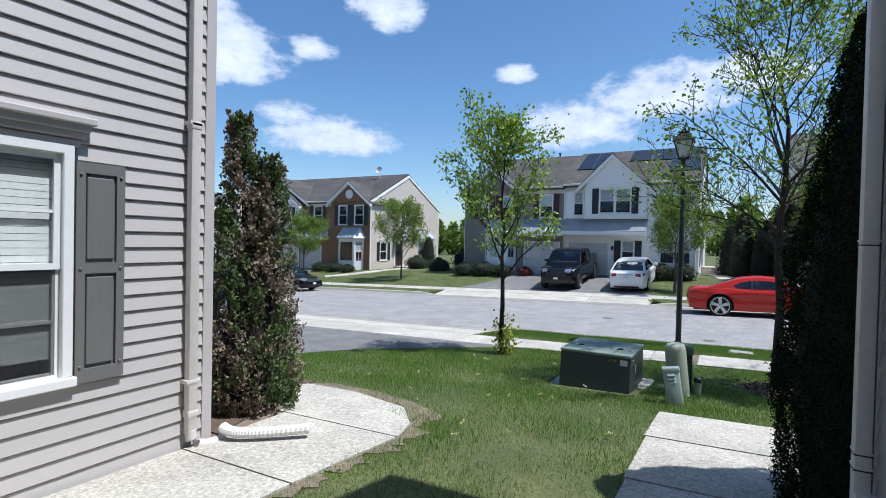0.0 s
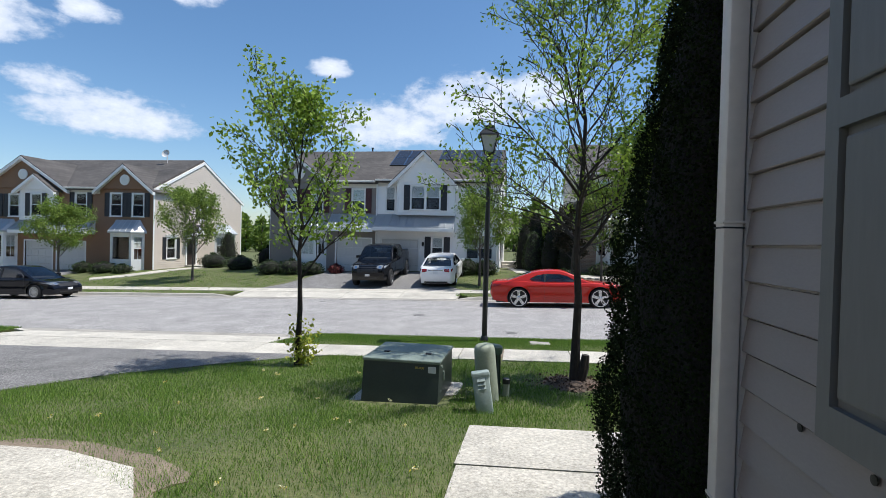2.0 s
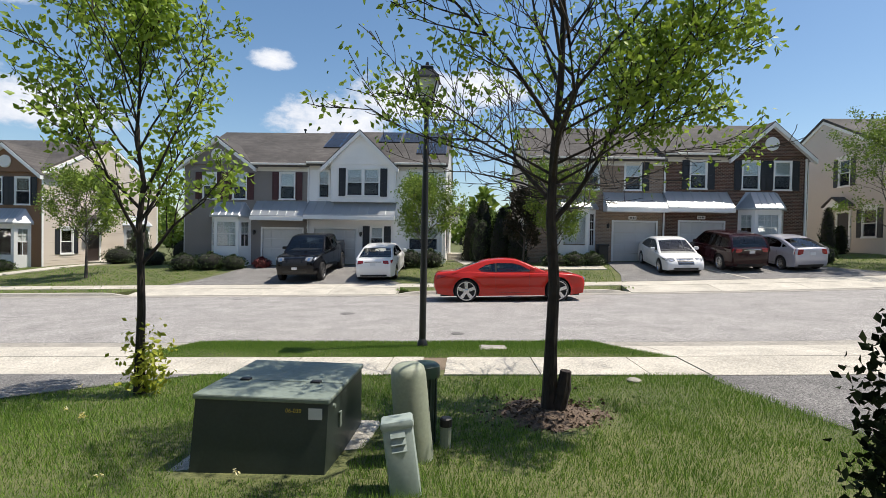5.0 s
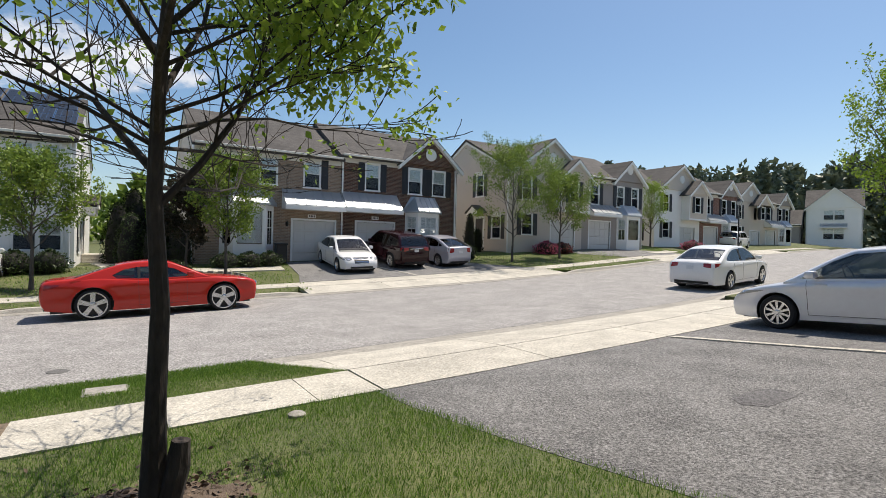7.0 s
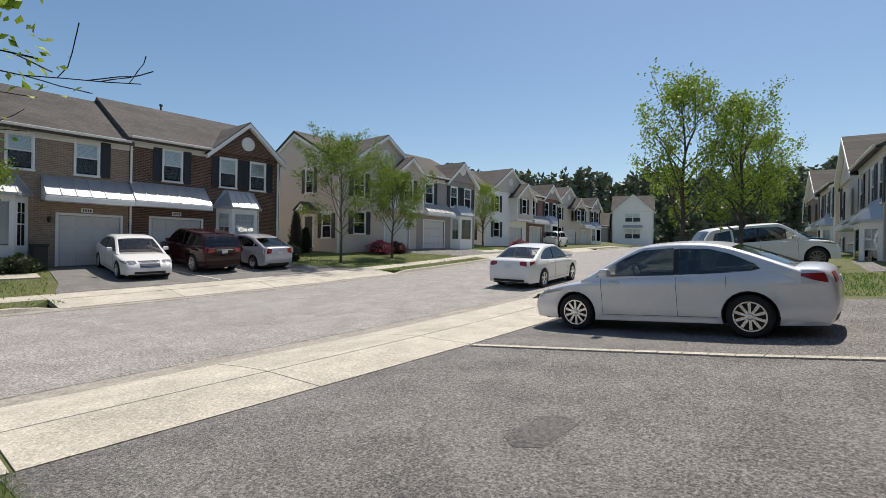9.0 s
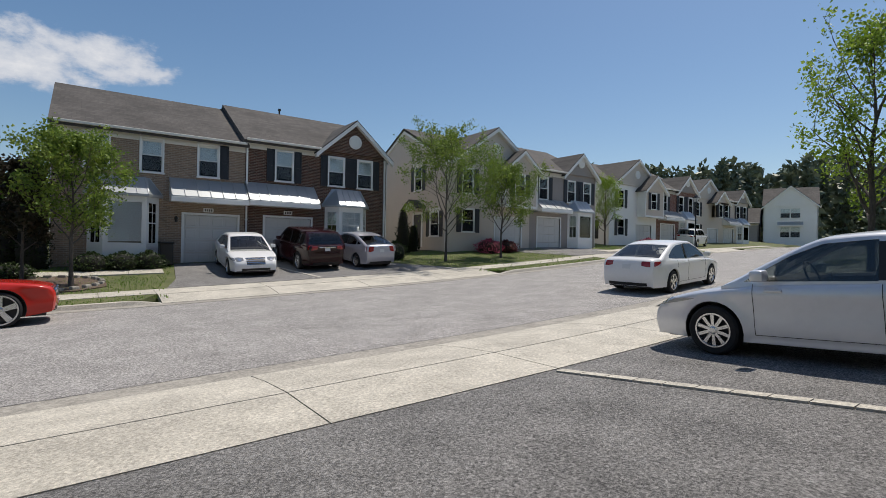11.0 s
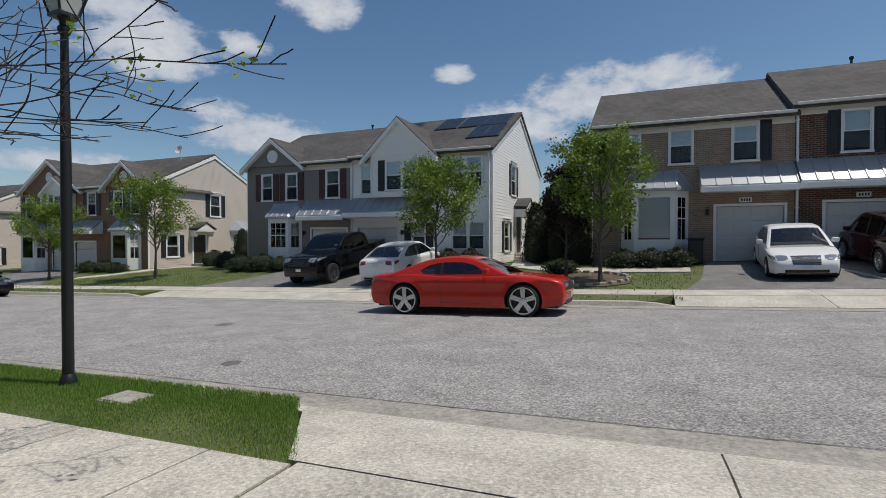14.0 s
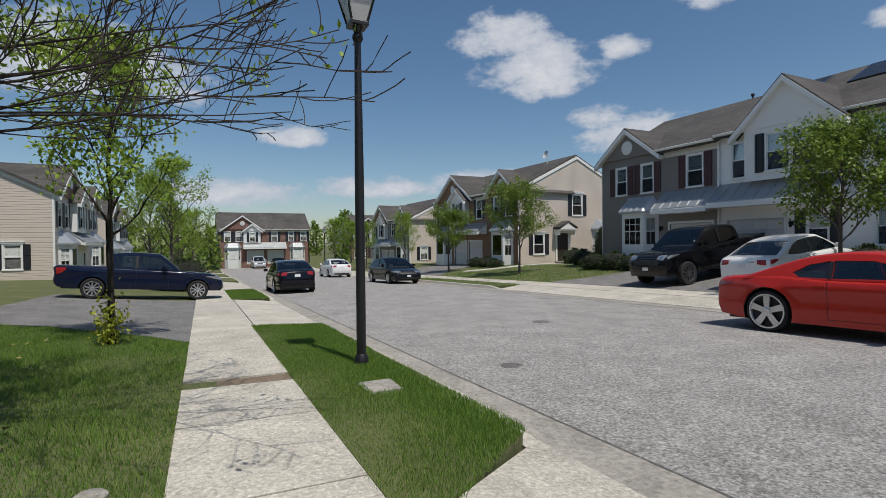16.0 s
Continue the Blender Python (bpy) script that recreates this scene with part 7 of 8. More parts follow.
def far_tree(x, y, H, pine):
    z0 = land(x, y)
    wood.tube([(x, y, z0 - 0.5), (x + rw.normal(0, 0.3), y, z0 + H * 0.9)], [0.22, 0.06], 5)
    n = 260 if pine else 300
    f = rw.uniform(0.04, 1.0, n)
    a = rw.uniform(0, 6.283, n)
    prof = np.minimum(1.0, (1.05 - f) * 0.95 + 0.1) if pine else np.sin(np.pi * (0.1 + 0.88 * f))
    rad = H * (0.15 if pine else 0.3) * prof * rw.uniform(0.3, 1.1, n)
    (leaf_pts if pine else leaf_pts2).append(np.stack([x + rad * np.cos(a), y + rad * np.sin(a), z0 + f * H], 1))


for k in range(230):
    a_, d_ = math.radians(-16 + 60 * k / 230 + rw.normal(0, 0.3)), rw.uniform(112, 165)
    far_tree(d_ * math.cos(a_), -2.5 + d_ * math.sin(a_), d_ * rw.uniform(0.105, 0.14), True)
for k in range(60):
    far_tree(rw.uniform(60, 110), rw.uniform(60, 95), rw.uniform(11, 17), True)
for k in range(90):
    far_tree(-60 + 130 * k / 90, rw.uniform(62, 90), rw.uniform(5, 8), False)
for k in range(60):
    far_tree(-105 - rw.uniform(0, 40), -60 + 150 * k / 60, rw.uniform(6, 10), False)
for k in range(60):
    far_tree(-90 + 230 * k / 60, -60 - rw.uniform(0, 30), rw.uniform(9, 14), False)
for x, y, H in ((-76, 24, 8), (-70, 4.0, 6), (-86, 0, 8), (-64, -6, 7), (-19.5, 36, 6), (-8, 40, 6), (1.5, 36, 5), (8, 40, 6), (20, 40, 6), (-43, 36, 6)):
    far_tree(x, y, H, False)
tagged(part("woods", leaves_mesh("woods", np.concatenate(leaf_pts), 1.5, PINE, 3, droop=0.1), None), "dark pine wood behind the far houses", "woods", kind="stuff")
tagged(part("woods", leaves_mesh("woods", np.concatenate(leaf_pts2), 0.75, LEAF_MID, 4, droop=0.1), None), "distant belt of light green trees", "woods", kind="stuff")
tagged(part("woods", wood, BARK_PALE), "trunks of the distant trees", "woods", kind="stuff")

# ---- grass ----


def blades(name, n, region, h0, h1, wide, material, seed, lift=0.0, label="", tuft=0.5):
    """Bent blades scattered over region(x, y) -> keep, on the land or the given height."""
    r = np.random.RandomState(seed)
    x0, x1, y0, y1, keep, zf = region
    x, y = r.uniform(x0, x1, n), r.uniform(y0, y1, n)
    k = keep(x, y, r)
    x, y = x[k], y[k]
    z = (land_of(x, y) if zf is land else np.array([zf(a, b) for a, b in zip(x, y)])) + lift
    n = len(x)
    big = 0.75 + 0.5 * np.sin(x * 2.1 + 1.3 * np.sin(y * 1.7)) * np.cos(y * 2.6 + x)
    h = r.uniform(h0, h1, n) * (1 - tuft + tuft * big)
    a, b = r.uniform(0, 6.283, n), r.uniform(0, 6.283, n)
    lean = h * r.uniform(0.15, 0.8, n)
    w = wide * r.uniform(0.6, 1.3, n)
    dx, dy = np.cos(a) * w / 2, np.sin(a) * w / 2
    v = np.stack([np.stack([x - dx, y - dy, z - 0.01], 1), np.stack([x + dx, y + dy, z - 0.01], 1), np.stack([x + np.cos(b) * lean, y + np.sin(b) * lean, z + h], 1)], 1).reshape(-1, 3)
    me = bpy.data.meshes.new(name)
    me.vertices.add(3 * n)
    me.vertices.foreach_set("co", v.astype(np.float32).ravel())
    me.loops.add(3 * n)
    me.loops.foreach_set("vertex_index", np.arange(3 * n, dtype=np.int32))
    me.polygons.add(n)
    me.polygons.foreach_set("loop_start", (np.arange(n) * 3).astype(np.int32))
    me.update(calc_edges=True)
    me.materials.append(material)
    return tagged(part(name, me, None), label, "grass", kind="stuff")


EDGE_Y = [-9, -5, -2.5, -1.3, -1.0, 0.2, 0.5, 1.5, 1.8, 2.2, 2.7]
EDGE_L = [-6.9, -7.2, -7.1, -7.0, -6.9, -6.4, -6.1, -5.2, -4.8, -4.4, -3.7]
EDGE_R = [4.0, 3.98, 3.88, 3.76, 3.72, 3.55, 3.5, 3.38, 3.36, 3.34, 3.32]


def lawn_keep(x, y, r):
    ok = (x > np.interp(y, EDGE_Y, EDGE_L) + r.uniform(-0.06, 0.03, len(x))) & (x < np.interp(y, EDGE_Y, EDGE_R) + r.uniform(-0.02, 0.09, len(x)))
    ok &= ~((x > -0.42) & (x < 0.9) & (y < -1.74)) & ~((x > 0.85) & (y < -1.74) & (x < 2.3) & (y > -4)) & ~((x > 0.85) & (y < -4.5))
    ok &= ~((x < -2.6) & (y < -3.25 - 0.35 * np.abs(x + 3.9)) & (x > -4.6)) & ~((x < -3.95) & (y < -2.95)) & ~((x < -2.62) & (y < -4.2))
    ok &= ~((np.abs(x + 1.42) < 0.62) & (np.abs(y + 0.16) < 0.68)) & (np.hypot(x - 0.95, y - 0.75) > 0.42 + 0.12 * np.sin(x * 9) + r.uniform(0, 0.3, len(x)))
    ok &= ~((x < -4.0) & (y < -5))
    return ok


def patchy(x, y):
    return 0.5 + 0.5 * np.sin(x * 1.9 + 0.6 + 1.2 * np.sin(y * 1.3)) * np.sin(y * 1.6 - x * 0.7)


def bare_here(x, y):
    """How worn the turf is: most along the way beside the path."""
    return np.clip(1.15 - np.hypot((x + 1.15) / 1.1, (y + 4.0) / 2.2), 0, 1) * (0.35 + 0.9 * patchy(x * 2, y * 2)) + 0.6 * np.clip(1 - np.hypot((x + 3.0) / 1.3, (y + 2.9) / 0.5), 0, 1)


NEAR_LAWN = (-7.2, 5.2, -8.2, 2.72, lambda x, y, r: lawn_keep(x, y, r) & (r.uniform(size=len(x)) > np.clip(bare_here(x, y), 0, 0.85)), land)
blades("grass", 520000, NEAR_LAWN, 0.025, 0.072, 0.0068, GRASS, 5, 0, "mown green lawn with taller tufts", 0.7)
blades("grass", 70000, (-7.2, 5.2, -8.2, 2.72, lambda x, y, r: lawn_keep(x, y, r) & (r.uniform(size=len(x)) < 0.05 + 0.9 * bare_here(x, y)), land), 0.015, 0.04, 0.007, STRAW, 6, 0, "dry straw-coloured grass in worn turf")
blades("grass", 120000, (-5.6, 3.4, 3.8, 5.2, lambda x, y, r: (x > -5.6 + 0.55 * (y - 3.85) / 1.3 + r.uniform(-0.05, 0.02, len(x))) & (x < 3.37 - 1.0 * (y - 3.85) / 1.3 + r.uniform(-0.02, 0.05, len(x))) & (y > 3.85 - r.uniform(0, 0.04, len(x))) & ~((np.abs(x - 0.55) < 0.22) & (np.abs(y - 4.62) < 0.16)), lambda a, b: road_z(a) + 0.15), 0.022, 0.055, 0.0065, GRASS, 7, 0, "short green verge grass")


def far_keep(x, y, r):
    yy = y - np.where(x > 8, 0.0035 * (np.minimum(x, 30) - 8) ** 2 + np.where(x > 30, 0.154 * (x - 30), 0), 0)
    ok = ((yy > 17.2) & (yy < 23)) | ((yy > 14.86) & (yy < 15.9))
    for a, b, y0 in ((-13.1, -2.7, 14.5), (6.4, 18.9, 14.5), (-42, -24.4, 14.5), (29, 37, 14.5)):
        ok &= ~((x > a + np.clip(yy - 17, 0, 5) * 0.2) & (x < b - np.clip(yy - 17, 0, 5) * 0.55))
    return ok


blades("grass", 90000, (-42, 40, 14.8, 25, far_keep, lambda a, b: land(a, b) + (0.3 if b - bend(a) < 15.93 else 0)), 0.04, 0.09, 0.03, GRASS, 8, 0, "green lawns before the opposite houses")
blades("grass", 30000, (14.5, 30, -3, 5.2, lambda x, y, r: (x > 16.5) & ~((x > 22.3) & (x < 28.6)) & ~((y - 0.0035 * (x - 8) ** 2 > 2.7) & (y - 0.0035 * (x - 8) ** 2 < 3.87)), lambda a, b: land(a, b) + (0.3 if b - bend(a) > 3.85 else 0)), 0.04, 0.09, 0.025, GRASS, 9, 0, "green lawn beyond the silver car")
blades("grass", 20000, (-22, -13.4, 3.85, 5.1, lambda x, y, r: (x > -20) & (x < -13.6), lambda a, b: road_z(a) + 0.14), 0.04, 0.08, 0.025, GRASS, 10, 0, "green verge grass beyond the driveway")
# dandelions
fl = []
for k in range(40):
    x, y = random.uniform(-5.5, 0.5), random.uniform(-5.5, 2.0)
    if lawn_keep(np.array([x]), np.array([y]), np.random.RandomState(k))[0]:
        fl += [(x + random.gauss(0, 0.012), y + random.gauss(0, 0.012), land(x, y) + 0.07 + random.gauss(0, 0.004)) for _ in range(14)]
tagged(part("dandelions", leaves_mesh("dandelions", fl, 0.022, leaf_mat("dandelion_petal", (0.6, 0.5, 0.05), (0.75, 0.72, 0.5)), 3), None), "scattered yellow and white dandelion heads", "flowers", kind="stuff")

# ---- vehicles ----
from mathutils import geometry

LINING = mat("dark_car_lining", (0.03, 0.03, 0.032), 0.8, var=0.2, fine=60, bump=0.1)
LAYERS = (-1.0, -0.985, -0.93, -0.75, -0.4, 0.0, 0.4, 0.75, 0.93, 0.985, 1.0)


def smooth_line(pts, n=4):
    """Points of a rounded line through the given ones."""
    p = [Vector((a, b)) for a, b in pts]
    out = []
    for i in range(len(p) - 1):
        p0, p1, p2, p3 = p[max(0, i - 1)], p[i], p[i + 1], p[min(len(p) - 1, i + 2)]
        for k in range(n):
            t = k / n
            q = 0.5 * ((2 * p1) + (p2 - p0) * t + (2 * p0 - 5 * p1 + 4 * p2 - p3) * t * t + (3 * p1 - p0 - 3 * p2 + p3) * t ** 3)
            out.append((q.x, q.y))
    out.append(pts[-1])
    return out


WHEELS = {}


def wheel(parent, x, y, r, w, spokes, side, rim_mat, rf=1.0):
    key = (r, w, spokes, rim_mat.name, rf)
    if key not in WHEELS:
        ty = Geo().lathe([(r * 0.66 * rf, -w / 2 + 0.01), (r * 0.9, -w / 2), (r * 0.985, -w / 2 + 0.025), (r, -w / 4), (r, w / 4), (r * 0.985, w / 2 - 0.025), (r * 0.9, w / 2), (r * 0.66 * rf, w / 2 - 0.01)], 32, RX(90), cap=False)
        rr_ = r
        r = r * rf
        ri = Geo().lathe([(r * 0.7, w / 2 - 0.004), (r * 0.64, w / 2 - 0.004), (r * 0.61, w / 2 - 0.03), (r * 0.6, w / 2 - 0.12)], 32, RX(90), cap=False)
        for k in range(spokes):
            a = 360 / spokes * k + 90
            ws = r * (0.13 if spokes <= 5 else 0.07)
            ri.prism([(r * 0.1, -ws * 0.8), (r * 0.62, -ws), (r * 0.62, ws), (r * 0.1, ws * 0.8)], "z", w / 2 - 0.05, w / 2 - 0.018, RX(90) @ RZ(a))
        ri.lathe([(r * 0.16, w / 2 - 0.05), (r * 0.16, w / 2 - 0.015), (r * 0.1, w / 2 - 0.008), (0.005, w / 2 - 0.008)], 16, RX(90))
        dk = Geo().lathe([(r * 0.64, w / 2 - 0.09), (0.01, w / 2 - 0.085)], 24, RX(90), cap=False)
        r = rr_
        WHEELS[key] = (ty.mesh("wheel", TYRE, True), ri.mesh("rim", rim_mat), dk.mesh("brake_disc", DARK_TRIM))
    ty, ri, dk = WHEELS[key]
    m = T(x, y, r) @ (RZ(180) if side > 0 else Matrix())
    ob = part("wheel", ty, None, parent, m=m)
    part("rim", ri, None, ob, "bright alloy rim")
    part("brake_disc", dk, None, ob)


def car(m, label, name, L, W, H, wb, front, r, top, cabin, pnt, spokes=10, sides=(), rim=None, tail=None, head=None, belt=0.95, roofw=0.72, grille=(0.35, 0.55, 0.7), rearlow=True, plate="both", bars=False, bed=None, chrome_line=False, zb=0.2, rf=1.0, group="parked cars", face=False):
    """x runs forward, z up from the ground. top: the line over boot, waist and bonnet, rear to front; cabin: the line over the roof, rear to front; sides: side panes."""
    c = thing(name, m, label, "car", group)
    xf, xr = L / 2 - front, L / 2 - front - wb
    ra = r * 1.18
    a0 = math.asin(max(-1, min(1, (zb - r) / ra)))
    outline, kind = [], []
    tl = smooth_line(top, 4)
    for p in tl:
        outline.append(p)
        kind.append(1)
    for xw in (xf, xr):
        outline.append((xw + ra * math.cos(a0) + (0.001 if xw == xf else 0), zb))
        kind.append(0)
        for k in range(1, 14):
            a = a0 + (math.pi - 2 * a0) * k / 14
            outline.append((xw + ra * math.cos(a), r + ra * math.sin(a)))
            kind.append(0)
        outline.append((xw - ra * math.cos(a0), zb))
        kind.append(0)

    def half(x, z):
        """Half the body's width: a shoulder crease, a hollow flank, fuller sills and lips round the wheels."""
        plan = 1 - 0.2 * abs(2 * x / L) ** 5
        t = (z - zb) / (belt - zb)
        vert = float(np.interp(t, [-0.2, 0.0, 0.12, 0.3, 0.5, 0.7, 0.8, 0.88, 1.0, 1.25], [0.90, 0.945, 0.97, 0.985, 0.979, 0.987, 0.998, 0.985, 0.95, 0.88]))
        lip = sum(0.018 * math.exp(-((math.hypot(x - xw, z - r) - ra) / 0.055) ** 2) for xw in (xf, xr))
        return W / 2 * plan * vert + lip

    def shaped(x, z, k, s):
        """A point of the outline on the layer s; the cabin's floor is sunk between the doors."""
        e = max(0.0, (abs(s) - 0.93) / 0.07)
        if k:
            z = z - 0.035 * e * e + 0.022 * (1 - s * s) * (z > 0.6)
            x = x * (1 - 0.014 * e) * (1 - 0.03 * max(0, abs(s) - 0.4) * (abs(x) > L * 0.44))
            if abs(s) < 0.8 and cabin[0][0] + 0.3 < x < cabin[-1][0] - 0.35:
                z = min(z, belt - 0.3)
        return x, z

    g_ = Geo()
    n = len(outline)
    for s in LAYERS:
        for (x, z), k in zip(outline, kind):
            xx, zz = shaped(x, z, k, s)
            g_.v.append((xx, s * half(xx, zz), zz))
    for i in range(len(LAYERS) - 1):
        g_.f += [(i * n + k, i * n + (k + 1) % n, (i + 1) * n + (k + 1) % n, (i + 1) * n + k) for k in range(n)]
    # the flanks, as a fine net of triangles
    rim_line = [shaped(x, z, k, 1.0) for (x, z), k in zip(outline, kind)]
    ex, ez = np.array([p[0] for p in rim_line]), np.array([p[1] for p in rim_line])
    inner = []
    for x in np.arange(-L / 2, L / 2, 0.075):
        for z in np.arange(zb + 0.03, belt + 0.1, 0.05):
            x2, z2 = np.roll(ex, -1), np.roll(ez, -1)
            cross = ((ez > z) != (z2 > z)) & (x < (x2 - ex) * (z - ez) / (z2 - ez + 1e-12) + ex)
            if cross.sum() % 2 and np.min(np.hypot(ex - x, ez - z)) > 0.03:
                inner.append((float(x), float(z)))
    net = geometry.delaunay_2d_cdt([Vector(p) for p in rim_line + inner], [], [list(range(n))], 1, 1e-5)
    for s in (-1, 1):
        g_.add([(p.x, s * half(p.x, p.y), p.y) for p in net[0]], net[2])
    me_ = g_.mesh("body", pnt, False, fix=False)
    bm_ = bmesh.new()
    bm_.from_mesh(me_)
    bmesh.ops.remove_doubles(bm_, verts=bm_.verts[:], dist=0.0006)
    bmesh.ops.recalc_face_normals(bm_, faces=bm_.faces[:])
    bm_.to_mesh(me_)
    bm_.free()
    me_.shade_smooth()
    me_.set_sharp_from_angle(angle=radians(42))
    body = part("body", me_, None, c)
    part("underbody", Geo().box(-L / 2 + 0.25, L / 2 - 0.25, -W * 0.36, W * 0.36, zb - 0.02, 0.5), DARK_TRIM, c)
    # cabin
    cl = smooth_line(cabin, 4)
    zlo, zhi = min(p[1] for p in cl), max(p[1] for p in cl)

    def chalf(x, z):
        f = (z - zlo) / (zhi - zlo)
        return W / 2 * (0.93 + (roofw - 0.93) * max(0.0, f) ** 1.15)

    def over(p, s, off=0.0):
        """A point of the cabin's skin above the line point p, s across."""
        x, z = p
        e = max(0.0, (abs(s) - 0.93) / 0.07)
        up = z > zlo + 0.02
        return (x, s * chalf(x, z), z - 0.03 * e * e * up + 0.035 * (1 - s * s) * up + off)

    g_ = Geo()
    m0, m1 = 4, len(cl) - 5
    for i in range(len(cl) - 1):
        bands = LAYERS if m0 <= i < m1 else None
        for lay in ([bands] if bands else [(-1.0, -0.985, -0.93, -0.89), (0.89, 0.93, 0.985, 1.0)]):
            for sa, sb in zip(lay, lay[1:]):
                g_.add([over(cl[i], sa), over(cl[i], sb), over(cl[i + 1], sb), over(cl[i + 1], sa)], [(0, 1, 2, 3)])
                g_.add([over(cl[i], sa, -0.03), over(cl[i], sb, -0.03), over(cl[i + 1], sb, -0.03), over(cl[i + 1], sa, -0.03)], [(3, 2, 1, 0)])
    me_ = g_.mesh("roof", pnt, False, fix=False)
    bm_ = bmesh.new()
    bm_.from_mesh(me_)
    bmesh.ops.remove_doubles(bm_, verts=bm_.verts[:], dist=0.0006)
    bm_.to_mesh(me_)
    bm_.free()
    me_.shade_smooth()
    part("roof", me_, None, c)
    # side frames with openings for the panes
    edge = [(x, z - (0.03 if z > zlo + 0.02 else 0.0)) for x, z in cl] + [(cl[-1][0], belt - 0.16), (cl[0][0], belt - 0.16)]
    loops_ = [edge] + [list(q) for q in sides]
    flat = [p for q in loops_ for p in q]
    tris = geometry.tessellate_polygon([[Vector((x, z, 0)) for x, z in q] for q in loops_])
    for s in (-1, 1):
        q = Geo()
        q.add([(x, s * chalf(x, z), z) for x, z in flat], tris)
        q.add([(x, s * (chalf(x, z) - 0.045), z) for x, z in flat], tris)
        k0, nf = 0, len(flat)
        for lp_ in loops_:
            q.f += [(k0 + i, k0 + (i + 1) % len(lp_), nf + k0 + (i + 1) % len(lp_), nf + k0 + i) for i in range(len(lp_))]
            k0 += len(lp_)
        part("side_frame", q, pnt, c)
        if len(sides) > 1:
            xa, xb = min(p[0] for p in sides[0]), max(p[0] for p in sides[1])
            za, zc = belt + 0.02, min(max(p[1] for p in sides[0]), max(p[1] for p in sides[1])) - 0.01
            q = Geo()
            q.add([(x, s * (chalf(x, z) + o), z) for o in (0.004, -0.01) for x, z in ((xa, za), (xb, za), (xb, zc), (xa, zc))], [(0, 1, 2, 3), (7, 6, 5, 4), (0, 4, 5, 1), (1, 5, 6, 2), (2, 6, 7, 3), (3, 7, 4, 0)])
            part("door_pillar", q, DARK_TRIM, c, "black door pillar")
    # inside: a dark tub, dashboard, wheel and seats
    f0, f1, zi = cabin[0][0] + 0.32, cabin[-1][0] - 0.37, belt - 0.27
    wi = W / 2 * 0.76
    tub = Geo().box(f0, f1, -wi, wi, zi - 0.03, zi)
    for s in (-1, 1):
        tub.box(f0, f1, s * wi - 0.015, s * wi + 0.015, zi, belt - 0.02)
    part("lining", tub, LINING, c)
    part("dashboard", Geo().cbox(f1 - 0.42, f1 + 0.02, -wi + 0.02, wi - 0.02, zi, belt + 0.03, 0.05), LINING, c)
    ring_ = [(f1 - 0.5 + 0.06 * math.sin(a_), W * 0.2 + 0.18 * math.cos(a_), belt + 0.05 + 0.17 * math.sin(a_)) for a_ in np.linspace(0, 6.2832, 19)]
    part("steering_wheel", Geo().tube(ring_, [0.014] * 19, 6), LINING, c)
    xs_seat = [min(p[0] for p in sides[0]) + 0.1] if sides else []
    top_ = min(zhi - 0.14, belt + 0.36)
    for xs_ in xs_seat:
        for s in (-1, 1):
            st_ = part("seat", Geo().cbox(-0.09, 0.07, -0.24, 0.24, -0.02, top_ - zi - 0.14, 0.06), LINING, c, smooth=True, m=T(xs_, s * W * 0.2, zi) @ RY(-14))
            part("headrest", Geo().cbox(-0.07, 0.04, -0.12, 0.12, top_ - zi - 0.12, top_ - zi + 0.05, 0.04), LINING, st_, smooth=True)
    if len(sides) > 1 and not bed:
        part("rear_bench", Geo().cbox(f0 + 0.12, f0 + 0.3, -wi + 0.04, wi - 0.04, zi, belt + 0.12, 0.05), LINING, c, smooth=True)

    def screen(name_, pts_, lab):
        """Glass across the cabin along part of its line."""
        q = Geo()
        ss = (-0.91, -0.7, -0.4, 0.0, 0.4, 0.7, 0.91)
        for p in pts_:
            q.v += [over(p, s, -0.006) for s in ss]
        for i in range(len(pts_) - 1):
            q.f += [(i * 7 + k, i * 7 + k + 1, (i + 1) * 7 + k + 1, (i + 1) * 7 + k) for k in range(6)]
        part(name_, q, CAR_GLASS, c, lab, smooth=True).visible_shadow = False

    screen("windscreen", cl[m1:], "reflecting windscreen")
    screen("rear_window", cl[:m0 + 1], "reflecting rear window")
    for poly in sides:
        for s in (-1, 1):
            q, nn = Geo(), len(poly)
            q.v = [(x, s * (chalf(x, z) - 0.012), z) for x, z in poly] + [(x, s * (chalf(x, z) - 0.016), z) for x, z in poly]
            q.f = [tuple(range(nn)), tuple(range(nn, 2 * nn))[::-1]] + [(i, (i + 1) % nn, nn + (i + 1) % nn, nn + i) for i in range(nn)]
            part("side_window", q, CAR_GLASS, c, "reflecting side window").visible_shadow = False
    for xw in (xf, xr):
        for s in (-1, 1):
            wheel(c, xw, s * (W / 2 - 0.115), r, 0.22, spokes, s, rim or RIM, rf)
            arc = [a0 + (math.pi - 2 * a0) * k / 14 for k in range(15)]
            q = Geo()
            for yy in (W / 2 - 0.045, W / 2 - 0.36):
                for rr in (ra - 0.003, ra - 0.012):
                    q.v += [(xw + rr * math.cos(a), s * yy, r + rr * math.sin(a)) for a in arc]
            for i in range(14):
                q.f += [(i, i + 1, 31 + i, 30 + i), (15 + i, 45 + i, 46 + i, 16 + i), (i, 15 + i, 16 + i, i + 1), (30 + i, 31 + i, 46 + i, 45 + i)]
            q.prism([(xw + (ra - 0.004) * math.cos(a), r + (ra - 0.004) * math.sin(a)) for a in arc], "y", *sorted((s * (W / 2 - 0.34), s * (W / 2 - 0.36))))
            part("wheel_well", q, DARK_TRIM, c)
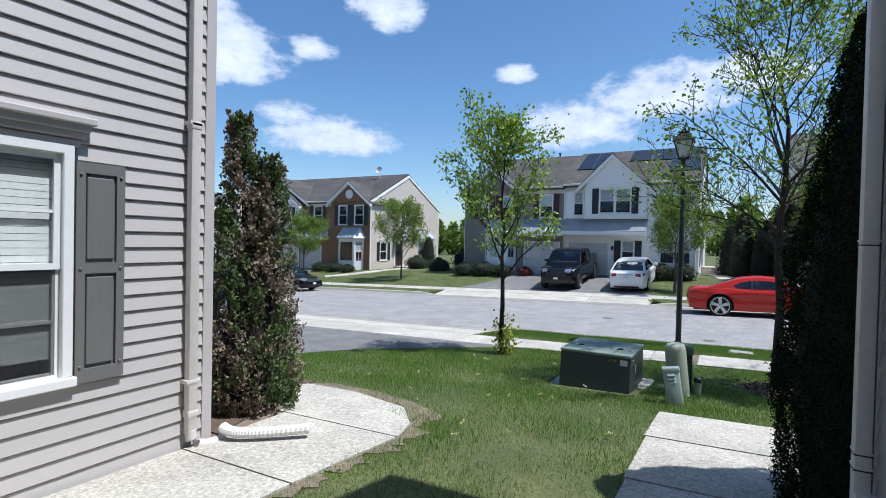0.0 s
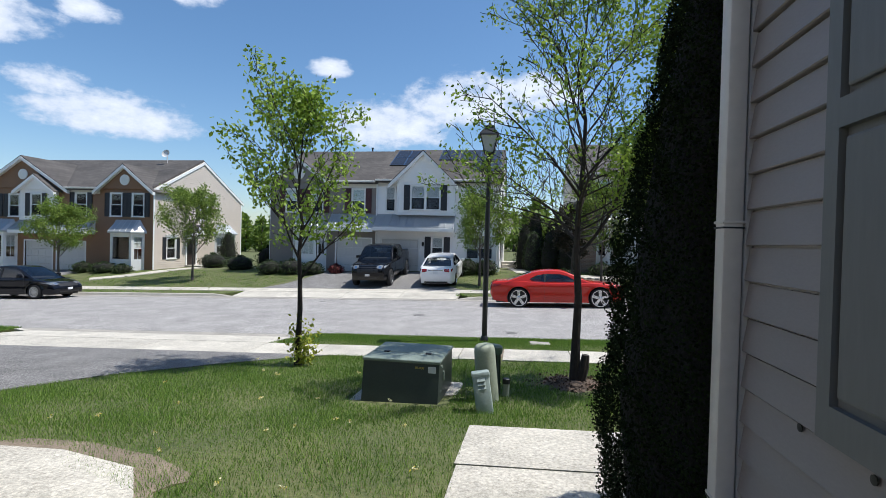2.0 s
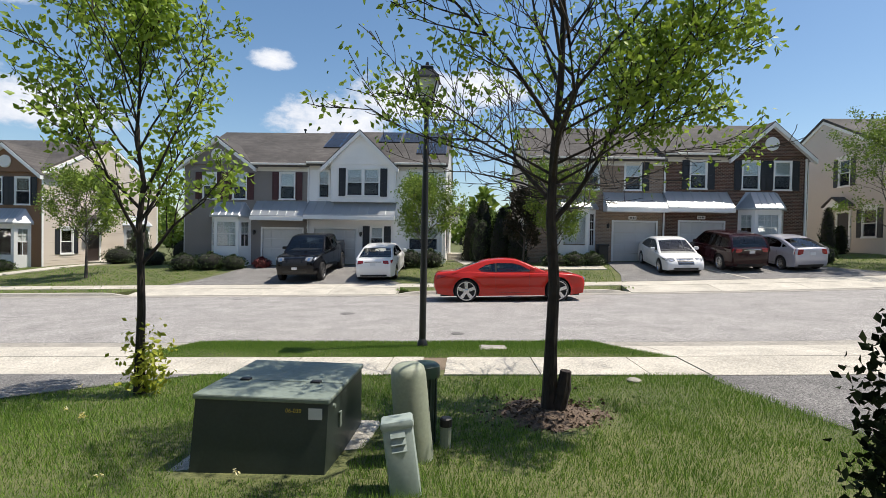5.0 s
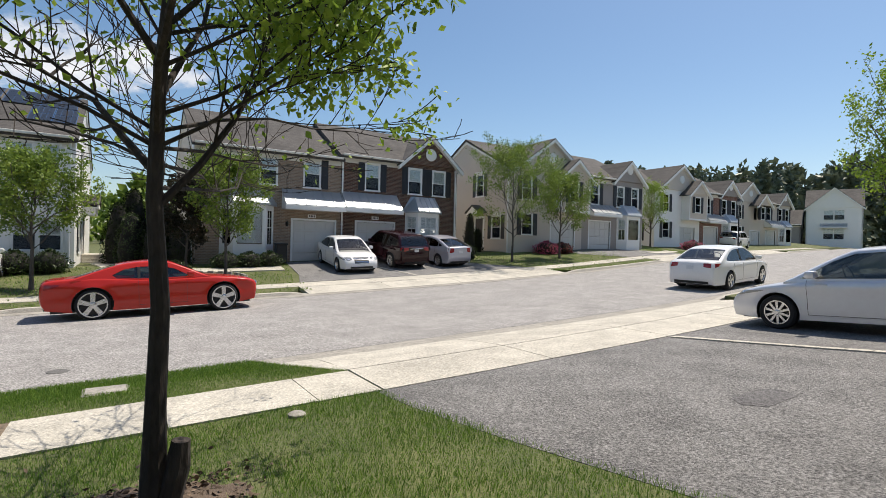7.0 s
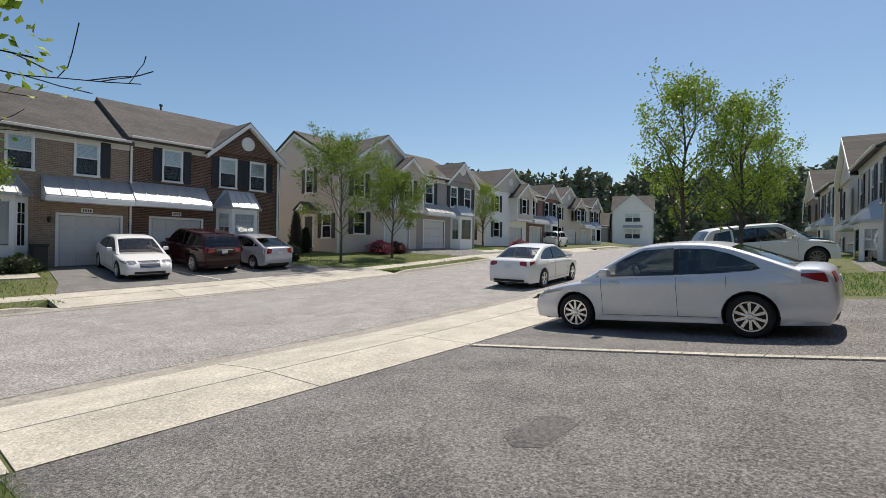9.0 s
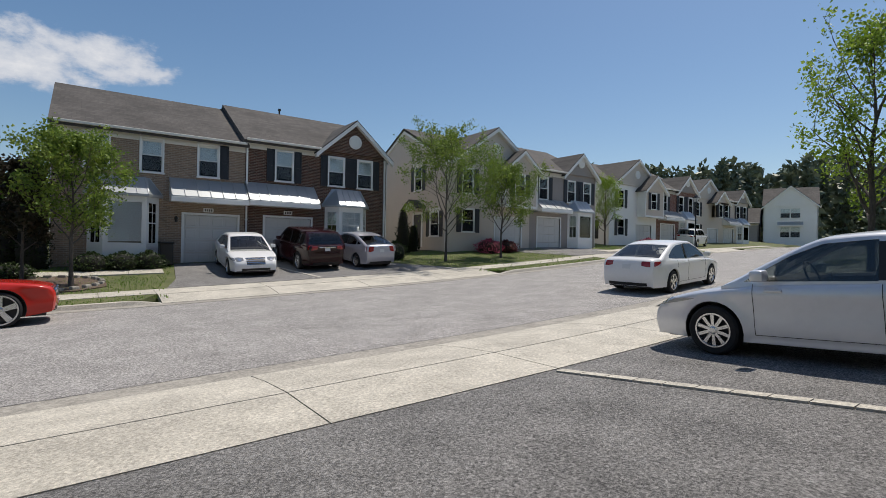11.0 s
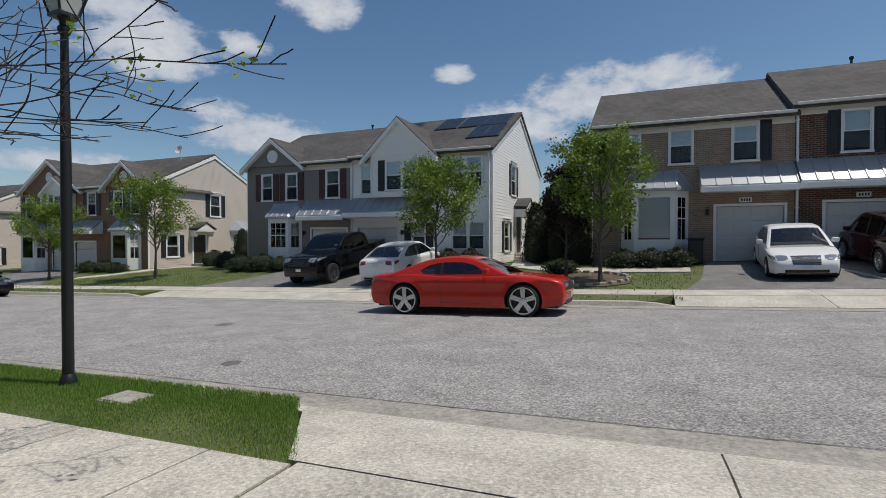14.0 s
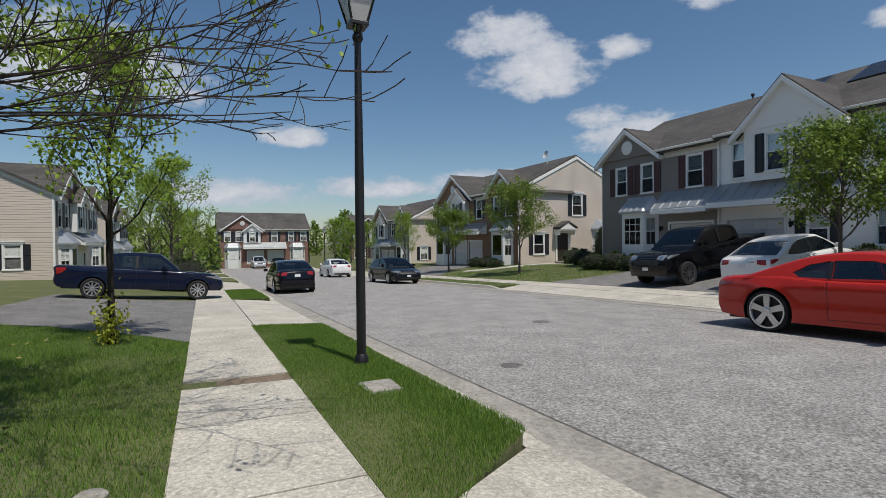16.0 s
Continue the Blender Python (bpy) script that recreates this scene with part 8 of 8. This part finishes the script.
    # lamps, grille and plates follow the body's ends
    hz = head or (0.62, 0.74)
    tz = tail or (0.78, 0.95)
    fr_, re_ = sorted([(z, x) for x, z in tl if x > L * 0.33]), sorted([(z, x) for x, z in tl if x < -L * 0.33])

    def on_end(end, s_, z, d=0.0, off=0.008):
        """A point of the nose (end 1) or tail (-1): s_ across, or, with d, that far back along the flank."""
        x = float(np.interp(z, [q[0] for q in (fr_ if end > 0 else re_)], [q[1] for q in (fr_ if end > 0 else re_)]))
        sg = 1 if s_ > 0 else -1
        if d:
            x = x * 0.975 - end * d
            return (x, sg * (half(x, z) + off), z)
        e = max(0.0, (abs(s_) - 0.93) / 0.07)
        xx = x * (1 - 0.014 * e) * (1 - 0.03 * max(0, abs(s_) - 0.4) * (abs(x) > L * 0.44))
        return (xx + end * off, s_ * (half(x, z) + off * e), z - 0.035 * e * e + 0.022 * (1 - s_ * s_) * (z > 0.6))

    def skin(name_, end, cols_, zr, material, lab="", off=0.01, deep=0.03, host=None):
        """A shell on the nose or tail; cols_: (s, d) columns; zr: (bottom, top) at each column or once."""
        q, nz = Geo(), 5
        zs_ = zr if isinstance(zr, list) else [zr] * len(cols_)
        for o in (off, -deep):
            for (s_, d), (z0_, z1_) in zip(cols_, zs_):
                for k in range(nz):
                    q.v.append(on_end(end, s_, z0_ + (z1_ - z0_) * k / (nz - 1), d, o))
        nc = len(cols_)
        m_ = nc * nz
        for i in range(nc - 1):
            for k in range(nz - 1):
                p0 = i * nz + k
                q.f += [(p0, p0 + nz, p0 + nz + 1, p0 + 1), (m_ + p0, m_ + p0 + 1, m_ + p0 + nz + 1, m_ + p0 + nz)]
        rim_ = [i * nz for i in range(nc)] + [(nc - 1) * nz + k for k in range(1, nz)] + [i * nz + nz - 1 for i in range(nc - 2, -1, -1)] + [k for k in range(nz - 2, 0, -1)]
        q.f += [(rim_[i], m_ + rim_[i], m_ + rim_[(i + 1) % len(rim_)], rim_[(i + 1) % len(rim_)]) for i in range(len(rim_))]
        return part(name_, q, material, host or c, lab, smooth=True)

    def across(w):
        return [(w * k / 4, 0.0) for k in (-4, -3, -2, -1, -0.01, 1, 2, 3, 4)]

    for s in (-1, 1):
        hh_ = hz[1] - hz[0]
        lamp_ = None if face else skin("headlight", 1, [(s * 0.56, 0), (s * 0.72, 0), (s * 0.86, 0), (s * 0.95, 0), (s, 0.06), (s, 0.2), (s, 0.32)], [(hz[0] + hh_ * 0.25, hz[1] - hh_ * 0.1), (hz[0], hz[1]), (hz[0], hz[1]), (hz[0] + hh_ * 0.08, hz[1]), (hz[0] + hh_ * 0.2, hz[1]), (hz[0] + hh_ * 0.5, hz[1]), (hz[0] + hh_ * 0.85, hz[1])], HEAD_LENS, "clear headlight")
        if lamp_:
            skin("headlight_bulb", 1, [(s * 0.68, 0), (s * 0.74, 0), (s * 0.8, 0)], (hz[0] + hh_ * 0.2, hz[1] - hh_ * 0.2), CHROME, "", 0.014, 0.0, lamp_)
        th_ = tz[1] - tz[0]
        skin("tail_light", -1, [(s * 0.6, 0), (s * 0.78, 0), (s * 0.92, 0), (s, 0.06), (s, 0.2), (s, 0.34)], [(tz[0] + th_ * 0.15, tz[1] - th_ * 0.05), (tz[0], tz[1]), (tz[0], tz[1]), (tz[0] + th_ * 0.1, tz[1]), (tz[0] + th_ * 0.35, tz[1]), (tz[0] + th_ * 0.8, tz[1])], TAIL_RED, "red tail light")
        mx = cabin[-1][0] - 0.52
        part("mirror", Geo().cbox(mx - 0.07, mx + 0.09, s * W / 2 - 0.02 if s > 0 else -W / 2 - 0.17, s * W / 2 + 0.17 if s > 0 else -W / 2 + 0.02, belt + 0.02, belt + 0.16, 0.035), pnt, c, smooth=True)
        for hx in ([p[0][0] * 0.5 + p[1][0] * 0.5 - 0.1 for p in sides[:2]] if sides else []):
            zz = belt - 0.1
            part("door_handle", Geo().cbox(hx - 0.1, hx + 0.1, s * half(hx, zz) - 0.012, s * half(hx, zz) + 0.028, zz - 0.018, zz + 0.018, 0.01), pnt, c)
        if sides:
            rear_ = sides[1] if len(sides) > 1 and not face else sides[0]
            x_front, x_mid = max(p[0] for p in sides[0]) - 0.12, min(p[0] for p in sides[0]) - 0.04
            xs_ = [x_front, x_mid] + ([max(min(p[0] for p in rear_), xr + ra * 0.75)] if rear_ is not sides[0] else [])
            x_back = max(min(xs_), xr + ra + 0.04)
            run_ = np.linspace(x_back, min(x_front, xf - ra - 0.02), 12)
            part("door_seam", Geo().tube([(q_, s * (half(q_, zb + 0.1) + 0.0005), zb + 0.1) for q_ in run_], [0.0045] * 12, 4), DARK_TRIM, c)
            for sx in xs_:
                zs_ = list(np.linspace(zb + 0.1, belt - 0.02, 14))
                if abs(sx - xr) < ra or abs(sx - xf) < ra:
                    zs_ = list(np.linspace(r + ra + 0.02, belt - 0.02, 6))
                part("door_seam", Geo().tube([(sx, s * (half(sx, z_) + 0.0005), z_) for z_ in zs_], [0.0045] * len(zs_), 4), DARK_TRIM, c)
    if face:
        band_ = skin("lamp_panel", 1, across(0.93), (hz[0] - 0.05, hz[1]), DARK_TRIM, "recessed black nose panel", 0.006)
        for s_ in (-0.84, -0.62, 0.62, 0.84):
            p_ = on_end(1, s_, (hz[0] + hz[1]) / 2 - 0.02)
            part("headlight", Geo().lathe([(0.065, -0.02), (0.065, 0.008), (0.055, 0.014), (0.03, 0.004), (0.005, 0.0)], 16, T(*p_) @ RY(90)), CHROME, band_, "round chrome headlight", smooth=True)
    skin("grille", 1, across(grille[0] * 2 * 0.95), (grille[1], grille[2]), DARK_TRIM, "black grille", 0.006)
    if bars:
        for k in range(4):
            zz = grille[1] + (grille[2] - grille[1]) * (k + 0.5) / 4
            skin("grille_bar", 1, across(grille[0] * 1.85), (zz - 0.007, zz + 0.007), CHROME, "", 0.014, 0.0)
    skin("lower_intake", 1, across(0.72), (zb + 0.07, zb + 0.16), DARK_TRIM, "", 0.006)
    if rearlow:
        skin("rear_valance", -1, across(0.8), (zb + 0.05, zb + 0.14), DARK_TRIM, "", 0.006)
    pw = 0.3 / W
    skin("licence_plate", 1, [(-pw, 0), (-0.01, 0), (pw, 0)], (zb + 0.19, zb + 0.3), PLATE, "", 0.02, 0.0)
    zp = 0.68 if not rearlow else (tz[0] + tz[1]) / 2 - 0.16
    skin("licence_plate", -1, [(-pw, 0), (-0.01, 0), (pw, 0)], (zp, zp + 0.13), PLATE, "", 0.014, 0.0)
    if chrome_line:
        skin("rear_chrome", -1, across(0.5), (zp + 0.15, zp + 0.18), CHROME, "", 0.016, 0.0)
    if bed:
        # Flat panel, its dark colour standing in for the bed's shaded hollow.
        part("bed_cover", Geo().cbox(bed[0], bed[1], -W * 0.4, W * 0.4, bed[2] - 0.06, bed[2] + 0.012, 0.01), DARK_TRIM, c, "flat dark panel in place of the open load bed")
    return c


def ground_pose(x, y, heading, lift=0.0):
    """A car's pose on the land, tilted with the slope; heading in degrees from +x."""
    d = Vector((math.cos(radians(heading)), math.sin(radians(heading)), 0))
    s = Vector((-d.y, d.x, 0))

    def z_at(px, py):
        yy = py - bend(px)
        if NEAR_KERB < yy < FAR_KERB:
            return road_z(px) + float(np.interp(yy, [5.4, 5.8, 9, 11.5, 14.2, 14.6], [0.01, 0.0, 0.05, 0.05, 0.0, 0.01]))
        return land(px, py) + 0.018
    za, zb_ = z_at(x + d.x * 1.4, y + d.y * 1.4), z_at(x - d.x * 1.4, y - d.y * 1.4)
    zc, ze = z_at(x + s.x * 0.75, y + s.y * 0.75), z_at(x - s.x * 0.75, y - s.y * 0.75)
    pitch = math.degrees(math.atan2(za - zb_, 2.8))
    roll = math.degrees(math.atan2(zc - ze, 1.5))
    return T(x, y, (za + zb_ + zc + ze) / 4 + lift) @ RZ(heading) @ RY(-pitch) @ RX(roll)


SEDAN = dict(L=4.85, W=1.83, H=1.47, wb=2.776, front=0.98, r=0.325,
             top=[(-2.34, 0.24), (-2.42, 0.5), (-2.40, 0.78), (-2.32, 0.98), (-2.05, 1.03), (-1.5, 1.02), (-0.6, 0.96), (0.5, 0.93), (1.0, 0.91), (1.7, 0.82), (2.2, 0.68), (2.38, 0.5), (2.36, 0.26)],
             cabin=[(-1.98, 1.0), (-1.1, 1.36), (-0.55, 1.455), (0.05, 1.46), (0.42, 1.38), (1.32, 0.9)],
             sides=[[(1.05, 0.96), (0.55, 1.26), (0.22, 1.385), (-0.28, 1.405), (-0.28, 0.96)], [(-0.36, 0.965), (-0.36, 1.39), (-0.8, 1.36), (-1.1, 1.27), (-1.42, 1.11), (-1.5, 1.03), (-1.3, 0.985)]],
             belt=0.95, head=(0.62, 0.74), tail=(0.8, 0.95))
COUPE = dict(L=5.02, W=1.92, H=1.42, wb=2.946, front=0.98, r=0.365, rf=1.2,
             top=[(-2.42, 0.3), (-2.5, 0.5), (-2.48, 0.75), (-2.4, 0.93), (-2.0, 0.99), (-1.3, 1.01), (-0.5, 0.945), (0.6, 0.93), (1.2, 0.945), (1.9, 0.89), (2.36, 0.8), (2.48, 0.62), (2.44, 0.3)],
             cabin=[(-1.85, 0.98), (-0.95, 1.29), (-0.4, 1.375), (0.05, 1.375), (0.4, 1.3), (1.22, 0.93)],
             sides=[[(0.75, 0.965), (0.36, 1.18), (0.1, 1.245), (-0.42, 1.255), (-0.42, 0.965)], [(-0.48, 0.965), (-0.48, 1.25), (-0.78, 1.19), (-1.02, 1.06), (-0.92, 0.98)]],
             belt=0.94, head=(0.64, 0.78), tail=(0.74, 0.88), face=True, spokes=5, grille=(0.3, 0.62, 0.76))
SUV = dict(L=4.75, W=1.9, H=1.7, wb=2.82, front=0.92, r=0.37,
           top=[(-2.28, 0.3), (-2.38, 0.55), (-2.36, 0.9), (-2.3, 1.1), (-1.6, 1.1), (-0.6, 1.07), (0.6, 1.06), (1.1, 1.05), (1.8, 0.97), (2.22, 0.82), (2.36, 0.55), (2.33, 0.3)],
           cabin=[(-2.22, 1.1), (-1.9, 1.58), (-1.3, 1.68), (0.1, 1.7), (0.55, 1.62), (1.28, 1.06)],
           sides=[[(1.0, 1.1), (0.6, 1.45), (0.35, 1.58), (-0.3, 1.6), (-0.3, 1.1)], [(-0.38, 1.1), (-0.38, 1.6), (-1.15, 1.58), (-1.15, 1.1)], [(-1.22, 1.1), (-1.22, 1.57), (-1.75, 1.5), (-1.9, 1.16)]],
           belt=1.08, roofw=0.76, head=(0.78, 0.92), tail=(0.92, 1.12), grille=(0.3, 0.62, 0.86), zb=0.26)
HATCH = dict(L=4.46, W=1.75, H=1.49, wb=2.7, front=0.88, r=0.315,
             top=[(-2.12, 0.26), (-2.22, 0.5), (-2.2, 0.85), (-2.14, 1.06), (-1.7, 1.06), (-0.6, 0.98), (0.6, 0.93), (1.1, 0.9), (1.7, 0.8), (2.1, 0.66), (2.22, 0.48), (2.2, 0.26)],
             cabin=[(-2.1, 1.06), (-1.1, 1.38), (-0.4, 1.47), (0.1, 1.46), (0.5, 1.36), (1.5, 0.88)],
             sides=[[(1.15, 0.96), (0.55, 1.26), (0.2, 1.37), (-0.25, 1.39), (-0.25, 0.97)], [(-0.33, 0.97), (-0.33, 1.39), (-0.85, 1.34), (-1.2, 1.22), (-1.2, 1.02)], [(-1.27, 1.03), (-1.27, 1.2), (-1.6, 1.1)]],
             belt=0.96, head=(0.62, 0.78), tail=(0.78, 1.02))
PICKUP = dict(L=5.85, W=2.02, H=1.95, wb=3.57, front=1.0, r=0.42,
              top=[(-2.85, 0.45), (-2.92, 0.65), (-2.9, 1.0), (-2.88, 1.34), (-2.2, 1.36), (-0.9, 1.34), (0.4, 1.28), (1.1, 1.26), (1.9, 1.22), (2.55, 1.16), (2.86, 1.0), (2.92, 0.65), (2.88, 0.42)],
              cabin=[(-1.02, 1.32), (-0.92, 1.82), (-0.4, 1.93), (0.35, 1.93), (0.75, 1.84), (1.5, 1.26)],
              sides=[[(1.2, 1.32), (0.8, 1.7), (0.6, 1.82), (0.12, 1.84), (0.12, 1.32)], [(0.04, 1.32), (0.04, 1.84), (-0.75, 1.82), (-0.82, 1.32)]],
              belt=1.3, roofw=0.78, head=(0.98, 1.14), tail=(1.0, 1.3), grille=(0.36, 0.8, 1.12), zb=0.42, rearlow=False)
RIM_DARK = mat("dark_alloy_rim", (0.16, 0.16, 0.17), 0.3, metal=0.8, var=0.05, bump=0.02)

rot = math.degrees(math.atan2(0.137, 2.941)) * 0.5
car(ground_pose(1.473 + 0.0, 12.93, rot), "bright red two-door muscle coupe parked by the kerb", "coupe", pnt=P_RED, **COUPE)
car(ground_pose(11.95, 0.38, 90.5, -0.01) @ Matrix.Diagonal((0.98, 0.98, 0.98, 1)), "silver four-door sedan parked on the asphalt driveway", "sedan", pnt=P_SILVER, **SEDAN)
car(ground_pose(-7.4, 20.2, -90), "large black pickup truck facing out of the driveway", "pickup_truck", pnt=P_BLACK, rim=RIM_DARK, bed=(-2.8, -1.1, 1.36), **PICKUP)
car(ground_pose(-4.0, 19.95, 90), "white sedan parked tail-out beside a black pickup", "sedan", pnt=P_WHITE, chrome_line=True, **SEDAN)
car(ground_pose(9.9, 20.75, -93), "white saloon with a chrome grille facing the street", "sedan", pnt=P_WHITE, bars=True, **{**SEDAN, "grille": (0.24, 0.5, 0.72)})
car(ground_pose(12.75, 21.2, 92), "dark maroon suv parked tail-out in a driveway", "suv", pnt=P_MAROON, chrome_line=True, **SUV)
car(ground_pose(15.25, 20.9, 93), "lilac silver hatchback parked tail-out on a driveway", "hatchback", pnt=P_PRIUS, **HATCH)
car(ground_pose(19.6, 7.55, 6), "white compact sedan parked along the near kerb", "sedan", pnt=P_WHITE, **{**SEDAN, "spokes": 5})
car(ground_pose(24.6, 0.9, -60), "white suv nosed up to a cream house", "suv", pnt=P_WHITE, rim=RIM_DARK, **{**SUV, "zb": 0.32})
car(ground_pose(-15.0, 1.05, 90), "navy blue pickup truck parked across the driveway", "pickup_truck", pnt=P_NAVY, bed=(-2.35, -0.95, 1.06),
    **{**PICKUP, "L": 5.1, "W": 1.75, "wb": 3.11, "front": 0.85, "r": 0.34, "zb": 0.34, "belt": 1.02, "top": [(-2.45, 0.42), (-2.54, 0.55), (-2.52, 0.8), (-2.5, 1.05), (-1.9, 1.06), (-0.9, 1.05), (0.3, 1.0), (0.9, 0.99), (1.6, 0.95), (2.2, 0.88), (2.48, 0.7), (2.54, 0.5), (2.5, 0.36)],
       "cabin": [(-1.05, 1.04), (-0.98, 1.45), (-0.5, 1.55), (0.25, 1.55), (0.55, 1.48), (1.15, 0.98)], "sides": [[(0.9, 1.04), (0.6, 1.36), (0.4, 1.46), (-0.15, 1.48), (-0.15, 1.04)], [(-0.24, 1.06), (-0.24, 1.47), (-0.78, 1.45), (-0.84, 1.06)]], "head": (0.7, 0.84), "tail": (0.75, 1.0), "grille": (0.3, 0.62, 0.84)})
car(ground_pose(-19.6, 6.75, 180), "dark saloon standing beside the near kerb", "sedan", pnt=P_DARK, **SEDAN)
car(ground_pose(-22.7, 13.2, 2), "dark blue-black sedan parked at the far kerb", "sedan", pnt=P_DARK, **SEDAN)
for x, y, a, pnt, spec, lab, nm in [(53.5, 19.5, 12, P_WHITE, SUV, "white suv far up the street", "suv"), (-36, 12.9, 180, P_WHITE, SEDAN, "white sedan far down the street", "sedan"), (-74, 10.5, 0, P_SILVER, SUV, "pale suv before the brick end house", "suv"), (-74, 13.4, 0, P_DARK, SEDAN, "dark car before the brick end house", "sedan"), (33.0, -0.7, -60, paint("blue_car_paint", (0.03, 0.12, 0.2)), SEDAN, "blue sedan behind a white suv", "sedan")]:
    car(ground_pose(x, y + (bend(x) if x > 30 else 0), a), lab, nm, pnt=pnt, **spec)
bins = thing("dustbin", T(7.15, 22.35, land(7.15, 22.3)), "dark wheeled dustbin beside a garage", "bin")
part("bin", Geo().cbox(-0.25, 0.25, -0.28, 0.28, 0.05, 0.95, 0.04), DARK_TRIM, bins)
part("lid", Geo().cbox(-0.28, 0.28, -0.32, 0.3, 0.94, 1.02, 0.03), DARK_TRIM, bins)
